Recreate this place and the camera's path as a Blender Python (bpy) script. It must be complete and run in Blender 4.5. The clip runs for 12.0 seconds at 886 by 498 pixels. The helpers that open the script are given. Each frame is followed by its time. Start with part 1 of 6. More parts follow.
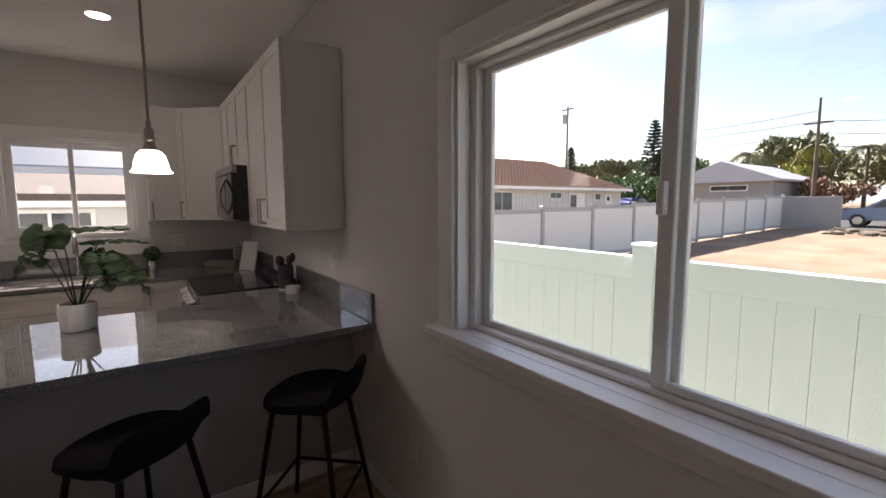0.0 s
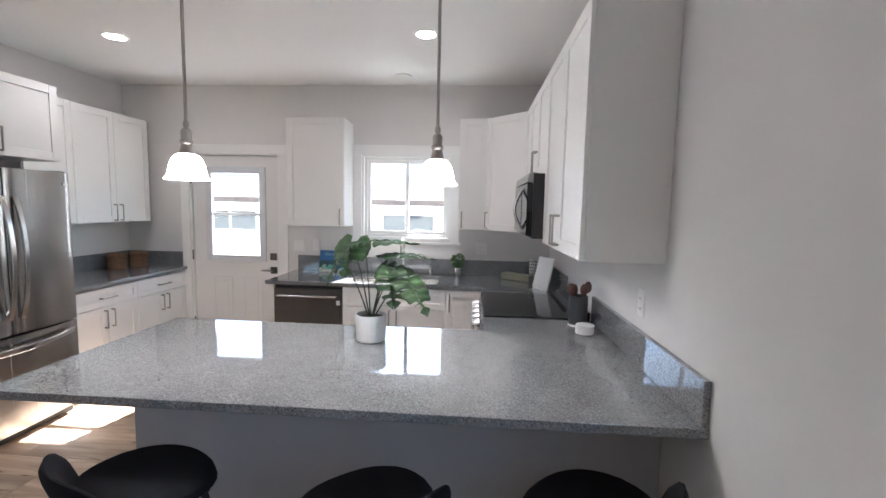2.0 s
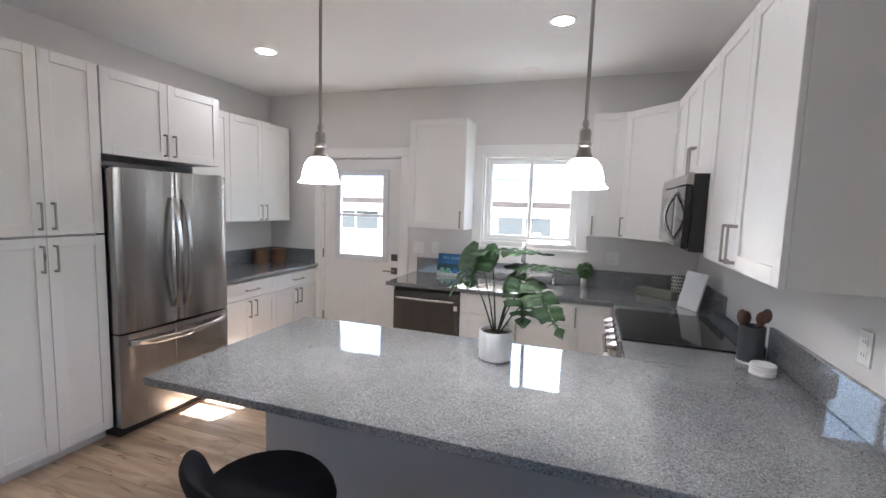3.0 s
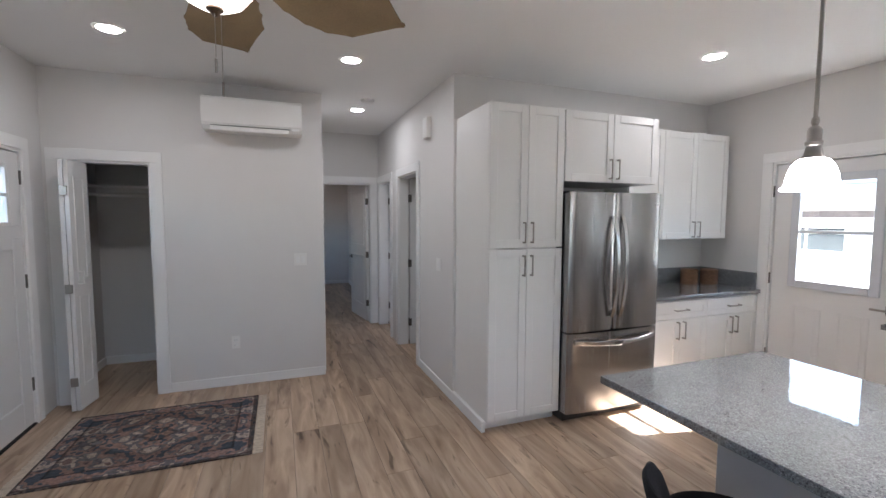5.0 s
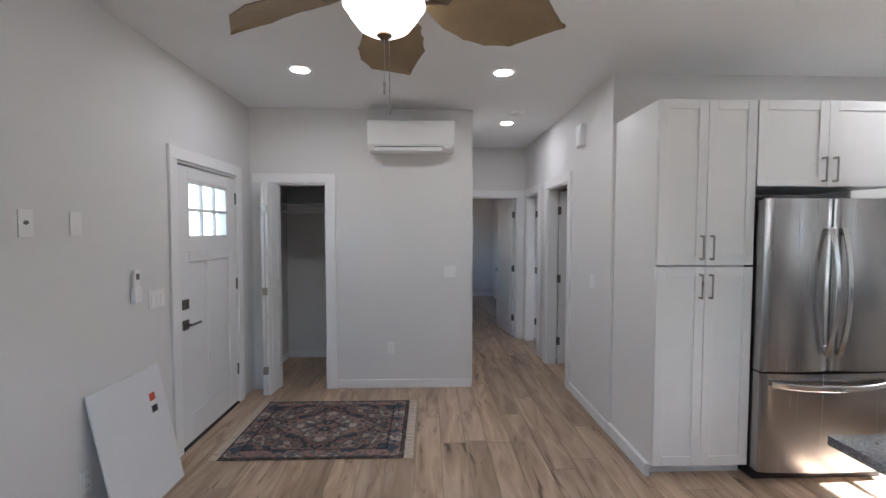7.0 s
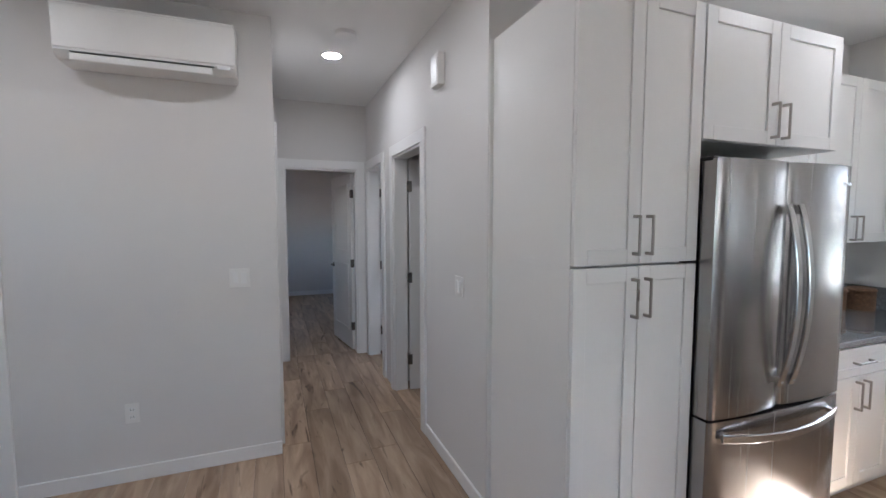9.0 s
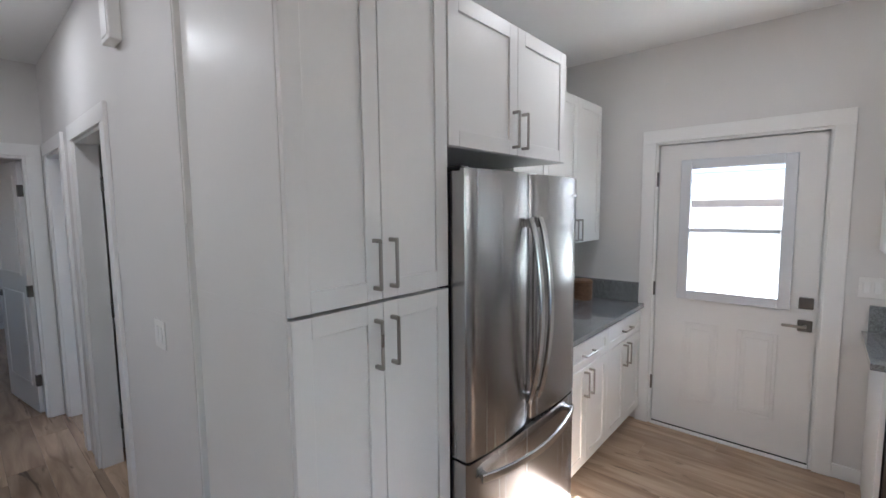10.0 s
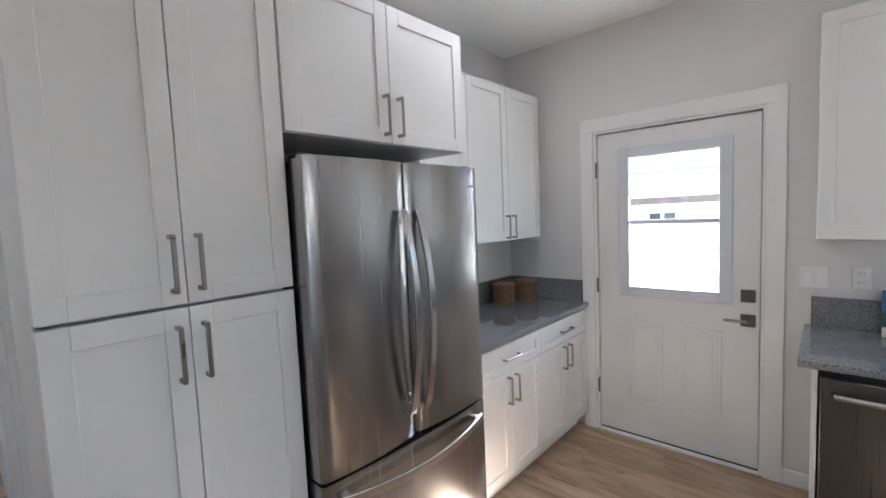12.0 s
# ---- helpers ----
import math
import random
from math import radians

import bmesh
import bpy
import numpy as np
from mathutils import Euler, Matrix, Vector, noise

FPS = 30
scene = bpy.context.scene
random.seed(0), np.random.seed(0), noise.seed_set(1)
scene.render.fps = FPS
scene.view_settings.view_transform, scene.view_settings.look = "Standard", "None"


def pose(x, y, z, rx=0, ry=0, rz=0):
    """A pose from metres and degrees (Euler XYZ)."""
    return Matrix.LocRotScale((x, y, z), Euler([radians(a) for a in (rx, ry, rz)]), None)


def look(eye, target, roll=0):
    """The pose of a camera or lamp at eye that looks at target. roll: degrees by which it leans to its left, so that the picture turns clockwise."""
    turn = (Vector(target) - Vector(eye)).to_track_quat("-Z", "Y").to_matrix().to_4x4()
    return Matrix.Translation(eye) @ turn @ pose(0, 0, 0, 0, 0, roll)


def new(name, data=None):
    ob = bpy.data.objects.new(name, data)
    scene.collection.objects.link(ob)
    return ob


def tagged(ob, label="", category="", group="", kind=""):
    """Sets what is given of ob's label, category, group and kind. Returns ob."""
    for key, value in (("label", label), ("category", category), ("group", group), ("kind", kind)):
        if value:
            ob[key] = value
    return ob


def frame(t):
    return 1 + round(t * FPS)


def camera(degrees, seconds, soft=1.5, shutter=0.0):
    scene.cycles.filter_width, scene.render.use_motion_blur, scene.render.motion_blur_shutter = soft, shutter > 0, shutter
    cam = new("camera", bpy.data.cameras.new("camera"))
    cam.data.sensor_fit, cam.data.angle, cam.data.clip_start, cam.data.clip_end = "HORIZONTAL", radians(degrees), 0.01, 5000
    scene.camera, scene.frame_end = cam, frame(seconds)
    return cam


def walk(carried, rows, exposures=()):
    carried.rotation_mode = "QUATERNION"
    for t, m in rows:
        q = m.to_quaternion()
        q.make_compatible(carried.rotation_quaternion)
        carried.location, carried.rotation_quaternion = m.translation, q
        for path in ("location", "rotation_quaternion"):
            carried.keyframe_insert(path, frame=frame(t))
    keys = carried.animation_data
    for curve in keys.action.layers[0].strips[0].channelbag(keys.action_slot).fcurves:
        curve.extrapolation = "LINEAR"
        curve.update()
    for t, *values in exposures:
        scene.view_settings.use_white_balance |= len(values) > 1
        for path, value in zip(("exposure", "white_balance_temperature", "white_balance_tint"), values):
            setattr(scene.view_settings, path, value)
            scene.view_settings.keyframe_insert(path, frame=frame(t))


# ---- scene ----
cam = camera(91.3, 12.0)
PATH = [
    (0, (0.924, 0.443, 1.506), (2.065, 2.072, 1.296), -0.2),
    (0.5, (1.039, 0.617, 1.507), (1.881, 2.418, 1.294), -0.4),
    (0.6, (1.03, 0.647, 1.506), (1.839, 2.467, 1.318), 0.2),
    (1, (1.101, 0.806, 1.518), (1.721, 2.698, 1.323), 0.5),
    (1.5, (1.147, 0.974, 1.544), (1.406, 2.947, 1.349), 0.5),
    (1.8, (1.162, 1.044, 1.545), (1.166, 3.037, 1.376), 1.1),
    (2, (1.148, 1.09, 1.561), (1.007, 3.076, 1.369), 1.2),
    (2.5, (1.106, 1.199, 1.564), (0.686, 3.144, 1.359), 1.5),
    (3, (1.025, 1.281, 1.577), (0.386, 3.166, 1.377), 1.8),
    (3.5, (0.944, 1.296, 1.572), (-0.124, 2.975, 1.373), 1.1),
    (3.7, (0.875, 1.281, 1.582), (-0.379, 2.825, 1.377), 1.3),
    (5.3, (0.887, 1.143, 1.557), (-1.032, 1.692, 1.429), 0.3),
    (5.5, (0.883, 1.122, 1.557), (-1.062, 1.573, 1.437), 0.5),
    (6, (0.887, 1.071, 1.576), (-1.099, 1.277, 1.467), 0.3),
    (6.5, (0.882, 1.062, 1.588), (-1.113, 1.153, 1.489), 0.2),
    (6.7, (0.861, 1.081, 1.576), (-1.136, 1.138, 1.49), 0.2),
    (8.5, (-0.197, 1.441, 1.513), (-2.152, 1.849, 1.396), -0.9),
    (9, (-0.566, 1.545, 1.515), (-2.424, 2.272, 1.371), 0.0),
    (9.2, (-0.649, 1.652, 1.513), (-2.384, 2.635, 1.36), 0.6),
    (9.5, (-0.714, 1.808, 1.536), (-2.213, 3.121, 1.353), 1.3),
    (10, (-0.835, 1.992, 1.611), (-2.151, 3.487, 1.425), -0.6),
    (10.5, (-0.895, 2.112, 1.638), (-2.016, 3.757, 1.447), -2.0),
    (11, (-0.794, 2.237, 1.635), (-1.907, 3.89, 1.464), -2.5),
    (11.5, (-0.595, 2.382, 1.596), (-1.88, 3.908, 1.448), -2.6),
    (12, (-0.552, 2.445, 1.544), (-1.885, 3.928, 1.39), -2.5),
]
EXPOSURES = [(0, 2.25, 7200, 24), (0.9, 2.3, 7400, 23), (1.5, 2.85, 7900, 21), (1.75, 3.5, 6500, 15), (2.0, 4.1, 6000, 14), (2.4, 4.05, 6000, 14), (6.5, 4.12, 5850, 12), (8.5, 4.12, 5800, 12), (10.0, 4.03, 5750, 11), (12.0, 4.03, 5750, 11)]
walk(cam, [(t, look(eye, target, roll)) for t, eye, target, roll in PATH], EXPOSURES)

# ---- world and sun ----
SUN_TO = Vector((0.224, 1.0, 0.888)).normalized()
world = bpy.data.worlds.new("sky")
scene.world = world
world.use_nodes = True
wn, wl = world.node_tree.nodes, world.node_tree.links
wn.clear()
sky = wn.new("ShaderNodeTexSky")
sky.sky_type = "NISHITA"
sky.sun_disc = False
sky.sun_elevation = math.asin(SUN_TO.z)
sky.sun_rotation = math.atan2(SUN_TO.x, SUN_TO.y)
coord = wn.new("ShaderNodeTexCoord")
stretch = wn.new("ShaderNodeMapping")
stretch.inputs["Scale"].default_value = (1, 1, 3)
clouds = wn.new("ShaderNodeTexNoise")
clouds.inputs["Scale"].default_value, clouds.inputs["Detail"].default_value = 2.6, 7
ramp = wn.new("ShaderNodeValToRGB")
ramp.color_ramp.elements[0].position, ramp.color_ramp.elements[1].position = 0.52, 0.80
mix = wn.new("ShaderNodeMix")
mix.data_type = "RGBA"
mix.inputs["B"].default_value = (5.2, 5.3, 5.5, 1)
back = wn.new("ShaderNodeBackground")
back.inputs["Strength"].default_value = 0.058
out = wn.new("ShaderNodeOutputWorld")
wl.new(coord.outputs["Generated"], stretch.inputs["Vector"])
wl.new(stretch.outputs["Vector"], clouds.inputs["Vector"])
wl.new(clouds.outputs["Fac"], ramp.inputs["Fac"])
wl.new(ramp.outputs["Color"], mix.inputs["Factor"])
wl.new(sky.outputs["Color"], mix.inputs["A"])
wl.new(mix.outputs["Result"], back.inputs["Color"])
wl.new(back.outputs["Background"], out.inputs["Surface"])

sun_data = bpy.data.lights.new("sun", "SUN")
sun_data.energy, sun_data.angle, sun_data.color = 4.3, radians(0.53), (1.0, 0.96, 0.9)
sun = new("sun", sun_data)
sun.matrix_world = look(SUN_TO * 60, (0, 0, 0))

# ---- materials ----


def mat(name, color, rough=0.5, metal=0.0, vary=0.06, scale=6.0, grain=0.0, grain_scale=80.0, stretch=(1, 1, 1), rough_vary=0.08, tint=0.0, glow=None):
    """Principled surface with large and small variation, fine relief and, by tint, a difference from object to object."""
    m = bpy.data.materials.new(name)
    m.use_nodes = True
    n, l = m.node_tree.nodes, m.node_tree.links
    b = n["Principled BSDF"]
    tc = n.new("ShaderNodeTexCoord")
    mp = n.new("ShaderNodeMapping")
    mp.inputs["Scale"].default_value = stretch
    l.new(tc.outputs["Object"], mp.inputs["Vector"])
    a, c = n.new("ShaderNodeTexNoise"), n.new("ShaderNodeTexNoise")
    a.inputs["Scale"].default_value, a.inputs["Detail"].default_value = scale, 4
    c.inputs["Scale"].default_value, c.inputs["Detail"].default_value = grain_scale, 3
    for t in (a, c):
        l.new(mp.outputs["Vector"], t.inputs["Vector"])
    add = n.new("ShaderNodeMath")
    add.operation = "MULTIPLY_ADD"
    l.new(c.outputs["Fac"], add.inputs[0])
    add.inputs[1].default_value = 0.5
    l.new(a.outputs["Fac"], add.inputs[2])
    last = add.outputs[0]
    if tint:
        info = n.new("ShaderNodeObjectInfo")
        more = n.new("ShaderNodeMath")
        more.operation = "MULTIPLY_ADD"
        l.new(info.outputs["Random"], more.inputs[0])
        more.inputs[1].default_value = tint
        l.new(last, more.inputs[2])
        last = more.outputs[0]
    r = n.new("ShaderNodeMapRange")
    r.inputs["From Min"].default_value, r.inputs["From Max"].default_value = 0.45, 1.05 + tint
    r.inputs["To Min"].default_value, r.inputs["To Max"].default_value = 1 - vary, 1 + vary
    l.new(last, r.inputs["Value"])
    mul = n.new("ShaderNodeVectorMath")
    mul.operation = "SCALE"
    mul.inputs[0].default_value = color[:3]
    l.new(r.outputs["Result"], mul.inputs["Scale"])
    l.new(mul.outputs["Vector"], b.inputs["Base Color"])
    q = n.new("ShaderNodeMapRange")
    q.inputs["To Min"].default_value, q.inputs["To Max"].default_value = max(0.02, rough - rough_vary), min(1, rough + rough_vary)
    l.new(a.outputs["Fac"], q.inputs["Value"])
    l.new(q.outputs["Result"], b.inputs["Roughness"])
    b.inputs["Metallic"].default_value = metal
    if grain:
        bump = n.new("ShaderNodeBump")
        bump.inputs["Strength"].default_value, bump.inputs["Distance"].default_value = grain, 0.002
        l.new(c.outputs["Fac"], bump.inputs["Height"])
        l.new(bump.outputs["Normal"], b.inputs["Normal"])
    if glow:
        b.inputs["Emission Color"].default_value, b.inputs["Emission Strength"].default_value = (*glow[:3], 1), glow[3]
    return m


def glass_mat(name, gloss=0.9):
    m = bpy.data.materials.new(name)
    m.use_nodes = True
    n, l = m.node_tree.nodes, m.node_tree.links
    n.clear()
    o, x, t, g, f = (n.new("ShaderNode" + k) for k in ("OutputMaterial", "MixShader", "BsdfTransparent", "BsdfGlossy", "LayerWeight"))
    f.inputs["Blend"].default_value = 0.5
    pw, ma = n.new("ShaderNodeMath"), n.new("ShaderNodeMath")
    pw.operation, ma.operation = "POWER", "MULTIPLY_ADD"
    pw.inputs[1].default_value, ma.inputs[1].default_value, ma.inputs[2].default_value = 5.0, 0.7, 0.025
    t.inputs["Color"].default_value = (0.93, 0.96, 0.95, 1)
    g.inputs["Roughness"].default_value = 0.01
    l.new(f.outputs["Facing"], pw.inputs[0])
    l.new(pw.outputs[0], ma.inputs[0])
    l.new(ma.outputs[0], x.inputs[0])
    l.new(t.outputs[0], x.inputs[1])
    l.new(g.outputs[0], x.inputs[2])
    l.new(x.outputs[0], o.inputs["Surface"])
    return m


def granite_mat():
    m = bpy.data.materials.new("granite")
    m.use_nodes = True
    n, l = m.node_tree.nodes, m.node_tree.links
    b = n["Principled BSDF"]
    tc = n.new("ShaderNodeTexCoord")
    v, w, z = n.new("ShaderNodeTexVoronoi"), n.new("ShaderNodeTexVoronoi"), n.new("ShaderNodeTexNoise")
    v.inputs["Scale"].default_value, w.inputs["Scale"].default_value = 250, 540
    z.inputs["Scale"].default_value, z.inputs["Detail"].default_value = 9, 5
    for t in (v, w, z):
        l.new(tc.outputs["Object"], t.inputs["Vector"])
    r1, r2 = n.new("ShaderNodeValToRGB"), n.new("ShaderNodeValToRGB")
    s1, s2 = n.new("ShaderNodeSeparateColor"), n.new("ShaderNodeSeparateColor")
    l.new(v.outputs["Color"], s1.inputs[0])
    l.new(w.outputs["Color"], s2.inputs[0])
    l.new(s1.outputs[0], r1.inputs[0])
    l.new(s2.outputs[1], r2.inputs[0])
    for ramp_, stops in ((r1, ((0.0, 0.085), (0.14, 0.16), (0.3, 0.215), (0.75, 0.26), (1.0, 0.37))), (r2, ((0.0, 0.65), (0.2, 0.92), (0.7, 1.0), (1.0, 1.18)))):
        ramp_.color_ramp.elements[0].position, ramp_.color_ramp.elements[1].position = stops[0][0], stops[-1][0]
        ramp_.color_ramp.elements[0].color = (stops[0][1],) * 3 + (1,)
        ramp_.color_ramp.elements[1].color = (stops[-1][1],) * 3 + (1,)
        for p, c in stops[1:-1]:
            ramp_.color_ramp.elements.new(p).color = (c * 0.985, c, c * 1.02, 1)
    k = n.new("ShaderNodeVectorMath")
    k.operation = "MULTIPLY"
    l.new(r1.outputs[0], k.inputs[0])
    l.new(r2.outputs[0], k.inputs[1])
    q = n.new("ShaderNodeMapRange")
    q.inputs["From Min"].default_value, q.inputs["From Max"].default_value = 0.3, 0.7
    q.inputs["To Min"].default_value, q.inputs["To Max"].default_value = 0.9, 1.08
    l.new(z.outputs["Fac"], q.inputs["Value"])
    k2 = n.new("ShaderNodeVectorMath")
    k2.operation = "SCALE"
    l.new(k.outputs[0], k2.inputs[0])
    l.new(q.outputs[0], k2.inputs["Scale"])
    l.new(k2.outputs[0], b.inputs["Base Color"])
    b.inputs["Roughness"].default_value = 0.03
    b.inputs["IOR"].default_value = 1.6
    b.inputs["Coat Weight"].default_value, b.inputs["Coat Roughness"].default_value = 0.5, 0.02
    return m


def plank_mat():
    m = bpy.data.materials.new("vinyl_plank")
    m.use_nodes = True
    n, l = m.node_tree.nodes, m.node_tree.links
    b = n["Principled BSDF"]
    tc, info = n.new("ShaderNodeTexCoord"), n.new("ShaderNodeObjectInfo")
    off = n.new("ShaderNodeVectorMath")
    off.operation = "SCALE"
    off.inputs[0].default_value = (31, 17, 9)
    l.new(info.outputs["Random"], off.inputs["Scale"])
    plus = n.new("ShaderNodeVectorMath")
    l.new(tc.outputs["Object"], plus.inputs[0])
    l.new(off.outputs[0], plus.inputs[1])
    mp = n.new("ShaderNodeMapping")
    mp.inputs["Scale"].default_value = (0.8, 5.5, 5.5)
    l.new(plus.outputs[0], mp.inputs["Vector"])
    fine, knots = n.new("ShaderNodeTexNoise"), n.new("ShaderNodeTexNoise")
    fine.inputs["Scale"].default_value, fine.inputs["Detail"].default_value, fine.inputs["Distortion"].default_value = 2.2, 8, 0.9
    l.new(mp.outputs[0], fine.inputs["Vector"])
    mp2 = n.new("ShaderNodeMapping")
    mp2.inputs["Scale"].default_value = (1.5, 9, 9)
    l.new(plus.outputs[0], mp2.inputs["Vector"])
    knots.inputs["Scale"].default_value, knots.inputs["Detail"].default_value, knots.inputs["Distortion"].default_value = 1.1, 4, 2.2
    l.new(mp2.outputs[0], knots.inputs["Vector"])
    r = n.new("ShaderNodeValToRGB")
    e = r.color_ramp.elements
    e[0].position, e[0].color = 0.28, (0.235, 0.155, 0.10, 1)
    e[1].position, e[1].color = 0.72, (0.50, 0.38, 0.275, 1)
    e.new(0.5).color = (0.37, 0.265, 0.18, 1)
    l.new(fine.outputs["Fac"], r.inputs[0])
    k = n.new("ShaderNodeValToRGB")
    k.color_ramp.elements[0].position, k.color_ramp.elements[0].color = 0.27, (0.30, 0.26, 0.22, 1)
    k.color_ramp.elements[1].position, k.color_ramp.elements[1].color = 0.38, (1, 1, 1, 1)
    l.new(knots.outputs["Fac"], k.inputs[0])
    mul = n.new("ShaderNodeVectorMath")
    mul.operation = "MULTIPLY"
    l.new(r.outputs[0], mul.inputs[0])
    l.new(k.outputs[0], mul.inputs[1])
    q = n.new("ShaderNodeMapRange")
    q.inputs["To Min"].default_value, q.inputs["To Max"].default_value = 0.95, 1.38
    l.new(info.outputs["Random"], q.inputs["Value"])
    sc = n.new("ShaderNodeVectorMath")
    sc.operation = "SCALE"
    l.new(mul.outputs[0], sc.inputs[0])
    l.new(q.outputs[0], sc.inputs["Scale"])
    l.new(sc.outputs[0], b.inputs["Base Color"])
    b.inputs["Roughness"].default_value = 0.36
    bump = n.new("ShaderNodeBump")
    bump.inputs["Strength"].default_value, bump.inputs["Distance"].default_value = 0.15, 0.001
    l.new(fine.outputs["Fac"], bump.inputs["Height"])
    l.new(bump.outputs[0], b.inputs["Normal"])
    return m


PAINT = mat("wall_paint", (0.75, 0.735, 0.72), 0.62, vary=0.015, scale=1.2, grain=0.12, grain_scale=130)
CEILING = mat("ceiling_paint", (0.90, 0.895, 0.885), 0.7, vary=0.02, scale=1.0, grain=0.2, grain_scale=90)
TRIM = mat("trim_paint", (0.87, 0.865, 0.855), 0.38, vary=0.015, scale=3, grain=0.03, grain_scale=60)
CAB = mat("cabinet_paint", (0.82, 0.81, 0.79), 0.36, vary=0.015, scale=3, grain=0.02, grain_scale=60)
DOORP = mat("door_paint", (0.82, 0.815, 0.81), 0.35, vary=0.015, scale=3, grain=0.02, grain_scale=60)
GLAZE_FRAME = mat("glazing_frame_vinyl", (0.72, 0.74, 0.78), 0.4, vary=0.02)
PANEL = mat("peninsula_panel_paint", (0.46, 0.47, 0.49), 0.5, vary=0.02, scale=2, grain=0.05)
VINYL = mat("white_vinyl", (0.86, 0.86, 0.85), 0.32, vary=0.012)
PLASTIC = mat("white_plastic", (0.85, 0.84, 0.82), 0.35, vary=0.012)
STEEL = mat("brushed_steel", (0.40, 0.385, 0.375), 0.26, 1.0, vary=0.04, scale=2, grain=0.02, grain_scale=9, stretch=(60, 60, 0.5), rough_vary=0.04)
STEEL_DARK = mat("dark_steel", (0.15, 0.145, 0.14), 0.3, 1.0, vary=0.05, scale=3, grain=0.04, grain_scale=6, stretch=(60, 60, 0.7))
NICKEL = mat("brushed_nickel", (0.40, 0.375, 0.345), 0.3, 1.0, vary=0.04, grain_scale=200)
CHROME = mat("polished_steel", (0.62, 0.61, 0.6), 0.19, 1.0, vary=0.02)
BRONZE = mat("dark_hardware", (0.16, 0.15, 0.14), 0.36, 0.9, vary=0.1)
BLACK = mat("black_plastic", (0.018, 0.018, 0.02), 0.4, vary=0.1)
CERAN = mat("black_ceramic_glass", (0.008, 0.008, 0.01), 0.05, vary=0.05, rough_vary=0.02)
FABRIC = mat("black_fabric", (0.012, 0.012, 0.015), 0.95, vary=0.3, scale=20, grain=0.6, grain_scale=500)
FABRIC.node_tree.nodes["Principled BSDF"].inputs["Specular IOR Level"].default_value = 0.2
BLACK_METAL = mat("black_metal", (0.014, 0.014, 0.015), 0.5, 0.3, vary=0.1)
GRANITE = granite_mat()
PLANK = plank_mat()
GLASS = glass_mat("window_glass")
LIGHT_DISC = mat("led_lens", (0.9, 0.9, 0.88), 0.5, glow=(1.0, 0.96, 0.92, 9.0))
FROST = mat("lit_frosted_glass", (0.88, 0.87, 0.85), 0.3, vary=0.02, glow=(1.0, 0.95, 0.91, 1.4))
BOWL = mat("lit_alabaster_glass", (0.86, 0.80, 0.68), 0.3, vary=0.10, scale=9, glow=(1.0, 0.9, 0.76, 0.32))
SCREEN_AND_GAP_GREY = mat("grey_display_and_gap", (0.10, 0.11, 0.10), 0.3)
DARK_GAP = mat("dark_rubber", (0.02, 0.02, 0.02), 0.7)

# ---- building helpers ----
OFFSET = {}


def thing(name, at=(0, 0, 0), label="", category="", group="", kind=""):
    """An empty at the base of a thing whose parts are given in world metres."""
    ob = new(name)
    ob.empty_display_size = 0.1
    ob.location = at
    OFFSET[ob] = Vector(at)
    return tagged(ob, label, category, group, kind)


def placed(name, m, label="", category="", group="", kind=""):
    """An empty with the pose m for a thing whose parts are given in its own frame."""
    ob = new(name)
    ob.empty_display_size = 0.1
    ob.matrix_basis = m
    OFFSET[ob] = Vector()
    return tagged(ob, label, category, group, kind)


def part(name, bm, material, parent=None, label="", smooth=False):
    me = bpy.data.meshes.new(name)
    off = OFFSET.get(parent, Vector())
    if off.length:
        bmesh.ops.translate(bm, verts=bm.verts, vec=-off)
    bmesh.ops.recalc_face_normals(bm, faces=bm.faces)
    if smooth:
        for f in bm.faces:
            f.smooth = True
        for e in bm.edges:
            if len(e.link_faces) == 2 and e.calc_face_angle(0) > 0.7:
                e.smooth = False
    bm.to_mesh(me)
    bm.free()
    me.materials.append(material)
    ob = new(name, me)
    if parent:
        ob.parent = parent
        OFFSET[ob] = off
    if label:
        ob["label"] = label
    return ob


def structure(name, bm, material, label, category, smooth=False):
    return tagged(part(name, bm, material, None, "", smooth), label, category, "", "structure")


def B():
    return bmesh.new()


def box(bm, lo, hi, bevel=0.0, seg=1):
    lo, hi = [min(a, b) for a, b in zip(lo, hi)], [max(a, b) for a, b in zip(lo, hi)]
    v = [bm.verts.new((x, y, z)) for x in (lo[0], hi[0]) for y in (lo[1], hi[1]) for z in (lo[2], hi[2])]
    fs = [bm.faces.new([v[i] for i in q]) for q in ((0, 1, 3, 2), (4, 6, 7, 5), (0, 4, 5, 1), (2, 3, 7, 6), (0, 2, 6, 4), (1, 5, 7, 3))]
    if bevel:
        es = list({e for f in fs for e in f.edges})
        bmesh.ops.bevel(bm, geom=es, offset=bevel, segments=seg, profile=0.5, affect="EDGES", clamp_overlap=True)
    return bm


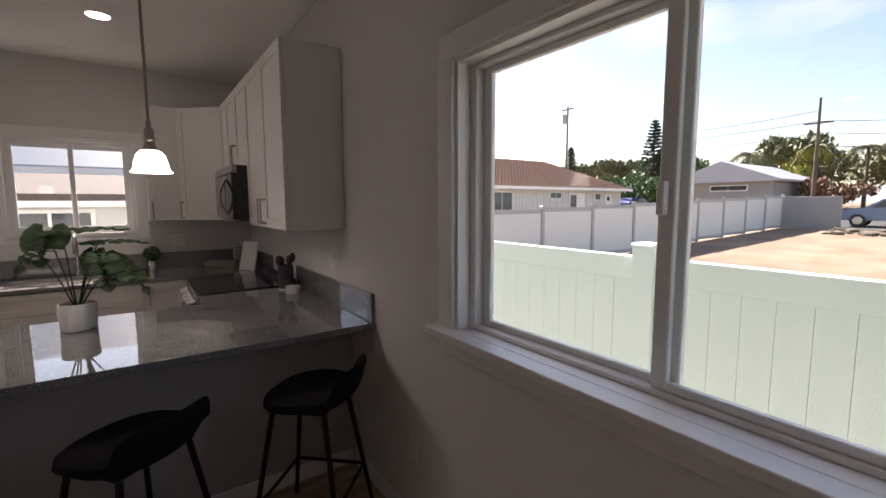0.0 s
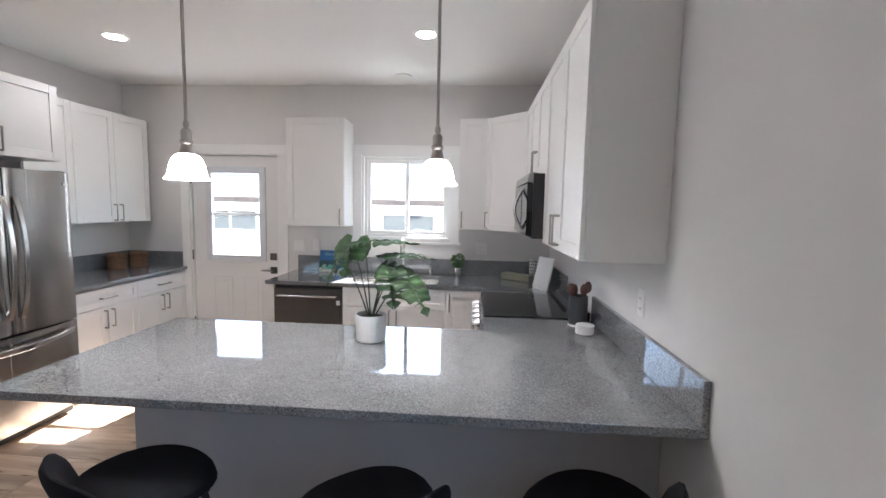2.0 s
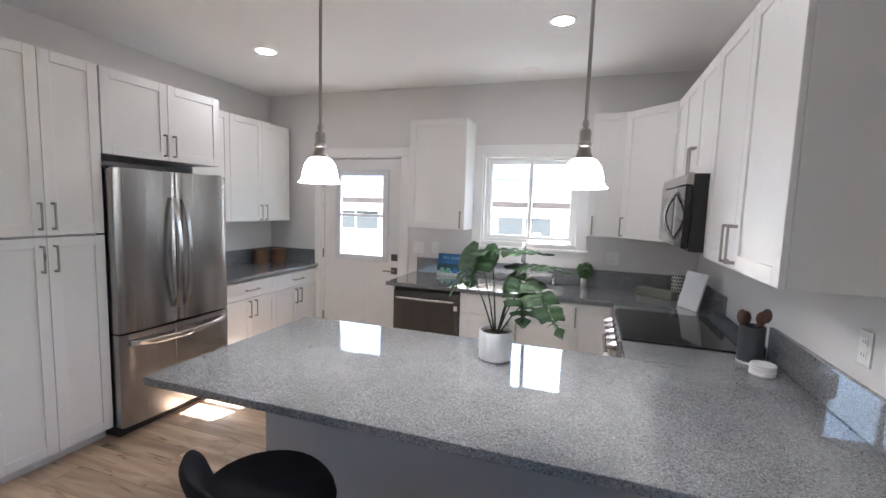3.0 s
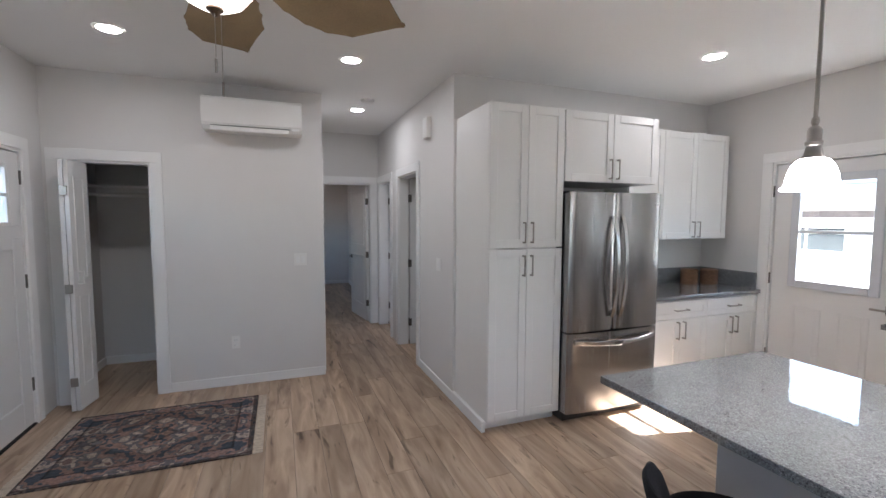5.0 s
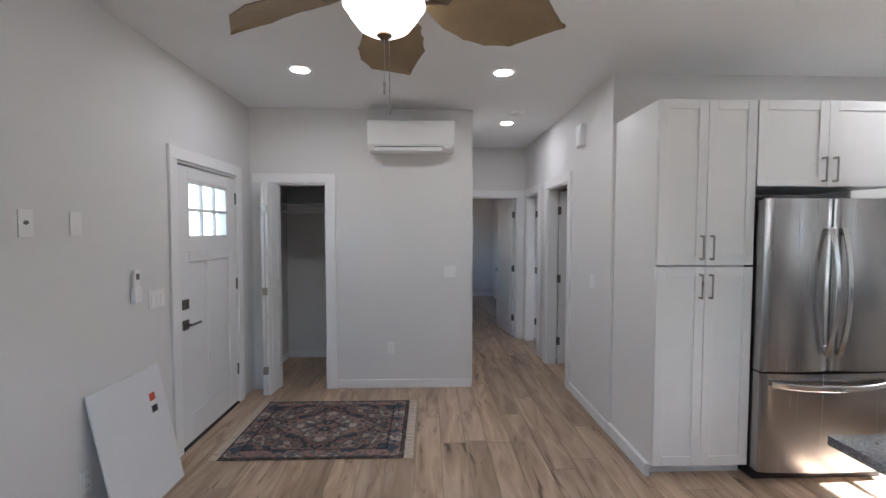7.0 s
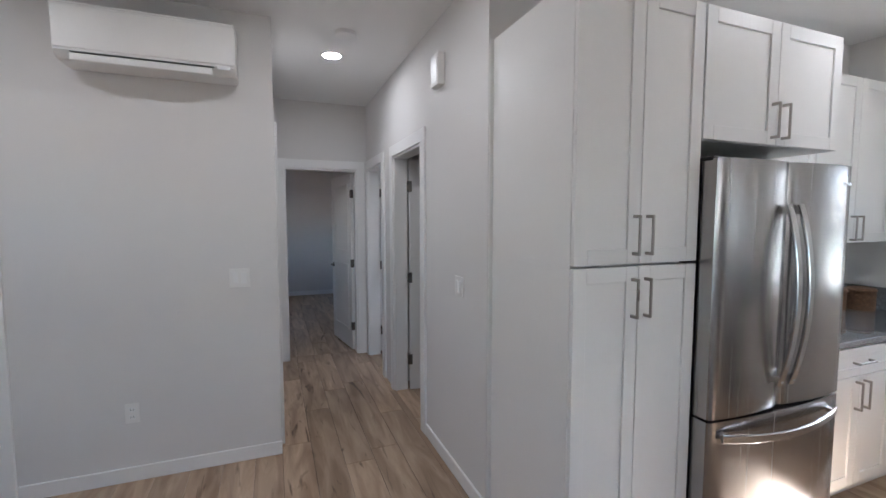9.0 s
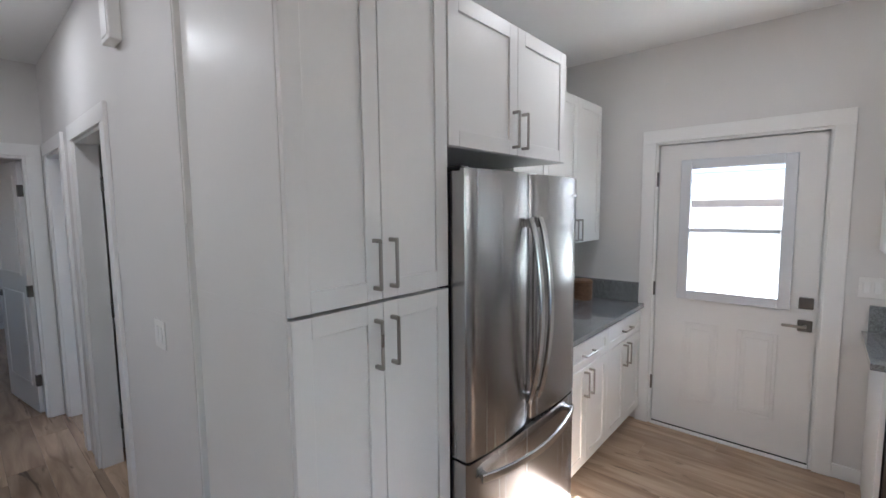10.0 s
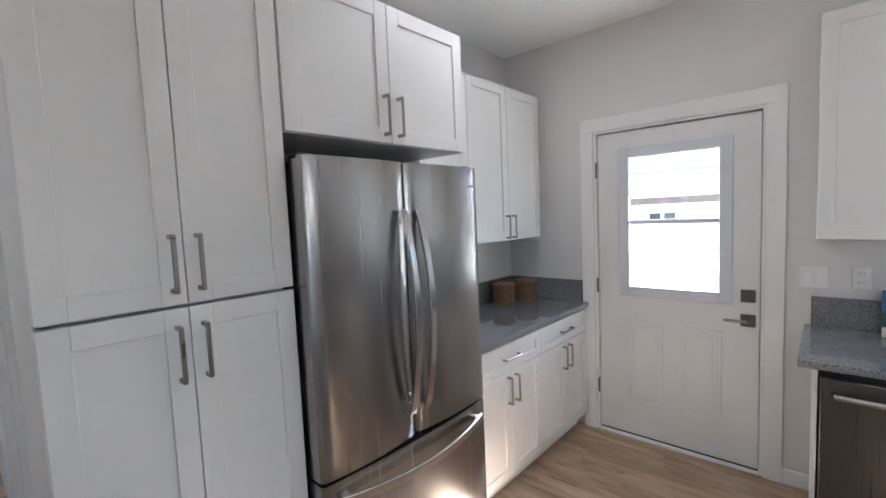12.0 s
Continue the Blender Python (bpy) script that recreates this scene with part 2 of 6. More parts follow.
def tube(bm, pts, r, seg=8, caps=True):
    """A round bar along pts; r is one radius or one for each point."""
    pts = [Vector(p) for p in pts]
    rs = [r] * len(pts) if isinstance(r, (int, float)) else r
    rings, ref = [], None
    for i, p in enumerate(pts):
        d = (pts[min(i + 1, len(pts) - 1)] - pts[max(i - 1, 0)]).normalized()
        if ref is None:
            ref = d.orthogonal().normalized()
        ref = (ref - d * ref.dot(d)).normalized()
        up = d.cross(ref)
        rings.append([bm.verts.new(p + rs[i] * (math.cos(a) * ref + math.sin(a) * up)) for a in (2 * math.pi * k / seg for k in range(seg))])
    for a, b in zip(rings, rings[1:]):
        for k in range(seg):
            bm.faces.new((a[k], a[(k + 1) % seg], b[(k + 1) % seg], b[k]))
    if caps:
        bm.faces.new(rings[0][::-1])
        bm.faces.new(rings[-1])
    return bm


def lathe(bm, profile, at=(0, 0, 0), seg=32, caps=False):
    """A turned shape: profile of (radius, height) about the vertical through at."""
    rings = [[bm.verts.new((at[0] + r * math.cos(2 * math.pi * k / seg), at[1] + r * math.sin(2 * math.pi * k / seg), at[2] + z)) for k in range(seg)] for r, z in profile]
    for a, b in zip(rings, rings[1:]):
        for k in range(seg):
            bm.faces.new((a[k], a[(k + 1) % seg], b[(k + 1) % seg], b[k]))
    if caps:
        bm.faces.new(rings[0][::-1])
        bm.faces.new(rings[-1])
    return bm


def prism(bm, outline, axis, lo, hi):
    """A flat outline of (a, b) pairs pushed along an axis from lo to hi."""
    def at(p, h):
        return {"x": (h, p[0], p[1]), "y": (p[0], h, p[1]), "z": (p[0], p[1], h)}[axis]
    a = [bm.verts.new(at(p, lo)) for p in outline]
    b = [bm.verts.new(at(p, hi)) for p in outline]
    bm.faces.new(a)
    bm.faces.new(b[::-1])
    for i in range(len(a)):
        j = (i + 1) % len(a)
        bm.faces.new((a[i], a[j], b[j], b[i]))
    return bm


def wall_with_holes(name, along, lo, hi, face, depth, top, holes, label, material=None, base=0.0):
    """A wall along x or y from lo to hi, its faces at face and face + depth, with openings (lo, hi, bottom, top) right through it."""
    bm = B()
    cuts = sorted({lo, hi, *[c for h in holes for c in h[:2]]})
    for a, b in zip(cuts, cuts[1:]):
        spans = sorted((h[2], h[3]) for h in holes if h[0] <= a and h[1] >= b)
        z = base
        for s, e in spans + [(top, top)]:
            if s > z + 1e-4:
                if along == "x":
                    box(bm, (a, face, z), (b, face + depth, s))
                else:
                    box(bm, (face, a, z), (face + depth, b, s))
            z = max(z, e)
    bmesh.ops.remove_doubles(bm, verts=bm.verts, dist=1e-5)
    return structure(name, bm, material or PAINT, label, "wall")


# ---- plan ----
WEST, EAST, SOUTH, NORTH, TOP = -3.455, 1.885, -0.575, 5.345, 2.72
HALL_S, HALL_N, HALL_W, KITCHEN_W = 1.563, 2.51, -5.35, -2.44
KDOOR = (-1.755, -0.815, 0.0, 2.055)
KWIN = (0.03, 0.91, 1.24, 2.06)
LWIN = (0.24, 1.733, 1.0, 2.018)
FDOOR = (-3.14, -2.22, 0.0, 2.03)

wall_with_holes("wall_north", "x", KITCHEN_W - 0.12, EAST + 0.15, NORTH, 0.15, TOP, [KDOOR, KWIN], "pale greige painted wall with door and window")
wall_with_holes("wall_east", "y", SOUTH - 0.15, NORTH, EAST, 0.15, TOP, [LWIN], "pale greige painted wall with wide window")
wall_with_holes("wall_south", "x", -4.7, EAST, SOUTH - 0.15, 0.15, TOP, [FDOOR], "pale greige painted wall with front door")
wall_with_holes("wall_west", "y", SOUTH, HALL_S, WEST - 0.11, 0.11, TOP, [(-0.46, 0.15, 0.0, 2.005)], "pale greige painted wall with closet opening")
wall_with_holes("wall_kitchen_west", "y", HALL_N + 0.11, NORTH, KITCHEN_W - 0.12, 0.12, TOP, [], "pale greige painted kitchen wall")
wall_with_holes("wall_hall_north", "x", HALL_W, KITCHEN_W, HALL_N, 0.11, TOP, [(-4.18, -3.43, 0.0, 2.03), (-5.24, -4.58, 0.0, 2.03)], "pale greige hall wall with two doorways")
wall_with_holes("wall_hall_south", "x", HALL_W, WEST - 0.11, HALL_S - 0.11, 0.11, TOP, [(-5.0, -3.66, 0.0, 2.03)], "pale greige hall wall with closet door")
wall_with_holes("wall_hall_west", "y", 0.5, 3.2, HALL_W - 0.11, 0.11, TOP, [(1.66, 2.40, 0.0, 2.03)], "pale greige wall at the hall end")
# closet, bath and bedroom shells
wall_with_holes("wall_closet_back", "y", SOUTH, HALL_S - 0.11, -4.63, 0.11, TOP, [], "plain closet back wall")
wall_with_holes("wall_bedroom_west", "y", 0.4, 4.8, -9.5, 0.1, TOP, [], "plain bedroom wall")
# Unseen opening, sized to let some daylight into the bedroom.
wall_with_holes("wall_bedroom_south", "x", -9.4, HALL_W - 0.11, 0.4, 0.1, TOP, [(-8.3, -7.5, 1.0, 1.9)], "plain bedroom wall with unseen opening added for daylight")
wall_with_holes("wall_bedroom_north", "x", -9.4, HALL_W - 0.11, 2.66, 0.1, TOP, [], "plain bedroom wall")
wall_with_holes("wall_bath_west", "y", HALL_N + 0.11, 4.6, -4.45, 0.1, TOP, [], "plain bathroom wall")
# The hole here is an unseen opening, added to brighten the side room.
wall_with_holes("wall_bath_north", "x", -7.0, KITCHEN_W - 0.12, 4.6, 0.1, TOP, [(-6.4, -4.8, 0.9, 2.1)], "plain bathroom wall")
wall_with_holes("wall_room_west", "y", 2.76, 4.6, -7.0, 0.1, TOP, [], "plain room wall")
structure("ceiling", box(B(), (-9.6, SOUTH - 0.15, TOP), (EAST + 0.15, NORTH + 0.15, TOP + 0.15)), CEILING, "smooth off-white painted ceiling", "ceiling")
# Unseen overhang; its reach is set to cut off sun at window and door.
roof_bm = B()
box(roof_bm, (-10, SOUTH - 0.7, TOP + 0.2), (EAST + 0.6, NORTH + 1.5, TOP + 0.32))
structure("sun_block_eaves", roof_bm, TRIM, "unseen roof overhang sized to block the sun", "roof")
structure("subfloor", box(B(), (-9.6, SOUTH - 0.15, -0.3), (EAST + 0.15, NORTH + 0.15, -0.008)), mat("dark_subfloor", (0.11, 0.08, 0.06), 0.8), "dark base under the plank floor", "floor")

# baseboards
BASE_H = 0.085


def baseboard(lo, hi):
    structure("baseboard", box(B(), (*lo, 0.0), (*hi, BASE_H), 0.003), TRIM, "white painted baseboard along the wall", "baseboard")


baseboard((WEST, 0.242), (WEST + 0.014, HALL_S))
baseboard((-2.12, SOUTH), (EAST - 0.014, SOUTH + 0.014))
baseboard((EAST - 0.014, SOUTH), (EAST, 2.70))
baseboard((-3.335, HALL_N - 0.014), (-2.44, HALL_N))
baseboard((-2.44, 2.500), (-1.848, 2.5305))
baseboard((-0.728, NORTH - 0.014), (-0.59, NORTH))
baseboard((-4.52, SOUTH), (-3.57, SOUTH + 0.014))
baseboard((-4.52, SOUTH + 0.014), (-4.506, HALL_S - 0.11))
baseboard((-9.4, 2.646), (-6.4, 2.66))
baseboard((-9.4, 0.5), (-9.386, 2.646))


def casing(along, lo, hi, face, out_, top, bottom=0.0, w=0.088, t=0.018, sill=False):
    """Flat white casing round an opening, proud of the wall face in direction out_."""
    name = "window_casing" if sill else "door_casing"
    bm = B()

    def put(a0, a1, z0, z1):
        if along == "x":
            box(bm, (a0, face, z0), (a1, face + out_ * t, z1), 0.002)
        else:
            box(bm, (face, a0, z0), (face + out_ * t, a1, z1), 0.002)
    put(lo - w, lo, bottom, top)
    put(hi, hi + w, bottom, top)
    put(lo - w, hi + w, top, top + w)
    return structure(name, bm, TRIM, "flat white painted casing round the opening", "trim")


def jamb(along, lo, hi, a, b, top, bottom=0.0, sill=False):
    """White lining inside an opening from face a to face b."""
    bm, t = B(), 0.016
    rows = [(lo - 0.001, lo + t, bottom, top), (hi - t, hi + 0.001, bottom, top), (lo + t, hi - t, top - t, top + 0.001)]
    if sill:
        rows.append((lo + t, hi - t, bottom - 0.001, bottom + t))
    for p, q, z0, z1 in rows:
        if along == "x":
            box(bm, (p, a, z0), (q, b, z1))
        else:
            box(bm, (a, p, z0), (b, q, z1))
    return structure("jamb", bm, TRIM, "white painted lining of the opening", "trim")


casing("x", KDOOR[0], KDOOR[1], NORTH, -1, 2.055)
casing("x", KWIN[0], KWIN[1], NORTH, -1, 2.062, 1.20, sill=True)
casing("y", LWIN[0], LWIN[1], EAST, -1, 2.018, 1.03, sill=True)
casing("x", FDOOR[0], FDOOR[1], SOUTH, 1, 2.032)
casing("y", -0.46, 0.15, WEST, 1, 2.007)
casing("x", -4.18, -3.43, HALL_N, -1, 2.032)
casing("x", -5.24, -4.58, HALL_N, -1, 2.032)
casing("y", 1.66, 2.40, HALL_W, 1, 2.032)
casing("x", -5.0, -3.66, HALL_S, 1, 2.032)
jamb("x", KDOOR[0], KDOOR[1], NORTH - 0.001, NORTH + 0.15, 2.055)
jamb("x", FDOOR[0], FDOOR[1], SOUTH + 0.001, SOUTH - 0.15, 2.03)
jamb("y", -0.46, 0.15, WEST + 0.001, WEST - 0.111, 2.005)
jamb("x", -4.18, -3.43, HALL_N - 0.001, HALL_N + 0.111, 2.03)
jamb("x", -5.24, -4.58, HALL_N - 0.001, HALL_N + 0.111, 2.03)
jamb("y", 1.66, 2.40, HALL_W + 0.001, HALL_W - 0.111, 2.03)
jamb("x", KWIN[0], KWIN[1], NORTH - 0.001, NORTH + 0.15, 2.06, 1.24, True)
jamb("y", LWIN[0], LWIN[1], EAST - 0.001, EAST + 0.15, 2.018, 1.03)
# sills with their aprons
structure("window_sill", box(B(), (EAST - 0.07, LWIN[0] - 0.118, 1.0), (EAST - 0.0005, LWIN[1] + 0.118, 1.03), 0.004, 2), TRIM, "deep white painted window sill", "sill")
structure("window_stool", box(B(), (EAST - 0.0005, LWIN[0], 1.0), (EAST + 0.165, LWIN[1], 1.03)), TRIM, "white painted stool board inside the window opening", "sill")
structure("window_apron", box(B(), (EAST - 0.016, LWIN[0] - 0.088, 0.925), (EAST, LWIN[1] + 0.088, 1.0), 0.002), TRIM, "white board under the window sill", "trim")
structure("window_sill", box(B(), (KWIN[0] - 0.1, NORTH - 0.035, 1.19), (KWIN[1] + 0.1, NORTH + 0.08, 1.212), 0.004, 2), TRIM, "white painted window sill above the sink", "sill")


def slider(name, along, lo, hi, z0, z1, at, mid, label, out_, side=0.028, foot=0.028, stile=0.032, rail=0.032, lap=0.02):
    """A vinyl sliding window: outer frame, a fixed and a sliding sash, a pane in each, and a latch."""
    w = thing(name, ((lo + hi) / 2, at, z0) if along == "x" else (at, (lo + hi) / 2, z0), label, "window", kind="structure")

    def bar(bm, a0, a1, b0, b1, d0, d1):
        if along == "x":
            box(bm, (a0, at + out_ * d0, b0), (a1, at + out_ * d1, b1), 0.003)
        else:
            box(bm, (at + out_ * d0, a0, b0), (at + out_ * d1, a1, b1), 0.003)

    def ring(bm, a0, a1, b0, b1, t, v, d0, d1):
        bar(bm, a0, a0 + t, b0, b1, d0, d1)
        bar(bm, a1 - t, a1, b0, b1, d0, d1)
        bar(bm, a0 + t, a1 - t, b0, b0 + v, d0, d1)
        bar(bm, a0 + t, a1 - t, b1 - v, b1, d0, d1)
    f = B()
    ring(f, lo, hi, z0, z1, side, foot, -0.005, 0.06)
    part("window_frame", f, VINYL, w)
    for a0, a1, d in ((lo + side, mid + lap, 0.006), (mid - lap, hi - side, 0.032)):
        s = B()
        ring(s, a0, a1, z0 + foot, z1 - foot, stile, rail, d, d + 0.022)
        sash = part("sash", s, VINYL, w)
        g = B()
        bar(g, a0 + stile - 0.002, a1 - stile + 0.002, z0 + foot + rail - 0.002, z1 - foot - rail + 0.002, d + 0.009, d + 0.013)
        p = part("pane", g, GLASS, sash)
        p.visible_shadow = False
    k = B()
    bar(k, mid + 0.004, mid + 0.022, (z0 + z1) / 2 - 0.04, (z0 + z1) / 2 + 0.04, -0.02, 0.006)
    part("latch", k, VINYL, w)
    return w


slider("window_1", "y", LWIN[0] + 0.016, LWIN[1] - 0.016, 1.03, 2.002, EAST + 0.06, 0.975, "wide white vinyl sliding window over the yard", 1, 0.034, 0.016, 0.04, 0.022, 0.03)
slider("window_2", "x", KWIN[0] + 0.016, KWIN[1] - 0.016, 1.256, 2.044, NORTH + 0.06, 0.47, "white vinyl sliding window above the sink", 1)

# ---- kitchen cabinets ----


def handle(bm_parent, at, vertical=True, length=0.14):
    """A squared arched pull on the front face y = 0 of a cabinet, standing out to -y."""
    bm = B()
    x, y, z = at
    h, r = length / 2, 0.03
    if vertical:
        for s in (-1, 1):
            box(bm, (x - 0.006, y - r, z + s * h - 0.006), (x + 0.006, y, z + s * h + 0.006), 0.0015)
        box(bm, (x - 0.006, y - r - 0.006, z - h - 0.006), (x + 0.006, y - r + 0.003, z + h + 0.006), 0.003)
    else:
        for s in (-1, 1):
            box(bm, (x + s * h - 0.006, y - r, z - 0.006), (x + s * h + 0.006, y, z + 0.006), 0.0015)
        box(bm, (x - h - 0.006, y - r - 0.006, z - 0.006), (x + h + 0.006, y - r + 0.003, z + 0.006), 0.003)
    part("handle", bm, NICKEL, bm_parent, "brushed nickel pull")


def shaker(cab, name, x0, x1, z0, z1, pull=None, rail=0.058, flat=False, length=0.14):
    """A framed shaker front on the plane y = 0, 20 mm thick, with its pull at (x, z)."""
    g, t = 0.0016, 0.02
    x0, x1, z0, z1 = x0 + g, x1 - g, z0 + g, z1 - g
    bm = B()
    if flat:
        box(bm, (x0, -t, z0), (x1, -0.001, z1), 0.002)
    else:
        box(bm, (x0, -t, z0), (x0 + rail, -0.001, z1), 0.0015)
        box(bm, (x1 - rail, -t, z0), (x1, -0.001, z1), 0.0015)
        box(bm, (x0 + rail, -t, z0), (x1 - rail, -0.001, z0 + rail), 0.0015)
        box(bm, (x0 + rail, -t, z1 - rail), (x1 - rail, -0.001, z1), 0.0015)
        box(bm, (x0 + rail - 0.002, -t + 0.008, z0 + rail - 0.002), (x1 - rail + 0.002, -0.002, z1 - rail + 0.002))
    d = part(name, bm, CAB, cab)
    if pull:
        handle(d, (pull[0], -t, pull[1]), pull[2] if len(pull) > 2 else True, length)
    return d


def cabinet(name, m, w, d, z0, z1, label, category="cabinet", toe=0.0):
    c = placed(name, m, label, category)
    bm = B()
    box(bm, (0, 0.0, z0 + toe), (w, d, z1), 0.001)
    if toe:
        box(bm, (0.0, 0.06, z0), (w, d, z0 + toe))
    part("body", bm, CAB, c)
    return c


FACE = -1.84
BOT, CABTOP = 1.362, 2.35
# tall pantry
pantry = cabinet("pantry_cabinet", pose(FACE, 2.532, 0, 0, 0, 90), 0.608, 0.59, 0, 1.326, "tall white shaker pantry cabinet with four doors", toe=0.075)
part("upper_body", box(B(), (0, 0, 1.347), (0.608, 0.59, CABTOP), 0.001), CAB, pantry)
part("divider", box(B(), (0, 0.06, 1.326), (0.608, 0.59, 1.347)), CAB, pantry)
part("filler", box(B(), (-0.019, 0.5905, 0.0), (0.05, 0.5995, CABTOP), 0.001), CAB, pantry)
part("side_skin", box(B(), (0, 0.0, 1.3262), (0.004, 0.0599, 1.3468)), CAB, pantry)
for z0, z1, hz in ((0.08, 1.333, 1.212), (1.340, CABTOP, 1.45)):
    shaker(pantry, "door", 0.0, 0.304, z0, z1, (0.272, hz))
    shaker(pantry, "door", 0.304, 0.608, z0, z1, (0.336, hz))
# over the fridge
over = cabinet("fridge_cabinet", pose(FACE, 3.146, 0, 0, 0, 90), 0.89, 0.59, 1.828, CABTOP, "white shaker cabinet above the refrigerator")
shaker(over, "door", 0.0, 0.445, 1.828, CABTOP, (0.41, 1.93))
shaker(over, "door", 0.445, 0.89, 1.828, CABTOP, (0.48, 1.93))
# wall and base cabinets beside the kitchen door
up_w = cabinet("wall_cabinet", pose(-2.14, 4.04, 0, 0, 0, 90), 1.22, 0.295, BOT, CABTOP, "white shaker wall cabinet with three doors")
shaker(up_w, "door", 0.0, 0.40, BOT, CABTOP)
shaker(up_w, "door", 0.40, 0.81, BOT, CABTOP, (0.776, BOT + 0.09))
shaker(up_w, "door", 0.81, 1.22, BOT, CABTOP, (0.844, BOT + 0.09))
for y0, w in ((4.04, 0.64), (4.68, 0.645)):
    base = cabinet("base_cabinet", pose(FACE, y0, 0, 0, 0, 90), w, 0.59, 0, 0.855, "white shaker base cabinet with drawer and two doors", toe=0.1)
    shaker(base, "drawer", 0.0, w, 0.70, 0.85, (w / 2, 0.775, False), rail=0.045)
    shaker(base, "door", 0.0, w / 2, 0.105, 0.697, (w / 2 - 0.035, 0.60))
    shaker(base, "door", w / 2, w, 0.105, 0.697, (w / 2 + 0.035, 0.60))
# wall cabinets on the window wall
up_n = cabinet("wall_cabinet", pose(-0.60, 5.05, 0), 0.545, 0.293, BOT, CABTOP, "white shaker wall cabinet between door and window")
shaker(up_n, "door", 0.0, 0.545, BOT, CABTOP, (0.51, BOT + 0.09))
up_n2 = cabinet("wall_cabinet", pose(1.0, 5.05, 0), 0.25, 0.293, BOT, CABTOP, "narrow white shaker wall cabinet by the window")
shaker(up_n2, "door", 0.0, 0.25, BOT, CABTOP, (0.03, BOT + 0.09))
# diagonal corner
corner = placed("corner_cabinet", pose(1.252, 5.05, 0, 0, 0, -45), "white shaker diagonal corner wall cabinet", "cabinet")
bm = B()
s2 = math.sqrt(0.5)
outl = []
for x, y in ((1.252, 5.05), (1.57, 4.732), (1.883, 4.732), (1.883, 5.343), (1.252, 5.343)):
    dx, dy = x - 1.252, y - 5.05
    outl.append((s2 * (dx - dy), s2 * (dx + dy)))
prism(bm, outl, "z", BOT, CABTOP)
part("body", bm, CAB, corner)
shaker(corner, "door", 0.004, 0.446, BOT, CABTOP, (0.035, BOT + 0.09))
# right-hand run over range and peninsula
UPX = 1.575
nar = cabinet("wall_cabinet", pose(UPX, 4.732, 0, 0, 0, -90), 0.27, 0.308, BOT, CABTOP, "narrow white shaker wall cabinet beside the microwave")
shaker(nar, "door", 0.0, 0.27, BOT, CABTOP)
mwc = cabinet("microwave_cabinet", pose(UPX, 4.46, 0, 0, 0, -90), 0.76, 0.308, 1.775, CABTOP, "white shaker cabinet above the microwave")
shaker(mwc, "door", 0.0, 0.38, 1.775, CABTOP, (0.35, 1.87))
shaker(mwc, "door", 0.38, 0.76, 1.775, CABTOP, (0.41, 1.87))
end_c = cabinet("wall_cabinet", pose(UPX, 3.70, 0, 0, 0, -90), 0.913, 0.308, BOT, CABTOP, "white shaker end wall cabinet with two doors")
shaker(end_c, "door", 0.0, 0.456, BOT, CABTOP, (0.422, BOT + 0.10))
shaker(end_c, "door", 0.456, 0.913, BOT, CABTOP, (0.49, BOT + 0.10))

# ---- worktops and base units ----
CT, CTH = 0.90, 0.032


def slab(bm, lo, hi):
    box(bm, lo, hi, 0.003, 2)


pen = thing("peninsula_counter", (0.6, 2.9, CT), "polished grey speckled granite worktop of peninsula", "countertop")
bm = B()
slab(bm, (-0.538, 2.412, CT - CTH), (EAST - 0.002, 3.405, CT))
part("slab", bm, GRANITE, pen)
bm = B()
slab(bm, (1.215, 3.406, CT - CTH), (EAST - 0.002, 3.70, CT))
part("return_slab", bm, GRANITE, pen)
bm = B()
slab(bm, (EAST - 0.024, 2.42, CT), (EAST - 0.002, 3.70, CT + 0.15))
part("backsplash", bm, GRANITE, pen)
nct = thing("sink_counter", (0.6, 5, CT), "grey speckled granite worktop along the window wall", "countertop")
SX0, SX1, SY0, SY1 = 0.06, 0.84, 4.76, 5.19
bm = B()
slab(bm, (-0.645, 4.67, CT - CTH), (SX0, NORTH - 0.002, CT))
slab(bm, (SX0, 4.67, CT - CTH), (SX1, SY0, CT))
slab(bm, (SX0, SY1, CT - CTH), (SX1, NORTH - 0.002, CT))
slab(bm, (SX1, 4.67, CT - CTH), (EAST - 0.002, NORTH - 0.002, CT))
slab(bm, (1.215, 4.462, CT - CTH), (EAST - 0.002, 4.669, CT))
part("slab", bm, GRANITE, nct)
bm = B()
slab(bm, (-0.62, NORTH - 0.024, CT), (EAST - 0.026, NORTH - 0.002, CT + 0.15))
part("backsplash", bm, GRANITE, nct)
bm = B()
slab(bm, (EAST - 0.024, 4.462, CT), (EAST - 0.002, NORTH - 0.002, CT + 0.15))
part("side_backsplash", bm, GRANITE, nct)
wct = thing("side_counter", (-2.1, 4.7, CT), "grey speckled granite worktop beside the refrigerator", "countertop")
bm = B()
slab(bm, (KITCHEN_W + 0.002, 4.045, CT - CTH), (-1.80, NORTH - 0.002, CT))
part("slab", bm, GRANITE, wct)
bm = B()
slab(bm, (KITCHEN_W + 0.002, 4.045, CT), (KITCHEN_W + 0.024, NORTH - 0.002, CT + 0.15))
part("backsplash", bm, GRANITE, wct)
bm = B()
slab(bm, (KITCHEN_W + 0.025, NORTH - 0.024, CT), (-1.846, NORTH - 0.002, CT + 0.15))
part("end_backsplash", bm, GRANITE, wct)

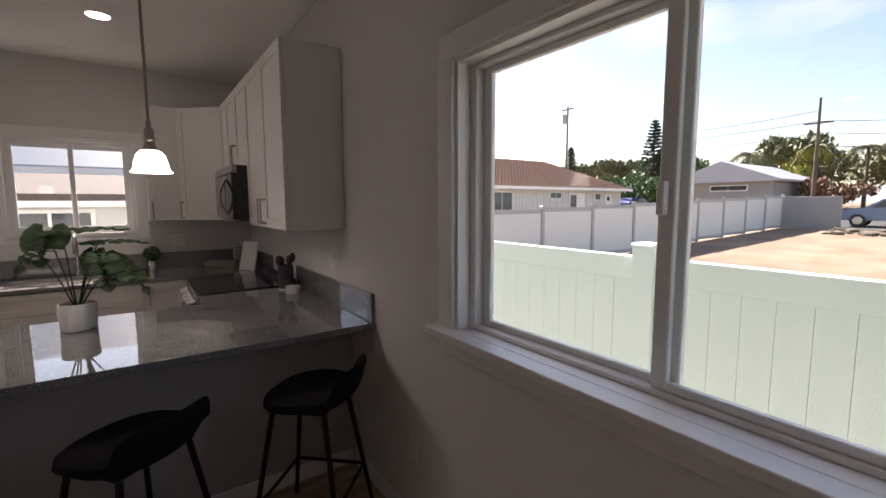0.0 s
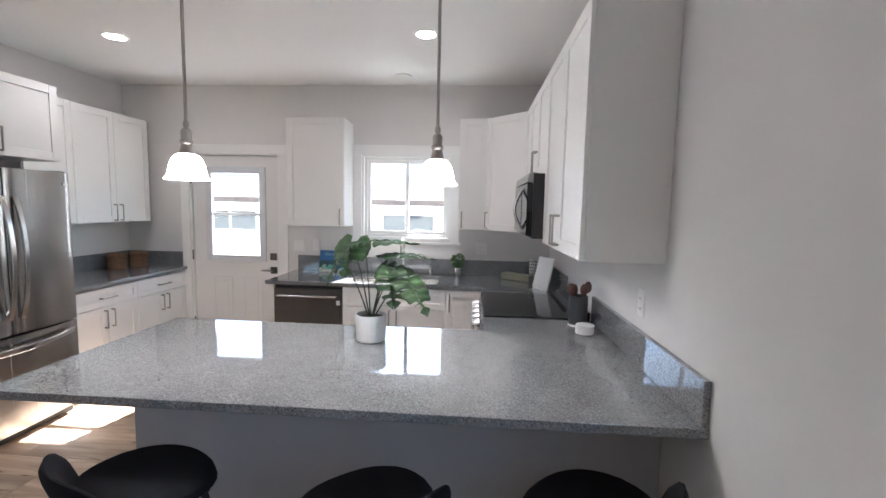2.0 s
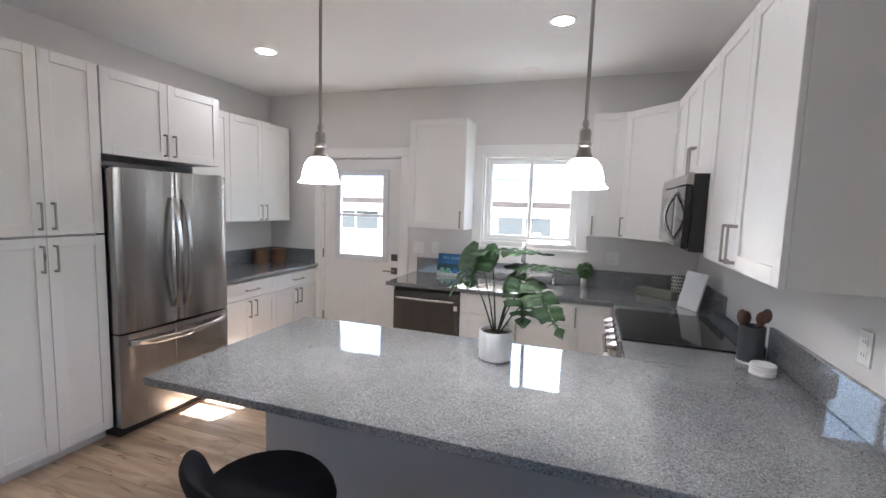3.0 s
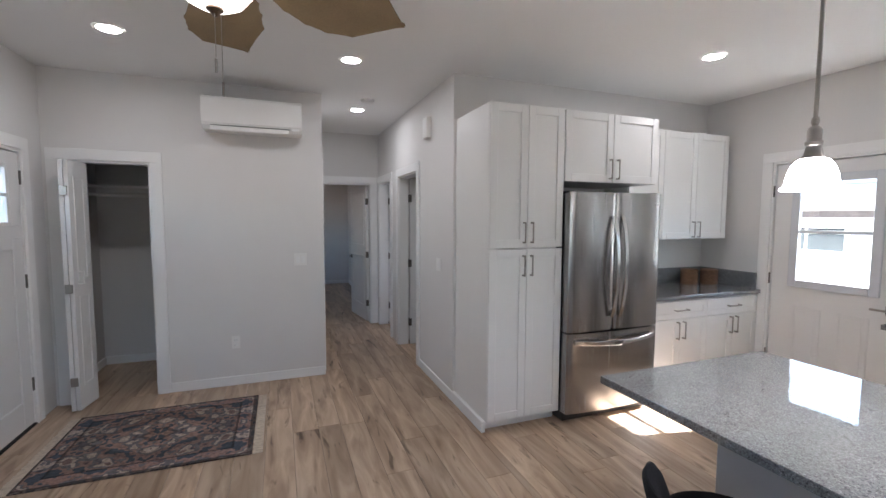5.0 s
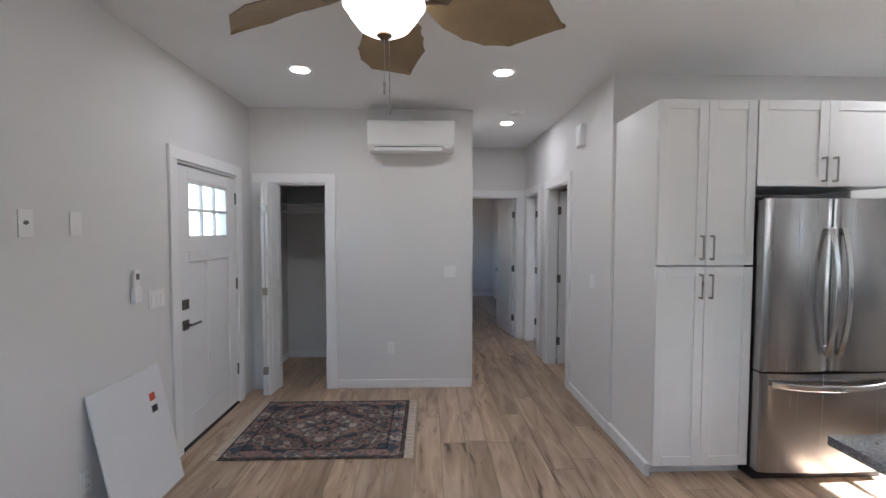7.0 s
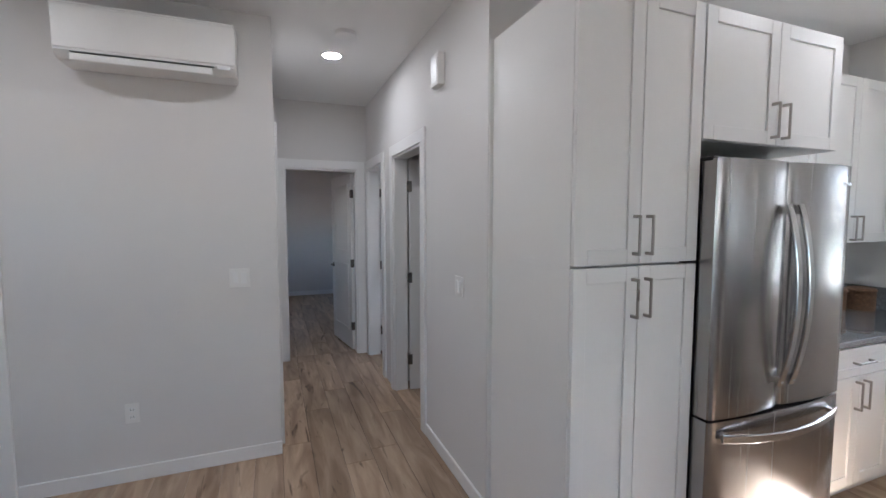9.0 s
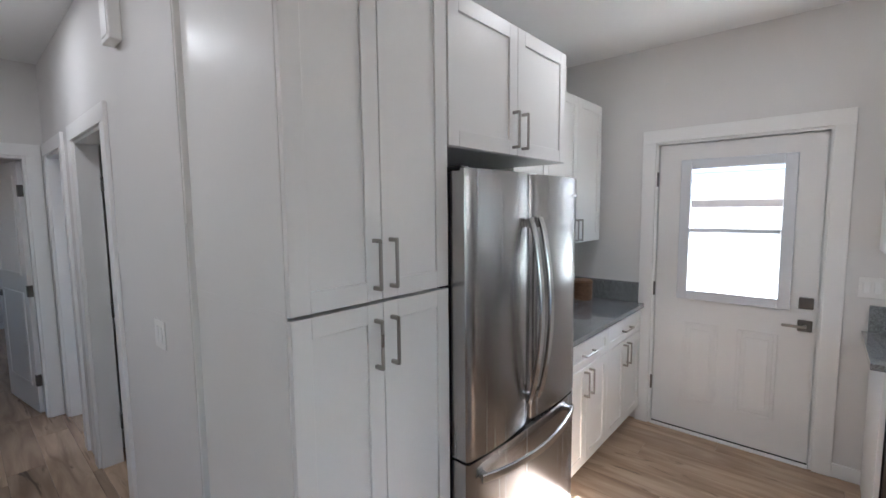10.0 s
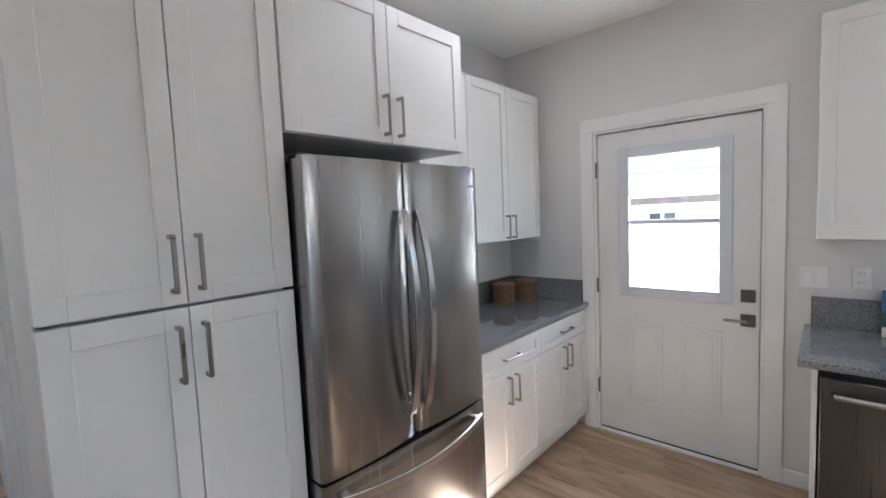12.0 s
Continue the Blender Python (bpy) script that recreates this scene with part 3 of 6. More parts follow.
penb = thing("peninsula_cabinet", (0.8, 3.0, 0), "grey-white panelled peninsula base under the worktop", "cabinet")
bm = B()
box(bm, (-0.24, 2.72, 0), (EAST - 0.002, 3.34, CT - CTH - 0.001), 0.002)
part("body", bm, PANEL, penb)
bm = B()
box(bm, (-0.245, 2.706, 0), (EAST - 0.016, 2.72, BASE_H), 0.002)
part("base_trim", bm, TRIM, penb)
eb = cabinet("base_cabinet", pose(1.245, 3.70, 0, 0, 0, -90), 0.36, 0.63, 0, 0.866, "white base cabinet beside the range", toe=0.1)
shaker(eb, "door", 0.0, 0.36, 0.105, 0.86)
# sink run
sb = cabinet("sink_cabinet", pose(0.035, 4.70, 0), 0.885, 0.64, 0, 0.70, "white shaker sink base cabinet with two doors", toe=0.1)
shaker(sb, "false_front", 0.0, 0.885, 0.70, 0.862, None, rail=0.045)
shaker(sb, "door", 0.0, 0.4425, 0.105, 0.697, (0.41, 0.60))
shaker(sb, "door", 0.4425, 0.885, 0.105, 0.697, (0.475, 0.60))
nb = cabinet("base_cabinet", pose(0.922, 4.70, 0), 0.29, 0.64, 0, 0.866, "white shaker base cabinet with one door", toe=0.1)
shaker(nb, "door", 0.0, 0.29, 0.105, 0.862, (0.035, 0.76))
cb = cabinet("corner_cabinet", pose(1.245, 4.69, 0, 0, 0, -90), 0.228, 0.63, 0, 0.866, "white filler base cabinet in the corner", toe=0.1)
ep = thing("end_panel", (-0.59, 5, 0), "white end panel beside the dishwasher", "panel")
bm = B()
box(bm, (-0.60, 4.70, 0), (-0.58, NORTH - 0.003, 0.866), 0.001)
part("panel", bm, CAB, ep)

# ---- appliances ----
fr = thing("refrigerator", (-2.0, 3.58, 0), "stainless steel french door refrigerator with bottom freezer", "refrigerator")
FX = -1.745
bm = B()
box(bm, (-2.42, 3.165, 0.03), (-1.825, 4.02, 1.735), 0.006)
part("body", bm, mat("dark_grey_steel_side", (0.06, 0.06, 0.065), 0.4, 0.4), fr)


def bowed(y0, y1, z0, z1, x_back, x_front, bow, n=10, r=0.012):
    """A door with a gently bowed front between y0 and y1."""
    pts = [(x_back, y0), (x_front - 0.012, y0)]
    for i in range(n + 1):
        u = i / n
        pts.append((x_front - 0.0 + bow * (1 - (2 * u - 1) ** 2), y0 + r + (y1 - y0 - 2 * r) * u))
    pts += [(x_front - 0.012, y1), (x_back, y1)]
    return prism(B(), pts, "z", z0, z1)


def flat_bar(bm, pts, across, w, t):
    """A flat bar of width w along the direction across and thickness t, bent along pts."""
    pts, across, rings = [Vector(p) for p in pts], Vector(across), []
    for i, p in enumerate(pts):
        d = (pts[min(i + 1, len(pts) - 1)] - pts[max(i - 1, 0)]).normalized()
        side = (across - d * across.dot(d)).normalized()
        up = d.cross(side)
        rings.append([bm.verts.new(p + side * a * w / 2 + up * b * t / 2) for a, b in ((-0.8, -1), (0.8, -1), (1, -0.5), (1, 0.5), (0.8, 1), (-0.8, 1), (-1, 0.5), (-1, -0.5))])
    for a, b in zip(rings, rings[1:]):
        for k in range(8):
            bm.faces.new((a[k], a[(k + 1) % 8], b[(k + 1) % 8], b[k]))
    bm.faces.new(rings[0][::-1])
    bm.faces.new(rings[-1])
    return bm


for y0, y1 in ((3.15, 3.573), (3.579, 4.018)):
    d = part("door", bowed(y0, y1, 0.70, 1.748, -1.82, FX, 0.016), STEEL, fr, smooth=True)
    near = y1 if y0 < 3.3 else y0
    s = -1 if y0 < 3.3 else 1
    hb = B()
    flat_bar(hb, [(FX + 0.022 + 0.055 * math.sin(math.pi * i / 16) ** 0.8, near + s * 0.036, 0.80 + 0.77 * i / 16) for i in range(17)], (0, 1, 0), 0.031, 0.014)
    for z in (0.825, 1.545):
        box(hb, (FX + 0.004, near + s * 0.036 - 0.011, z - 0.015), (FX + 0.036, near + s * 0.036 + 0.011, z + 0.015), 0.003)
    part("handle", hb, CHROME, d, "curved flat brushed steel handle", smooth=True)
fz = part("freezer_drawer", bowed(3.15, 4.018, 0.075, 0.688, -1.82, FX, 0.022), STEEL, fr, smooth=True)
hb = B()
flat_bar(hb, [(FX + 0.024 + 0.055 * math.sin(math.pi * i / 16) ** 0.8, 3.20 + 0.755 * i / 16, 0.628 - 0.014 * math.sin(math.pi * i / 16)) for i in range(17)], (0, 0, 1), 0.034, 0.014)
for y in (3.225, 3.93):
    box(hb, (FX + 0.004, y - 0.015, 0.617), (FX + 0.036, y + 0.015, 0.638), 0.003)
part("handle", hb, CHROME, fz, "curved flat brushed steel handle", smooth=True)
for y in (3.15, 3.955):
    part("hinge_cover", box(B(), (-1.90, y, 1.7355), (-1.77, y + 0.05, 1.757), 0.004), BLACK, fr)
bm = B()
box(bm, (-2.3, 3.16, 0.0), (-1.80, 3.99, 0.072), 0.004)
part("toe_grille", bm, BLACK, fr)
bm = B()
box(bm, (FX + 0.0125, 3.95, 1.66), (FX + 0.0145, 3.985, 1.672))
part("badge", bm, CHROME, fr)

rg = thing("range", (1.5, 4.08, 0), "stainless electric range with black glass top", "stove")
bm = B()
box(bm, (1.24, 3.704, 0.02), (1.85, 4.458, 0.885), 0.004)
part("body", bm, STEEL_DARK, rg)
bm = B()
box(bm, (1.222, 3.703, 0.886), (1.858, 4.459, 0.908), 0.004, 2)
part("cooktop", bm, CERAN, rg, "black ceramic glass cooktop")
bm = B()
prism(bm, [(1.775, 0.908), (1.858, 0.908), (1.858, 0.945), (1.80, 0.94)], "y", 3.705, 4.457)
part("rear_vent", bm, BLACK, rg)
bm = B()
prism(bm, [(1.185, 0.79), (1.24, 0.79), (1.24, 0.885), (1.215, 0.885)], "y", 3.705, 4.457)
cp = part("control_panel", bm, STEEL, rg)
for i in range(5):
    y = 3.80 + 0.14 * i
    bm = B()
    tube(bm, [(1.20, y, 0.838), (1.178, y, 0.834)], 0.027, 16)
    tube(bm, [(1.178, y, 0.834), (1.15, y, 0.829)], [0.022, 0.019], 16)
    part("knob", bm, CHROME, cp, smooth=True)
bm = B()
box(bm, (1.205, 3.71, 0.22), (1.239, 4.452, 0.78), 0.004)
od = part("oven_door", bm, STEEL, rg)
bm = B()
box(bm, (1.202, 3.80, 0.32), (1.2045, 4.36, 0.64))
part("oven_window", bm, CERAN, od)
bm = B()
tube(bm, [(1.205, 3.76, 0.725), (1.155, 3.77, 0.725), (1.155, 4.39, 0.725), (1.205, 4.40, 0.725)], 0.012, 10)
part("handle", bm, CHROME, od, smooth=True)

mw = thing("microwave", (1.65, 4.08, 1.385), "stainless over-the-range microwave with curved handle", "microwave")
bm = B()
box(bm, (1.49, 3.702, 1.385), (1.88, 4.458, 1.772), 0.003)
part("body", bm, BLACK, mw)
bm = B()
box(bm, (1.455, 3.702, 1.40), (1.489, 3.90, 1.715), 0.004)
part("control_panel", bm, CERAN, mw)
bm = B()
box(bm, (1.455, 3.904, 1.40), (1.489, 4.458, 1.715), 0.004)
dd = part("door", bm, STEEL, mw)
bm = B()
box(bm, (1.452, 3.99, 1.455), (1.4545, 4.40, 1.665))
part("door_window", bm, CERAN, dd)
bm = B()
prism(bm, [(1.455, 1.72), (1.489, 1.72), (1.489, 1.772), (1.465, 1.772)], "y", 3.702, 4.458)
part("vent_strip", bm, STEEL, mw)
bm = B()
pts = [(1.455, 3.93, 1.43)] + [(1.45 - 0.045 * math.sin(math.pi * i / 10), 3.93, 1.435 + 0.245 * i / 10) for i in range(11)] + [(1.455, 3.93, 1.685)]
tube(bm, pts, 0.011, 10)
part("handle", bm, CHROME, dd, smooth=True)

dw = thing("dishwasher", (-0.27, 5, 0), "stainless dishwasher with bar handle under the worktop", "dishwasher")
bm = B()
box(bm, (-0.575, 4.715, 0.10), (0.028, 5.25, 0.862), 0.003)
part("body", bm, BLACK, dw)
bm = B()
box(bm, (-0.573, 4.685, 0.115), (0.026, 4.714, 0.835), 0.005, 2)
dd = part("door", bm, STEEL_DARK, dw)
bm = B()
pts = [(-0.53, 4.684, 0.775)] + [(-0.525 + 0.503 * i / 10, 4.655 - 0.012 * math.sin(math.pi * i / 10), 0.775) for i in range(11)] + [(-0.017, 4.684, 0.775)]
tube(bm, pts, 0.013, 10)
part("handle", bm, CHROME, dd, smooth=True)
bm = B()
box(bm, (-0.02, 4.683, 0.70), (0.012, 4.6845, 0.74))
part("sticker", bm, PLASTIC, dd)
bm = B()
box(bm, (-0.573, 4.76, 0.0), (0.026, 5.2, 0.098))
part("toe_kick", bm, BLACK, dw)

# ---- doors ----


def hinge(parent, bm):
    part("hinge", bm, BRONZE, parent, "dark metal hinge")


kd = thing("door_1", (-1.275, NORTH + 0.05, 0), "white half-glazed kitchen door with two raised panels, closed", "door", kind="structure")
DY0, DY1 = NORTH + 0.02, NORTH + 0.064
X0, X1 = KDOOR[0] + 0.022, KDOOR[1] - 0.022
GX0, GX1, GZ0, GZ1 = -1.575, -0.985, 0.985, 1.905
bm = B()
for lo, hi in (((X0, DY0, 0.016), (GX0, DY1, 2.03)), ((GX1, DY0, 0.016), (X1, DY1, 2.03)), ((GX0, DY0, 0.016), (GX1, DY1, GZ0)), ((GX0, DY0, GZ1), (GX1, DY1, 2.03))):
    box(bm, lo, hi)
bmesh.ops.remove_doubles(bm, verts=bm.verts, dist=1e-5)
part("leaf", bm, DOORP, kd)
for px0, px1 in ((-1.545, -1.335), (-1.225, -1.015)):
    bm = B()
    for lo, hi in (((px0, DY0 - 0.006, 0.24), (px0 + 0.022, DY0, 0.80)), ((px1 - 0.022, DY0 - 0.006, 0.24), (px1, DY0, 0.80)), ((px0 + 0.022, DY0 - 0.006, 0.24), (px1 - 0.022, DY0, 0.262)), ((px0 + 0.022, DY0 - 0.006, 0.778), (px1 - 0.022, DY0, 0.80)), ((px0 + 0.045, DY0 - 0.005, 0.285), (px1 - 0.045, DY0, 0.755))):
        box(bm, lo, hi, 0.0025)
    part("raised_panel", bm, DOORP, kd)
fm = B()
T = 0.045
for lo, hi in (((GX0 - 0.02, DY0 - 0.016, GZ0 - 0.02), (GX0 + T, DY0 + 0.02, GZ1 + 0.02)), ((GX1 - T, DY0 - 0.016, GZ0 - 0.02), (GX1 + 0.02, DY0 + 0.02, GZ1 + 0.02)), ((GX0 + T, DY0 - 0.016, GZ0 - 0.02), (GX1 - T, DY0 + 0.02, GZ0 + T)), ((GX0 + T, DY0 - 0.016, GZ1 - T), (GX1 - T, DY0 + 0.02, GZ1 + 0.02)), ((GX0 + T, DY0 - 0.008, 1.432), (GX1 - T, DY0 + 0.02, 1.462))):
    box(fm, lo, hi, 0.004)
gf = part("glazing_frame", fm, GLAZE_FRAME, kd, "pale grey vinyl glazing frame")
for z0, z1 in ((GZ0 + T - 0.003, 1.434), (1.46, GZ1 - T + 0.003)):
    p = part("pane", box(B(), (GX0 + T - 0.003, DY0 + 0.006, z0), (GX1 - T + 0.003, DY0 + 0.01, z1)), GLASS, gf)
    p.visible_shadow = False
for z in (0.32, 1.02, 1.80):
    bm = B()
    tube(bm, [(X0 - 0.006, NORTH - 0.004, z - 0.05), (X0 - 0.006, NORTH - 0.004, z + 0.05)], 0.007, 8)
    hinge(kd, bm)
bm = box(B(), (-0.925, DY0 - 0.014, 0.985), (-0.855, DY0, 1.055), 0.004)
part("deadbolt", bm, BRONZE, kd, "square dark nickel deadbolt")
bm = box(B(), (-0.925, DY0 - 0.012, 0.845), (-0.855, DY0, 0.915), 0.004)
ls = part("lever_plate", bm, BRONZE, kd, "square dark nickel rosette")
bm = B()
tube(bm, [(-0.89, DY0 - 0.012, 0.88), (-0.89, DY0 - 0.05, 0.88)], 0.009, 8)
box(bm, (-1.0, DY0 - 0.058, 0.872), (-0.88, DY0 - 0.046, 0.888), 0.003)
part("lever", bm, NICKEL, ls)
part("threshold", box(B(), (KDOOR[0] + 0.017, NORTH - 0.012, 0.001), (KDOOR[1] - 0.017, NORTH + 0.149, 0.014), 0.002), VINYL, kd)
part("sweep", box(B(), (X0, DY0 - 0.004, 0.0145), (X1, DY0 + 0.03, 0.0225)), DARK_GAP, kd)

# Unseen stops, added behind the leaf to block daylight at its edges.
bm = B()
for lo, hi in (((KDOOR[0] + 0.015, DY1 + 0.002, 0.0), (KDOOR[0] + 0.04, DY1 + 0.02, 2.04)), ((KDOOR[1] - 0.04, DY1 + 0.002, 0.0), (KDOOR[1] - 0.015, DY1 + 0.02, 2.04)), ((KDOOR[0] + 0.04, DY1 + 0.002, 2.01), (KDOOR[1] - 0.04, DY1 + 0.02, 2.04))):
    box(bm, lo, hi)
part("door_stop", bm, TRIM, kd)

fd = thing("door_2", (-2.68, SOUTH - 0.05, 0), "white craftsman front door with six small panes, closed", "door", kind="structure")
FY0, FY1 = SOUTH - 0.012, SOUTH - 0.056
X0, X1 = FDOOR[0] + 0.022, FDOOR[1] - 0.022
bm = B()
LX0, LX1, LZ0, LZ1 = -2.975, -2.385, 1.50, 1.90
for lo, hi in (((X0, FY1, 0.016), (LX0, FY0, 2.004)), ((LX1, FY1, 0.016), (X1, FY0, 2.004)), ((LX0, FY1, 0.016), (LX1, FY0, LZ0)), ((LX0, FY1, LZ1), (LX1, FY0, 2.004))):
    box(bm, lo, hi)
bmesh.ops.remove_doubles(bm, verts=bm.verts, dist=1e-5)
part("leaf", bm, DOORP, fd)
bm = B()
for x0, x1, z0, z1 in ((X0, X0 + 0.13, 0.02, 1.40), (X1 - 0.13, X1, 0.02, 1.40), (-2.735, -2.625, 0.22, 1.32), (X0 + 0.13, X1 - 0.13, 1.32, 1.40), (X0 + 0.13, X1 - 0.13, 0.02, 0.22), (X0, X1, 1.40, LZ0 - 0.012), (X0, LX0 - 0.012, LZ0 - 0.012, 2.0), (LX1 + 0.012, X1, LZ0 - 0.012, 2.0), (LX0 - 0.012, LX1 + 0.012, LZ1 + 0.012, 2.0)):
    box(bm, (x0, FY0, z0), (x1, FY0 + 0.011, z1), 0.0035)
part("stile_and_rail", bm, DOORP, fd)
bm = B()
for i in range(4):
    x = LX0 - 0.011 + (LX1 - LX0 + 0.0) * i / 3
    box(bm, (x, FY0 - 0.02, LZ0 - 0.008), (x + 0.022, FY0 + 0.006, LZ1 + 0.008), 0.002)
for z in (LZ0 - 0.01, (LZ0 + LZ1) / 2 - 0.011, LZ1 - 0.012):
    box(bm, (LX0 - 0.011, FY0 - 0.019, z), (LX1 + 0.011, FY0 + 0.005, z + 0.022), 0.002)
gr = part("muntin", bm, DOORP, fd)
for i in range(3):
    for z0, z1 in ((LZ0 + 0.01, 1.691), (1.709, LZ1 - 0.01)):
        x = LX0 + 0.01 + (LX1 - LX0) * i / 3
        p = part("pane", box(B(), (x, FY0 - 0.012, z0), (x + 0.178, FY0 - 0.008, z1)), GLASS, gr)
        p.visible_shadow = False
for z in (0.31, 1.08, 1.83):
    hinge(fd, box(B(), (X0 - 0.012, SOUTH - 0.006, z - 0.05), (X0 + 0.004, SOUTH + 0.008, z + 0.05), 0.002))
part("deadbolt", box(B(), (-2.335, FY0 + 0.011, 0.995), (-2.265, FY0 + 0.026, 1.065), 0.004), BRONZE, fd, "square dark deadbolt")
ls = part("lever_plate", box(B(), (-2.335, FY0 + 0.011, 0.85), (-2.265, FY0 + 0.024, 0.92), 0.004), BRONZE, fd, "square dark rosette")
bm = B()
tube(bm, [(-2.30, FY0 + 0.02, 0.885), (-2.30, FY0 + 0.06, 0.885)], 0.009, 8)
box(bm, (-2.42, FY0 + 0.055, 0.877), (-2.29, FY0 + 0.067, 0.893), 0.003)
part("lever", bm, BRONZE, ls)
part("threshold", box(B(), (FDOOR[0] + 0.017, SOUTH - 0.149, 0.001), (FDOOR[1] - 0.017, SOUTH + 0.012, 0.014), 0.002), DARK_GAP, fd)

# Same unseen strips here, added against light leaking round the front door.
bm = B()
for lo, hi in (((FDOOR[0] + 0.015, FY1 - 0.02, 0.0), (FDOOR[0] + 0.04, FY1 - 0.002, 2.016)), ((FDOOR[1] - 0.04, FY1 - 0.02, 0.0), (FDOOR[1] - 0.015, FY1 - 0.002, 2.016)), ((FDOOR[0] + 0.04, FY1 - 0.02, 1.985), (FDOOR[1] - 0.04, FY1 - 0.002, 2.016))):
    box(bm, lo, hi)
part("door_stop", bm, TRIM, fd)


def panel_door(name, m, w, label, knob=True, panels=((0.22, 0.98), (1.12, 1.90))):
    """A white moulded interior door leaf, hinged at its own origin and reaching along local x."""
    d = placed(name, m, label, "door", kind="structure")
    part("leaf", box(B(), (0, -0.0175, 0.012), (w, 0.0175, 2.005), 0.002), DOORP, d)
    for side in (-1, 1):
        for z0, z1 in panels:
            bm, y0, y1 = B(), side * 0.0175, side * 0.0245
            a, b, k = 0.10, w - 0.10, 0.02
            for lo, hi in (((a, y0, z0), (a + k, y1, z1)), ((b - k, y0, z0), (b, y1, z1)), ((a + k, y0, z0), (b - k, y1, z0 + k)), ((a + k, y0, z1 - k), (b - k, y1, z1))):
                box(bm, lo, hi, 0.002)
            part("panel_moulding", bm, DOORP, d)
        if knob:
            bm = B()
            tube(bm, [(w - 0.065, side * 0.0175, 0.93), (w - 0.065, side * 0.026, 0.93)], 0.028, 14)
            tube(bm, [(w - 0.065, side * 0.026, 0.93), (w - 0.065, side * 0.055, 0.93), (w - 0.17, side * 0.058, 0.93)], 0.009, 8)
            part("lever", bm, BRONZE, d, "dark metal lever")
    for z in (0.28, 1.0, 1.78):
        part("hinge", box(B(), (-0.014, -0.021, z - 0.045), (0.022, 0.0215, z + 0.045), 0.002), BRONZE, d, "dark metal hinge")
    return d


panel_door("door_3", pose(HALL_W - 0.125, 2.372, 0, 0, 0, 189), 0.74, "white panelled bedroom door standing open")
panel_door("door_4", pose(-4.140, HALL_N + 0.12, 0, 0, 0, 82), 0.71, "white panelled bathroom door standing open")
panel_door("door_5", pose(-5.20, HALL_N + 0.125, 0, 0, 0, 78), 0.62, "white panelled room door standing open")
panel_door("door_6", pose(-4.985, HALL_S - 0.05, 0, 0, 0, 0), 0.655, "white panelled hall closet door, closed")
panel_door("door_7", pose(-3.675, HALL_S - 0.05, 0, 0, 0, 180), 0.65, "white panelled hall closet door, closed")
# folded closet door: two narrow leaves
bf = thing("bifold_door", (-3.4, -0.4, 0), "white bifold closet door folded open", "door", kind="structure")
for (ax, ay), (bx, by) in (((-3.50, -0.433), (-3.245, -0.385)), ((-3.245, -0.352), (-3.50, -0.318))):
    d = Vector((bx - ax, by - ay))
    ln, ang = d.length, math.atan2(d.y, d.x)
    m = Matrix.Translation((ax, ay, 0)) @ Matrix.Rotation(ang, 4, "Z")
    bm = B()
    box(bm, (0, -0.015, 0.015), (ln, 0.015, 1.985), 0.002)
    for z0, z1 in ((0.2, 0.92), (1.05, 1.86)):
        for s in (-1, 1):
            for lo, hi in (((0.06, s * 0.015, z0), (0.075, s * 0.020, z1)), ((ln - 0.075, s * 0.015, z0), (ln - 0.06, s * 0.020, z1)), ((0.075, s * 0.015, z0), (ln - 0.075, s * 0.020, z0 + 0.015)), ((0.075, s * 0.015, z1 - 0.015), (ln - 0.075, s * 0.020, z1))):
                box(bm, lo, hi)
    bm.transform(m)
    part("leaf", bm, DOORP, bf)
for z in (0.25, 0.99, 1.75):
    part("hinge", box(B(), (-3.242, -0.392, z - 0.035), (-3.228, -0.345, z + 0.035), 0.002), NICKEL, bf, "bright metal hinge")
bm = B()
tube(bm, [(-3.30, -0.33, 1.12), (-3.30, -0.29, 1.12), (-3.30, -0.29, 1.02), (-3.30, -0.33, 1.02)], 0.006, 8)
part("pull", bm, PLASTIC, bf)
# closet shelf and rod
cs = thing("closet_shelf", (-4.3, 0.4, 1.83), "white closet shelf with hanging rod", "shelf")
part("board", box(B(), (-4.518, SOUTH + 0.002, 1.84), (-4.14, HALL_S - 0.112, 1.858), 0.002), TRIM, cs)
part("cleat", box(B(), (-4.518, SOUTH + 0.003, 1.75), (-4.50, HALL_S - 0.113, 1.84), 0.002), TRIM, cs)
bm = B()
tube(bm, [(-4.22, SOUTH + 0.003, 1.765), (-4.22, HALL_S - 0.113, 1.765)], 0.016, 12)
part("rod", bm, PLASTIC, cs)

# ---- ceiling lights, detectors ----
for x, y in ((-2.447, 0.203), (-2.45, 1.688), (-3.952, 1.984), (-1.433, 4.115), (0.789, 4.114)):
    l = thing("recessed_light", (x, y, TOP), "round white recessed downlight, switched on", "ceiling light", "recessed ceiling lights")
    part("trim_ring", lathe(B(), [(0.062, 0.0), (0.064, -0.006), (0.082, -0.004), (0.086, 0.0)], (x, y, TOP - 0.001), 36), PLASTIC, l, smooth=True)
    part("lens", lathe(B(), [(0.0005, -0.003), (0.062, -0.003)], (x, y, TOP - 0.001), 36), LIGHT_DISC, l)
sm = thing("smoke_detector", (-3.518, 2.015, TOP), "round white smoke detector on the hall ceiling", "smoke detector")
part("body", lathe(B(), [(0.068, 0), (0.066, -0.022), (0.05, -0.032), (0.0005, -0.034)], (-3.518, 2.015, TOP), 28), PLASTIC, sm, smooth=True)
cv = thing("ceiling_cover", (0.48, 5.044, TOP), "round white blank cover on the ceiling", "cover plate")
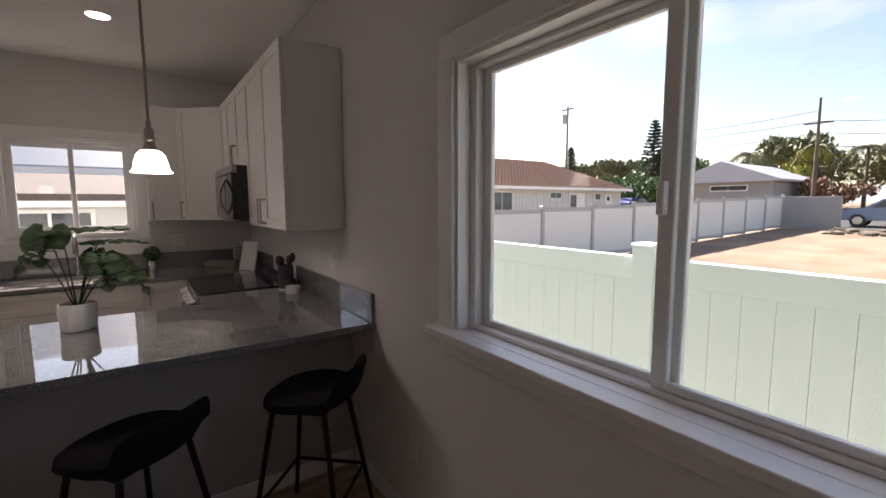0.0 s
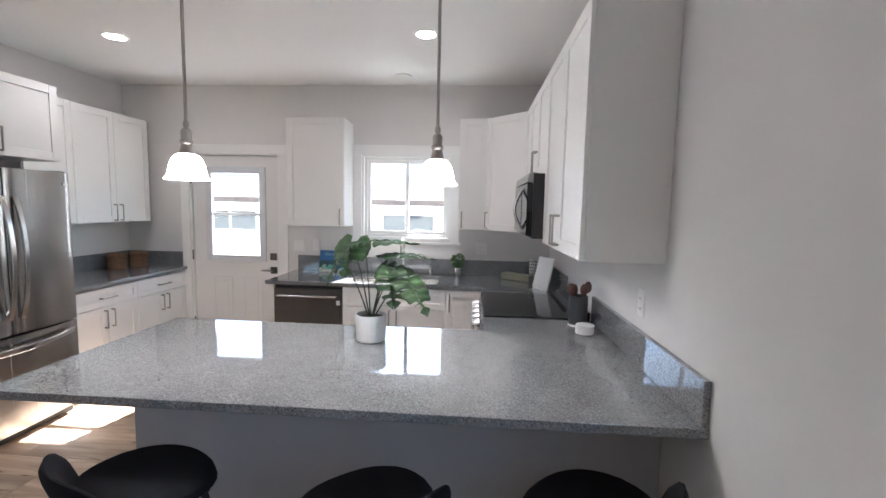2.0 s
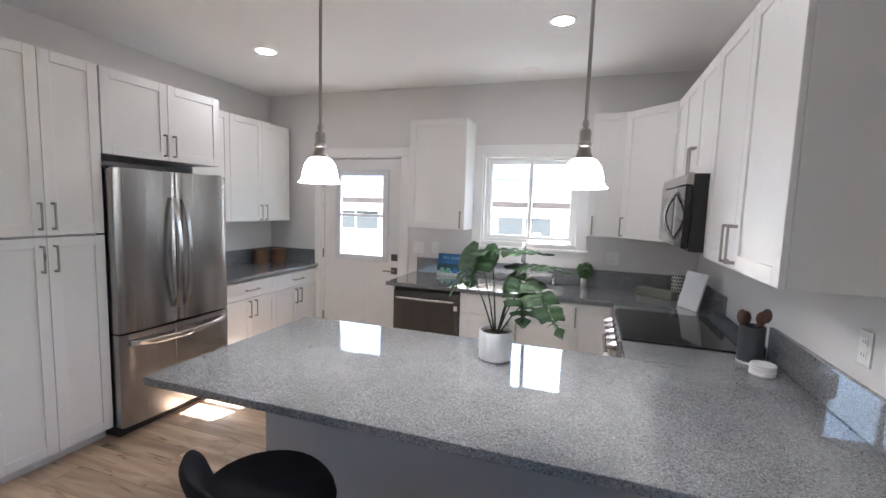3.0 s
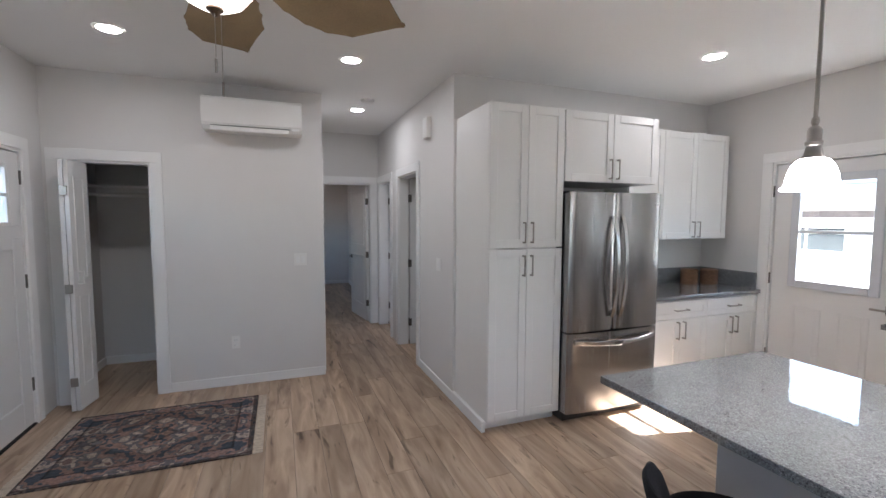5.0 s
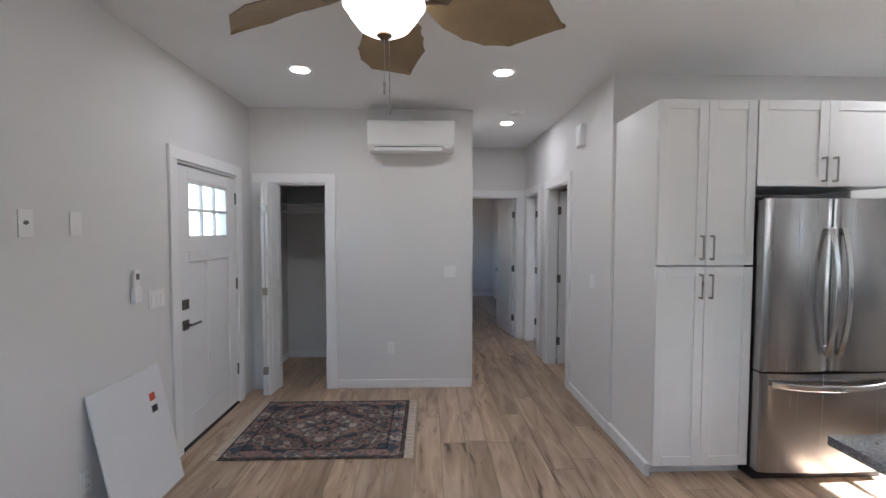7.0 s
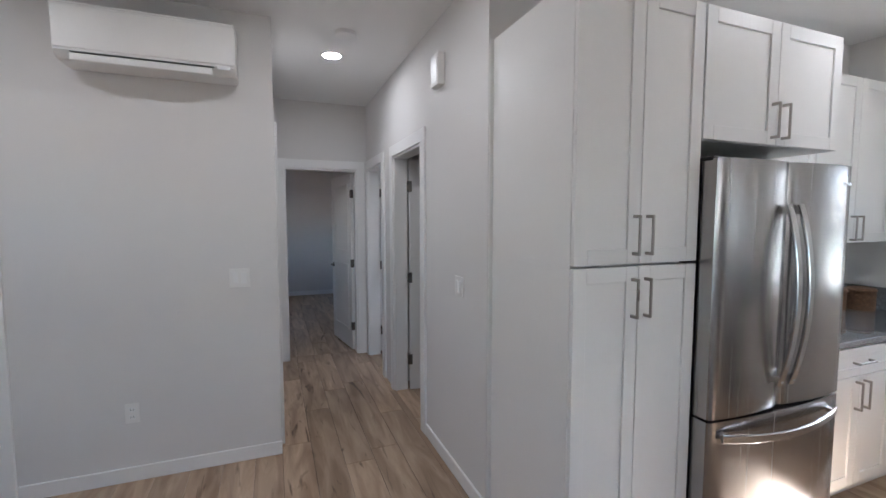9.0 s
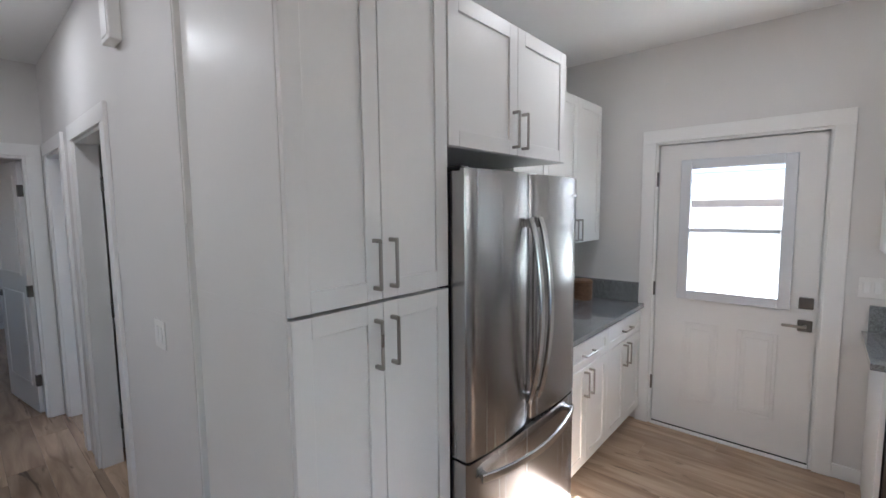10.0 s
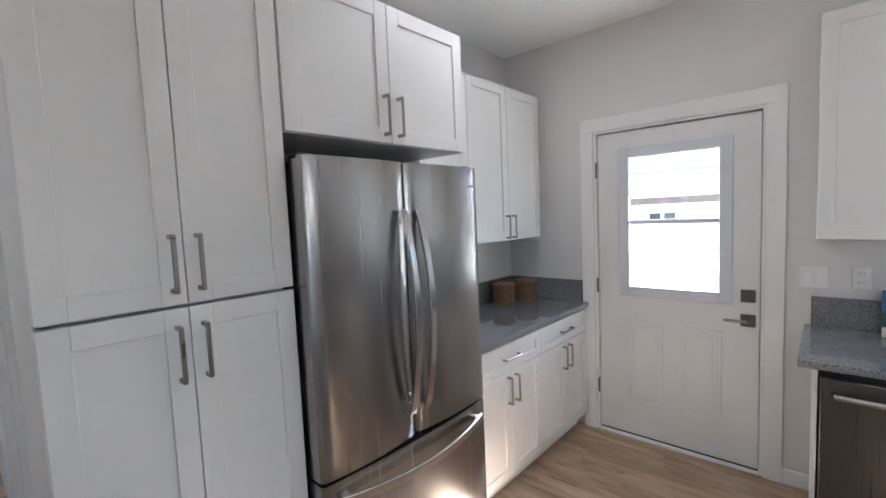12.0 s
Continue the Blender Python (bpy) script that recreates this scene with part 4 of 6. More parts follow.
part("plate", lathe(B(), [(0.075, 0), (0.073, -0.008), (0.0005, -0.011)], (0.48, 5.044, TOP), 28), CEILING, cv, smooth=True)


def pendant(x, y):
    p = thing("pendant_light", (x, y, TOP), "brushed nickel pendant with frosted bell glass shade, lit", "pendant light", "pendants over the peninsula")
    part("canopy", lathe(B(), [(0.06, 0), (0.06, -0.012), (0.045, -0.022), (0.0005, -0.024)], (x, y, TOP), 24), NICKEL, p, smooth=True)
    part("rod", tube(B(), [(x, y, 1.885), (x, y, TOP - 0.02)], 0.0065, 10), NICKEL, p, smooth=True)
    part("socket", lathe(B(), [(0.0005, 0.24), (0.010, 0.238), (0.012, 0.222), (0.008, 0.212), (0.017, 0.206), (0.021, 0.198), (0.020, 0.165), (0.025, 0.16), (0.024, 0.15), (0.020, 0.146), (0.026, 0.118), (0.036, 0.104), (0.032, 0.1)], (x, y, 1.65), 28), NICKEL, p, "ribbed brushed nickel socket cup", smooth=True)
    prof = [(0.0324, 0.105), (0.0446, 0.098), (0.0583, 0.08), (0.0677, 0.052), (0.0727, 0.022), (0.0763, 0.012), (0.0864, 0.004), (0.0842, 0.0), (0.0742, 0.007), (0.0698, 0.02), (0.0648, 0.05), (0.0554, 0.077), (0.0432, 0.094), (0.0324, 0.101)]
    part("shade", lathe(B(), prof, (x, y, 1.652), 40), FROST, p, "lit frosted white glass bell shade", smooth=True)
    bulb = B()
    bmesh.ops.create_uvsphere(bulb, u_segments=16, v_segments=10, radius=0.022, matrix=Matrix.Translation((x, y, 1.70)))
    part("bulb", bulb, mat("lit_bulb", (1, 1, 1), 0.4, glow=(1.0, 0.94, 0.86, 25.0)), p, smooth=True)


pendant(-0.036, 2.815)
pendant(0.987, 2.905)

# ---- ceiling fan ----
fx, fy = -1.034, 0.955
fan = thing("ceiling_fan", (fx, fy, TOP), "bronze ceiling fan with leaf-shaped tan blades and lit bowl", "ceiling fan")
FANM = mat("antique_bronze", (0.17, 0.12, 0.085), 0.38, 0.8, vary=0.2, scale=20)
BLADE = mat("woven_palm_blade", (0.27, 0.195, 0.11), 0.75, vary=0.22, scale=5, grain=0.5, grain_scale=160)
part("canopy", lathe(B(), [(0.075, 0), (0.075, -0.02), (0.05, -0.05), (0.0005, -0.055)], (fx, fy, TOP), 28), FANM, fan, smooth=True)
part("downrod", tube(B(), [(fx, fy, TOP - 0.05), (fx, fy, TOP - 0.11)], 0.014, 12), FANM, fan, smooth=True)
part("motor", lathe(B(), [(0.03, -0.10), (0.10, -0.115), (0.12, -0.135), (0.118, -0.18), (0.09, -0.205), (0.06, -0.215), (0.06, -0.235), (0.09, -0.242), (0.0005, -0.243)], (fx, fy, TOP), 36), FANM, fan, smooth=True)
part("bowl", lathe(B(), [(0.155, -0.243), (0.166, -0.247), (0.168, -0.256), (0.155, -0.272), (0.138, -0.30), (0.105, -0.342), (0.06, -0.366), (0.0005, -0.372)], (fx, fy, TOP + 0.002), 40), BOWL, fan, "lit cream alabaster glass bowl", smooth=True)
part("finial", lathe(B(), [(0.03, -0.366), (0.032, -0.374), (0.018, -0.384), (0.008, -0.398), (0.0005, -0.40)], (fx, fy, TOP), 20), FANM, fan, smooth=True)
for dx, dy, z in ((0.012, 0.0, 2.16), (-0.006, 0.02, 2.08)):
    bm = B()
    tube(bm, [(fx + dx, fy + dy, TOP - 0.375), (fx + dx, fy + dy, z)], 0.0013, 5)
    tube(bm, [(fx + dx, fy + dy, z), (fx + dx, fy + dy, z - 0.05)], 0.005, 8)
    part("pull_chain", bm, NICKEL, fan)
for k in range(5):
    ang = radians(182 - 72 * k)
    rot = Matrix.Translation((fx, fy, TOP - 0.185)) @ Matrix.Rotation(ang, 4, "Z")
    bm = B()
    n = 22
    rings = []
    for i in range(n + 1):
        u = i / n
        r = 0.20 + 0.62 * u
        half = 0.045 + 0.115 * math.sin(math.pi * min(1, u * 0.93) ** 0.9) ** 0.8
        if u > 0.72:
            half *= max(0.04, 1 - ((u - 0.72) / 0.28) ** 1.4)
        half *= 1 + (0.05 if i % 4 == 0 else 0)
        droop = -0.05 * u * u
        sweep = 0.10 * max(0.0, u - 0.45) ** 1.5 / 0.41
        rings.append([(r, s * half - sweep, droop + -s * half * 0.36 + 0.012 * (1 - abs(s))) for s in (-1, -0.5, 0, 0.5, 1)])
    top = [[bm.verts.new(p) for p in row] for row in rings]
    bot = [[bm.verts.new((p[0], p[1], p[2] - 0.006)) for p in row] for row in rings]
    for i in range(n):
        for j in range(4):
            bm.faces.new((top[i][j], top[i + 1][j], top[i + 1][j + 1], top[i][j + 1]))
            bm.faces.new((bot[i][j], bot[i][j + 1], bot[i + 1][j + 1], bot[i + 1][j]))
        bm.faces.new((top[i][0], bot[i][0], bot[i + 1][0], top[i + 1][0]))
        bm.faces.new((top[i][4], top[i + 1][4], bot[i + 1][4], bot[i][4]))
    for i in (0, n):
        for j in range(4):
            bm.faces.new((top[i][j], top[i][j + 1], bot[i][j + 1], bot[i][j]))
    bm.transform(rot)
    bl = part("blade", bm, BLADE, fan, smooth=True)
    bm = B()
    tube(bm, [(0.09, 0, -0.005), (0.16, 0.02, -0.018), (0.27, 0.0, -0.002)], [0.012, 0.009, 0.007], 8)
    box(bm, (0.20, -0.03, -0.004), (0.29, 0.03, 0.004), 0.002)
    bm.transform(rot)
    part("blade_bracket", bm, FANM, bl)

# ---- wall devices ----
ac = thing("air_conditioner", (WEST + 0.1, 0.975, 2.29), "white wall-mounted split air conditioner", "air conditioner")
bm = B()
prism(bm, [(WEST + 0.001, 2.29), (WEST + 0.17, 2.29), (WEST + 0.215, 2.335), (WEST + 0.22, 2.545), (WEST + 0.20, 2.565), (WEST + 0.001, 2.565)], "y", 0.575, 1.375)
bmesh.ops.bevel(bm, geom=[e for e in bm.edges], offset=0.008, segments=2, affect="EDGES")
part("housing", bm, PLASTIC, ac, smooth=True)
part("louver", box(B(), (WEST + 0.165, 0.64, 2.282), (WEST + 0.212, 1.26, 2.318), 0.004), VINYL, ac)
# Thin grey strip paints the shade of the gap above the louver.
part("outlet_gap_shade", box(B(), (WEST + 0.195, 0.645, 2.321), (WEST + 0.2145, 1.27, 2.3245)), SCREEN_AND_GAP_GREY, ac)
part("top_grille", box(B(), (WEST + 0.02, 0.6, 2.5652), (WEST + 0.18, 1.35, 2.569)), SCREEN_AND_GAP_GREY, ac)
part("display_strip", box(B(), (WEST + 0.214, 1.285, 2.31), (WEST + 0.2195, 1.35, 2.332), 0.002), VINYL, ac)


def plate(name, m, w, h, label, category, gangs=0, outlet=False):
    """A wall plate on the local plane y = 0, facing -y, centred on the origin."""
    p = placed(name, m, label, category)
    part("plate", box(B(), (-w / 2, -0.006, -h / 2), (w / 2, 0, h / 2), 0.002), PLASTIC, p)
    for i in range(gangs):
        cx = (i - (gangs - 1) / 2) * 0.046
        part("rocker", box(B(), (cx - 0.016, -0.010, -0.033), (cx + 0.016, -0.006, 0.033), 0.002), VINYL, p)
    if outlet:
        for z in (-0.022, 0.022):
            s = part("socket", box(B(), (-0.017, -0.009, z - 0.014), (0.017, -0.006, z + 0.014), 0.003), VINYL, p)
            for x in (-0.007, 0.007):
                part("slot", box(B(), (x - 0.001, -0.0095, z - 0.005), (x + 0.001, -0.0088, z + 0.005)), DARK_GAP, s)
    return p


plate("light_switch", pose(WEST, 1.346, 1.15, 0, 0, 90), 0.115, 0.115, "white double light switch on the wall", "light switch", 2)
plate("wall_outlet", pose(WEST, 0.766, 0.40, 0, 0, 90), 0.07, 0.115, "white wall outlet low on the wall", "outlet", 0, True)
plate("light_switch", pose(-2.778, HALL_N, 1.13, 0, 0, 0), 0.115, 0.115, "white light switch on the hall wall", "light switch", 2)
plate("light_switch", pose(-1.985, SOUTH, 1.12, 0, 0, 180), 0.16, 0.115, "white triple light switch beside the front door", "light switch", 3)
fc = plate("fan_control", pose(-1.116, SOUTH, 1.58, 0, 0, 180), 0.072, 0.118, "white fan control plate with dark oval badge", "wall control", 0)
kn = lathe(B(), [(0.0005, 0.004), (0.011, 0.003), (0.013, 0.0)], (0, 0, 0), 20)
kn.transform(Matrix.Translation((0, -0.006, 0.004)) @ Matrix.Rotation(radians(90), 4, "X") @ Matrix.Diagonal((1, 0.7, 1, 1)))
part("badge", kn, BRONZE, fc, "dark oval badge", smooth=True)
plate("blank_plate", pose(-1.378, SOUTH, 1.58, 0, 0, 180), 0.072, 0.118, "white blank plate on the wall", "cover plate", 0)
plate("wall_outlet", pose(-1.386, SOUTH, 0.30, 0, 0, 180), 0.07, 0.115, "white wall outlet low on the wall", "outlet", 0, True)
plate("light_switch", pose(-0.614, NORTH, 1.148, 0, 0, 0), 0.115, 0.115, "white double light switch beside the kitchen door", "light switch", 2)
plate("wall_outlet", pose(-0.435, NORTH, 1.154, 0, 0, 0), 0.07, 0.115, "white wall outlet above the worktop", "outlet", 0, True)
plate("wall_outlet", pose(EAST, 3.0, 1.164, 0, 0, -90), 0.07, 0.115, "white wall outlet above the backsplash", "outlet", 0, True)
plate("wall_outlet", pose(1.22, NORTH, 1.16, 0, 0, 0), 0.115, 0.115, "white wall outlet near the corner", "outlet", 0, True)
plate("wall_outlet", pose(EAST, 2.05, 0.40, 0, 0, -90), 0.07, 0.115, "white wall outlet under the window", "outlet", 0, True)
rc = placed("remote_control", pose(-1.778, SOUTH, 1.13, 0, 0, 180), "white air conditioner remote in wall holder", "remote control")
part("body", box(B(), (-0.024, -0.026, 0.02), (0.024, -0.006, 0.19), 0.005, 2), PLASTIC, rc)
part("holder", box(B(), (-0.028, -0.03, 0.0), (0.028, 0, 0.09), 0.004), VINYL, rc)
part("display", box(B(), (-0.014, -0.0275, 0.135), (0.014, -0.0255, 0.17)), SCREEN_AND_GAP_GREY, rc)
chm = placed("door_chime", pose(-3.065, HALL_N, 2.30, 0, 0, 0), "white rectangular door chime high on the wall", "door chime")
part("cover", box(B(), (-0.065, -0.045, 0.0), (0.065, 0, 0.19), 0.006, 2), PLASTIC, chm)
part("face", box(B(), (-0.045, -0.048, 0.02), (0.045, -0.045, 0.17), 0.001), VINYL, chm)

# white board leaning on the wall
lb = placed("leaning_board", pose(-1.385, SOUTH + 0.165, 0.0, -11.5, 0, 180), "thin white board leaning against the wall", "board")
part("board", box(B(), (0.0, 0.0, 0.0), (0.57, 0.012, 0.74), 0.002), mat("white_board_face", (0.78, 0.78, 0.79), 0.4, vary=0.02), lb)
stk = part("sticker", box(B(), (0.425, -0.0015, 0.545), (0.475, -0.0003, 0.59)), mat("red_sticker", (0.62, 0.10, 0.06), 0.5), lb, "red and black paper sticker")
part("sticker_lower", box(B(), (0.425, -0.0015, 0.475), (0.475, -0.0003, 0.515)), BLACK, stk)
part("sticker_middle", box(B(), (0.425, -0.0014, 0.5155), (0.475, -0.0003, 0.5445)), PLASTIC, stk)

# ---- rug ----


def rug_material():
    m = bpy.data.materials.new("faded_oriental_rug")
    m.use_nodes = True
    n, l = m.node_tree.nodes, m.node_tree.links
    b = n["Principled BSDF"]
    tc = n.new("ShaderNodeTexCoord")
    ab = n.new("ShaderNodeVectorMath")
    ab.operation = "ABSOLUTE"
    l.new(tc.outputs["Object"], ab.inputs[0])
    wv = n.new("ShaderNodeTexNoise")
    wv.inputs["Scale"].default_value, wv.inputs["Detail"].default_value = 7, 3
    l.new(ab.outputs[0], wv.inputs["Vector"])
    vo = n.new("ShaderNodeTexVoronoi")
    vo.inputs["Scale"].default_value, vo.distance = 16, "MANHATTAN"
    l.new(ab.outputs[0], vo.inputs["Vector"])
    r = n.new("ShaderNodeValToRGB")
    e = r.color_ramp.elements
    r.color_ramp.interpolation = "CONSTANT"
    e[0].position, e[0].color = 0.0, (0.035, 0.045, 0.055, 1)
    e[1].position, e[1].color = 0.42, (0.16, 0.105, 0.085, 1)
    e.new(0.50).color = (0.085, 0.08, 0.08, 1)
    e.new(0.56).color = (0.24, 0.20, 0.16, 1)
    e.new(0.63).color = (0.11, 0.075, 0.065, 1)
    l.new(wv.outputs["Fac"], r.inputs[0])
    r2 = n.new("ShaderNodeValToRGB")
    r2.color_ramp.elements[0].position, r2.color_ramp.elements[0].color = 0.12, (0.45, 0.45, 0.5, 1)
    r2.color_ramp.elements[1].position, r2.color_ramp.elements[1].color = 0.5, (1.25, 1.2, 1.15, 1)
    l.new(vo.outputs["Distance"], r2.inputs[0])
    mu = n.new("ShaderNodeVectorMath")
    mu.operation = "MULTIPLY"
    l.new(r.outputs[0], mu.inputs[0])
    l.new(r2.outputs[0], mu.inputs[1])
    fi = n.new("ShaderNodeTexNoise")
    fi.inputs["Scale"].default_value, fi.inputs["Detail"].default_value = 55, 4
    l.new(tc.outputs["Object"], fi.inputs["Vector"])
    q = n.new("ShaderNodeMapRange")
    q.inputs["From Min"].default_value, q.inputs["From Max"].default_value = 0.3, 0.7
    q.inputs["To Min"].default_value, q.inputs["To Max"].default_value = 0.65, 1.4
    l.new(fi.outputs["Fac"], q.inputs["Value"])
    sc = n.new("ShaderNodeVectorMath")
    sc.operation = "SCALE"
    l.new(mu.outputs[0], sc.inputs[0])
    l.new(q.outputs[0], sc.inputs["Scale"])
    sep = n.new("ShaderNodeSeparateXYZ")
    l.new(ab.outputs[0], sep.inputs[0])
    dia, bord = n.new("ShaderNodeMath"), n.new("ShaderNodeMath")
    dia.operation, dia.inputs[1].default_value = "MULTIPLY_ADD", 1.45
    l.new(sep.outputs["X"], dia.inputs[0])
    l.new(sep.outputs["Y"], dia.inputs[2])
    wob = n.new("ShaderNodeMath")
    wob.operation, wob.inputs[1].default_value = "MULTIPLY_ADD", 0.32
    l.new(wv.outputs["Fac"], wob.inputs[0])
    l.new(dia.outputs[0], wob.inputs[2])
    bord.operation, bord.inputs[1].default_value = "ADD", 0.13
    l.new(sep.outputs["X"], bord.inputs[0])
    far = n.new("ShaderNodeMath")
    far.operation = "MAXIMUM"
    l.new(bord.outputs[0], far.inputs[0])
    l.new(sep.outputs["Y"], far.inputs[1])
    fields = []
    for source, stops in ((wob, ((0.0, 1.1), (0.25, 0.65), (0.31, 1.35), (0.48, 1.25), (0.57, 0.75), (0.68, 1.0))), (far, ((0.0, 1.0), (0.50, 0.45), (0.512, 1.25), (0.60, 0.4)))):
        rr = n.new("ShaderNodeValToRGB")
        rr.color_ramp.interpolation = "CONSTANT"
        el = rr.color_ramp.elements
        el.remove(el[1])
        el[0].position, el[0].color = 0.0, (stops[0][1],) * 3 + (1,)
        for p, c in stops[1:]:
            el.new(p).color = (c, c, c * 1.05, 1)
        l.new(source.outputs[0], rr.inputs[0])
        fields.append(rr)
    last = sc
    for rr in fields:
        mm = n.new("ShaderNodeVectorMath")
        mm.operation = "MULTIPLY"
        l.new(last.outputs[0], mm.inputs[0])
        l.new(rr.outputs[0], mm.inputs[1])
        last = mm
    l.new(last.outputs[0], b.inputs["Base Color"])
    b.inputs["Roughness"].default_value = 0.95
    bump = n.new("ShaderNodeBump")
    bump.inputs["Strength"].default_value, bump.inputs["Distance"].default_value = 0.5, 0.003
    l.new(fi.outputs["Fac"], bump.inputs["Height"])
    l.new(bump.outputs[0], b.inputs["Normal"])
    return m


rug = thing("rug", (-2.615, 0.33, 0.0), "faded grey and brown oriental rug with cream fringes", "rug")
part("carpet", box(B(), (-3.11, -0.29, 0.0005), (-2.115, 0.965, 0.009), 0.003), rug_material(), rug)
CREAM = mat("cream_fringe", (0.58, 0.50, 0.41), 0.95, vary=0.25, scale=40, grain=0.6, grain_scale=300)
for y0, y1 in ((-0.355, -0.29), (0.965, 1.03)):
    bm = B()
    for i in range(62):
        x = -3.108 + i * 0.016
        w = random.uniform(-0.003, 0.003)
        box(bm, (x + w, y0 + random.uniform(0, 0.008), 0.0006), (x + 0.0145 + w, y1, 0.004))
    tagged(part("fringe", bm, CREAM, rug), kind="stuff")

# ---- bar stools ----


def stool(x, y, turn):
    s = placed("bar_stool", pose(x, y, 0, 0, 0, turn), "black upholstered bar stool with low back and metal legs", "bar stool", "stools at the peninsula")
    # seat: a rounded dished cushion; the back stands on the -y side
    bm = B()
    rings = []
    n, prof = 28, ((0.0, 0.635), (0.6, 0.632), (0.9, 0.642), (1.0, 0.662), (0.97, 0.685), (0.85, 0.697), (0.5, 0.688), (0.0, 0.684))
    for r, z in prof:
        row = []
        for k in range(n):
            a = 2 * math.pi * k / n
            sx = 0.208 * r * math.copysign(abs(math.cos(a)) ** 0.85, math.cos(a))
            sy = 0.192 * r * math.copysign(abs(math.sin(a)) ** 0.85, math.sin(a))
            row.append(bm.verts.new((sx, sy, z - 0.02 * max(0, sy / 0.2) * r)))
        rings.append(row)
    for a, b in zip(rings, rings[1:]):
        for k in range(n):
            bm.faces.new((a[k], a[(k + 1) % n], b[(k + 1) % n], b[k]))
    bmesh.ops.remove_doubles(bm, verts=bm.verts, dist=1e-4)
    part("seat", bm, FABRIC, s, smooth=True)
    bm = B()
    n, m_ = 18, 8
    front, rear = [], []
    for i in range(n + 1):
        a = radians(-90 + (i / n - 0.5) * 98)
        e = abs(i / n - 0.5) * 2
        top = 0.70 + 0.112 * math.sqrt(max(0.0, 1 - e ** 3.6))
        fr_, re_ = [], []
        for j in range(m_ + 1):
            v = j / m_
            z = 0.66 + (top - 0.66) * v
            lean = 0.05 * v
            th = 0.02 * math.sqrt(max(0.02, 1 - (2 * v - 1) ** 4)) * (0.5 + 0.5 * math.sqrt(max(0.0, 1 - e ** 4)))
            for lst, rr in ((fr_, 0.188 + lean - th), (re_, 0.188 + lean + th)):
                lst.append(bm.verts.new((rr * 1.08 * math.cos(a), rr * math.sin(a), z)))
        front.append(fr_)
        rear.append(re_)
    for i in range(n):
        for j in range(m_):
            bm.faces.new((front[i][j], front[i + 1][j], front[i + 1][j + 1], front[i][j + 1]))
            bm.faces.new((rear[i][j], rear[i][j + 1], rear[i + 1][j + 1], rear[i + 1][j]))
        bm.faces.new((front[i][m_], front[i + 1][m_], rear[i + 1][m_], rear[i][m_]))
        bm.faces.new((front[i][0], rear[i][0], rear[i + 1][0], front[i + 1][0]))
    for i in (0, n):
        for j in range(m_):
            bm.faces.new((front[i][j], front[i][j + 1], rear[i][j + 1], rear[i][j]))
    part("backrest", bm, FABRIC, s, smooth=True)
    part("seat_plate", box(B(), (-0.15, -0.13, 0.622), (0.15, 0.13, 0.634), 0.004), BLACK_METAL, s)
    foot = []
    for sx in (-1, 1):
        for sy in (-1, 1):
            part("leg", tube(B(), [(sx * 0.13, sy * 0.115, 0.628), (sx * 0.215, sy * 0.205, 0.0)], [0.012, 0.010], 10), BLACK_METAL, s, smooth=True)
            foot.append((sx * 0.186, sy * 0.174, 0.215))
    for a, b in ((0, 1), (2, 3), (0, 2), (1, 3)):
        part("foot_rail", tube(B(), [foot[a], foot[b]], 0.008, 8), BLACK_METAL, s, smooth=True)
    return s


stool(0.118, 2.335, -32)
stool(0.85, 2.285, 38)
stool(1.515, 2.33, 47)

# ---- things on the worktops ----
POTW = mat("white_ceramic", (0.78, 0.77, 0.76), 0.35, vary=0.02)
SOIL = mat("dark_soil", (0.05, 0.035, 0.025), 0.95, vary=0.4, scale=40, grain=0.8, grain_scale=120)
LEAF = mat("monstera_leaf", (0.024, 0.062, 0.02), 0.55, vary=0.35, scale=9, grain=0.2, grain_scale=60, tint=0.5)
STEM = mat("plant_stem", (0.035, 0.05, 0.025), 0.6, vary=0.2)


def monstera_leaf(bm, m, size, seed):
    """A heart-shaped leaf with deep slits between its lobes, folded a little along the rib."""
    rng = random.Random(seed)
    n = 44
    rib = []
    for i in range(n + 1):
        u = i / n
        y = -0.28 * size + 1.28 * size * u
        width = 0.60 * size * (math.sin(math.pi * (0.08 + 0.92 * u) ** 0.75) ** 0.75 if u < 1 else 0.0)
        rib.append((y, max(width, 0.002)))
    slits = sorted(rng.sample(range(9, 40), 5))
    for s in (-1, 1):
        cut = {c + rng.choice((-1, 0, 1)) for c in slits}
        prev = None
        for i, (y, w) in enumerate(rib):
            k = 0.35 if i in cut else (0.72 if i - 1 in cut else 1.0)
            row = []
            for j in range(6):
                v = j / 5
                x = w * k * v
                yy = y + (0.22 * size * v * (1 - 2 * (i / n)) * -0.6)
                if y < 0 and v < 0.25:
                    yy = max(yy, -0.02 * size)
                z = 0.14 * x - 0.42 * x * x / size - 0.20 * (y * y) / size + 0.015 * size * math.sin(i * 0.9 + s)
                row.append(bm.verts.new(m @ Vector((s * x, yy, z))))
            if prev:
                for j in range(5):
                    if (i in cut or i - 1 in cut) and j >= 2:
                        continue
                    f = (prev[j], row[j], row[j + 1], prev[j + 1])
                    bm.faces.new(f if s > 0 else f[::-1])
            prev = row


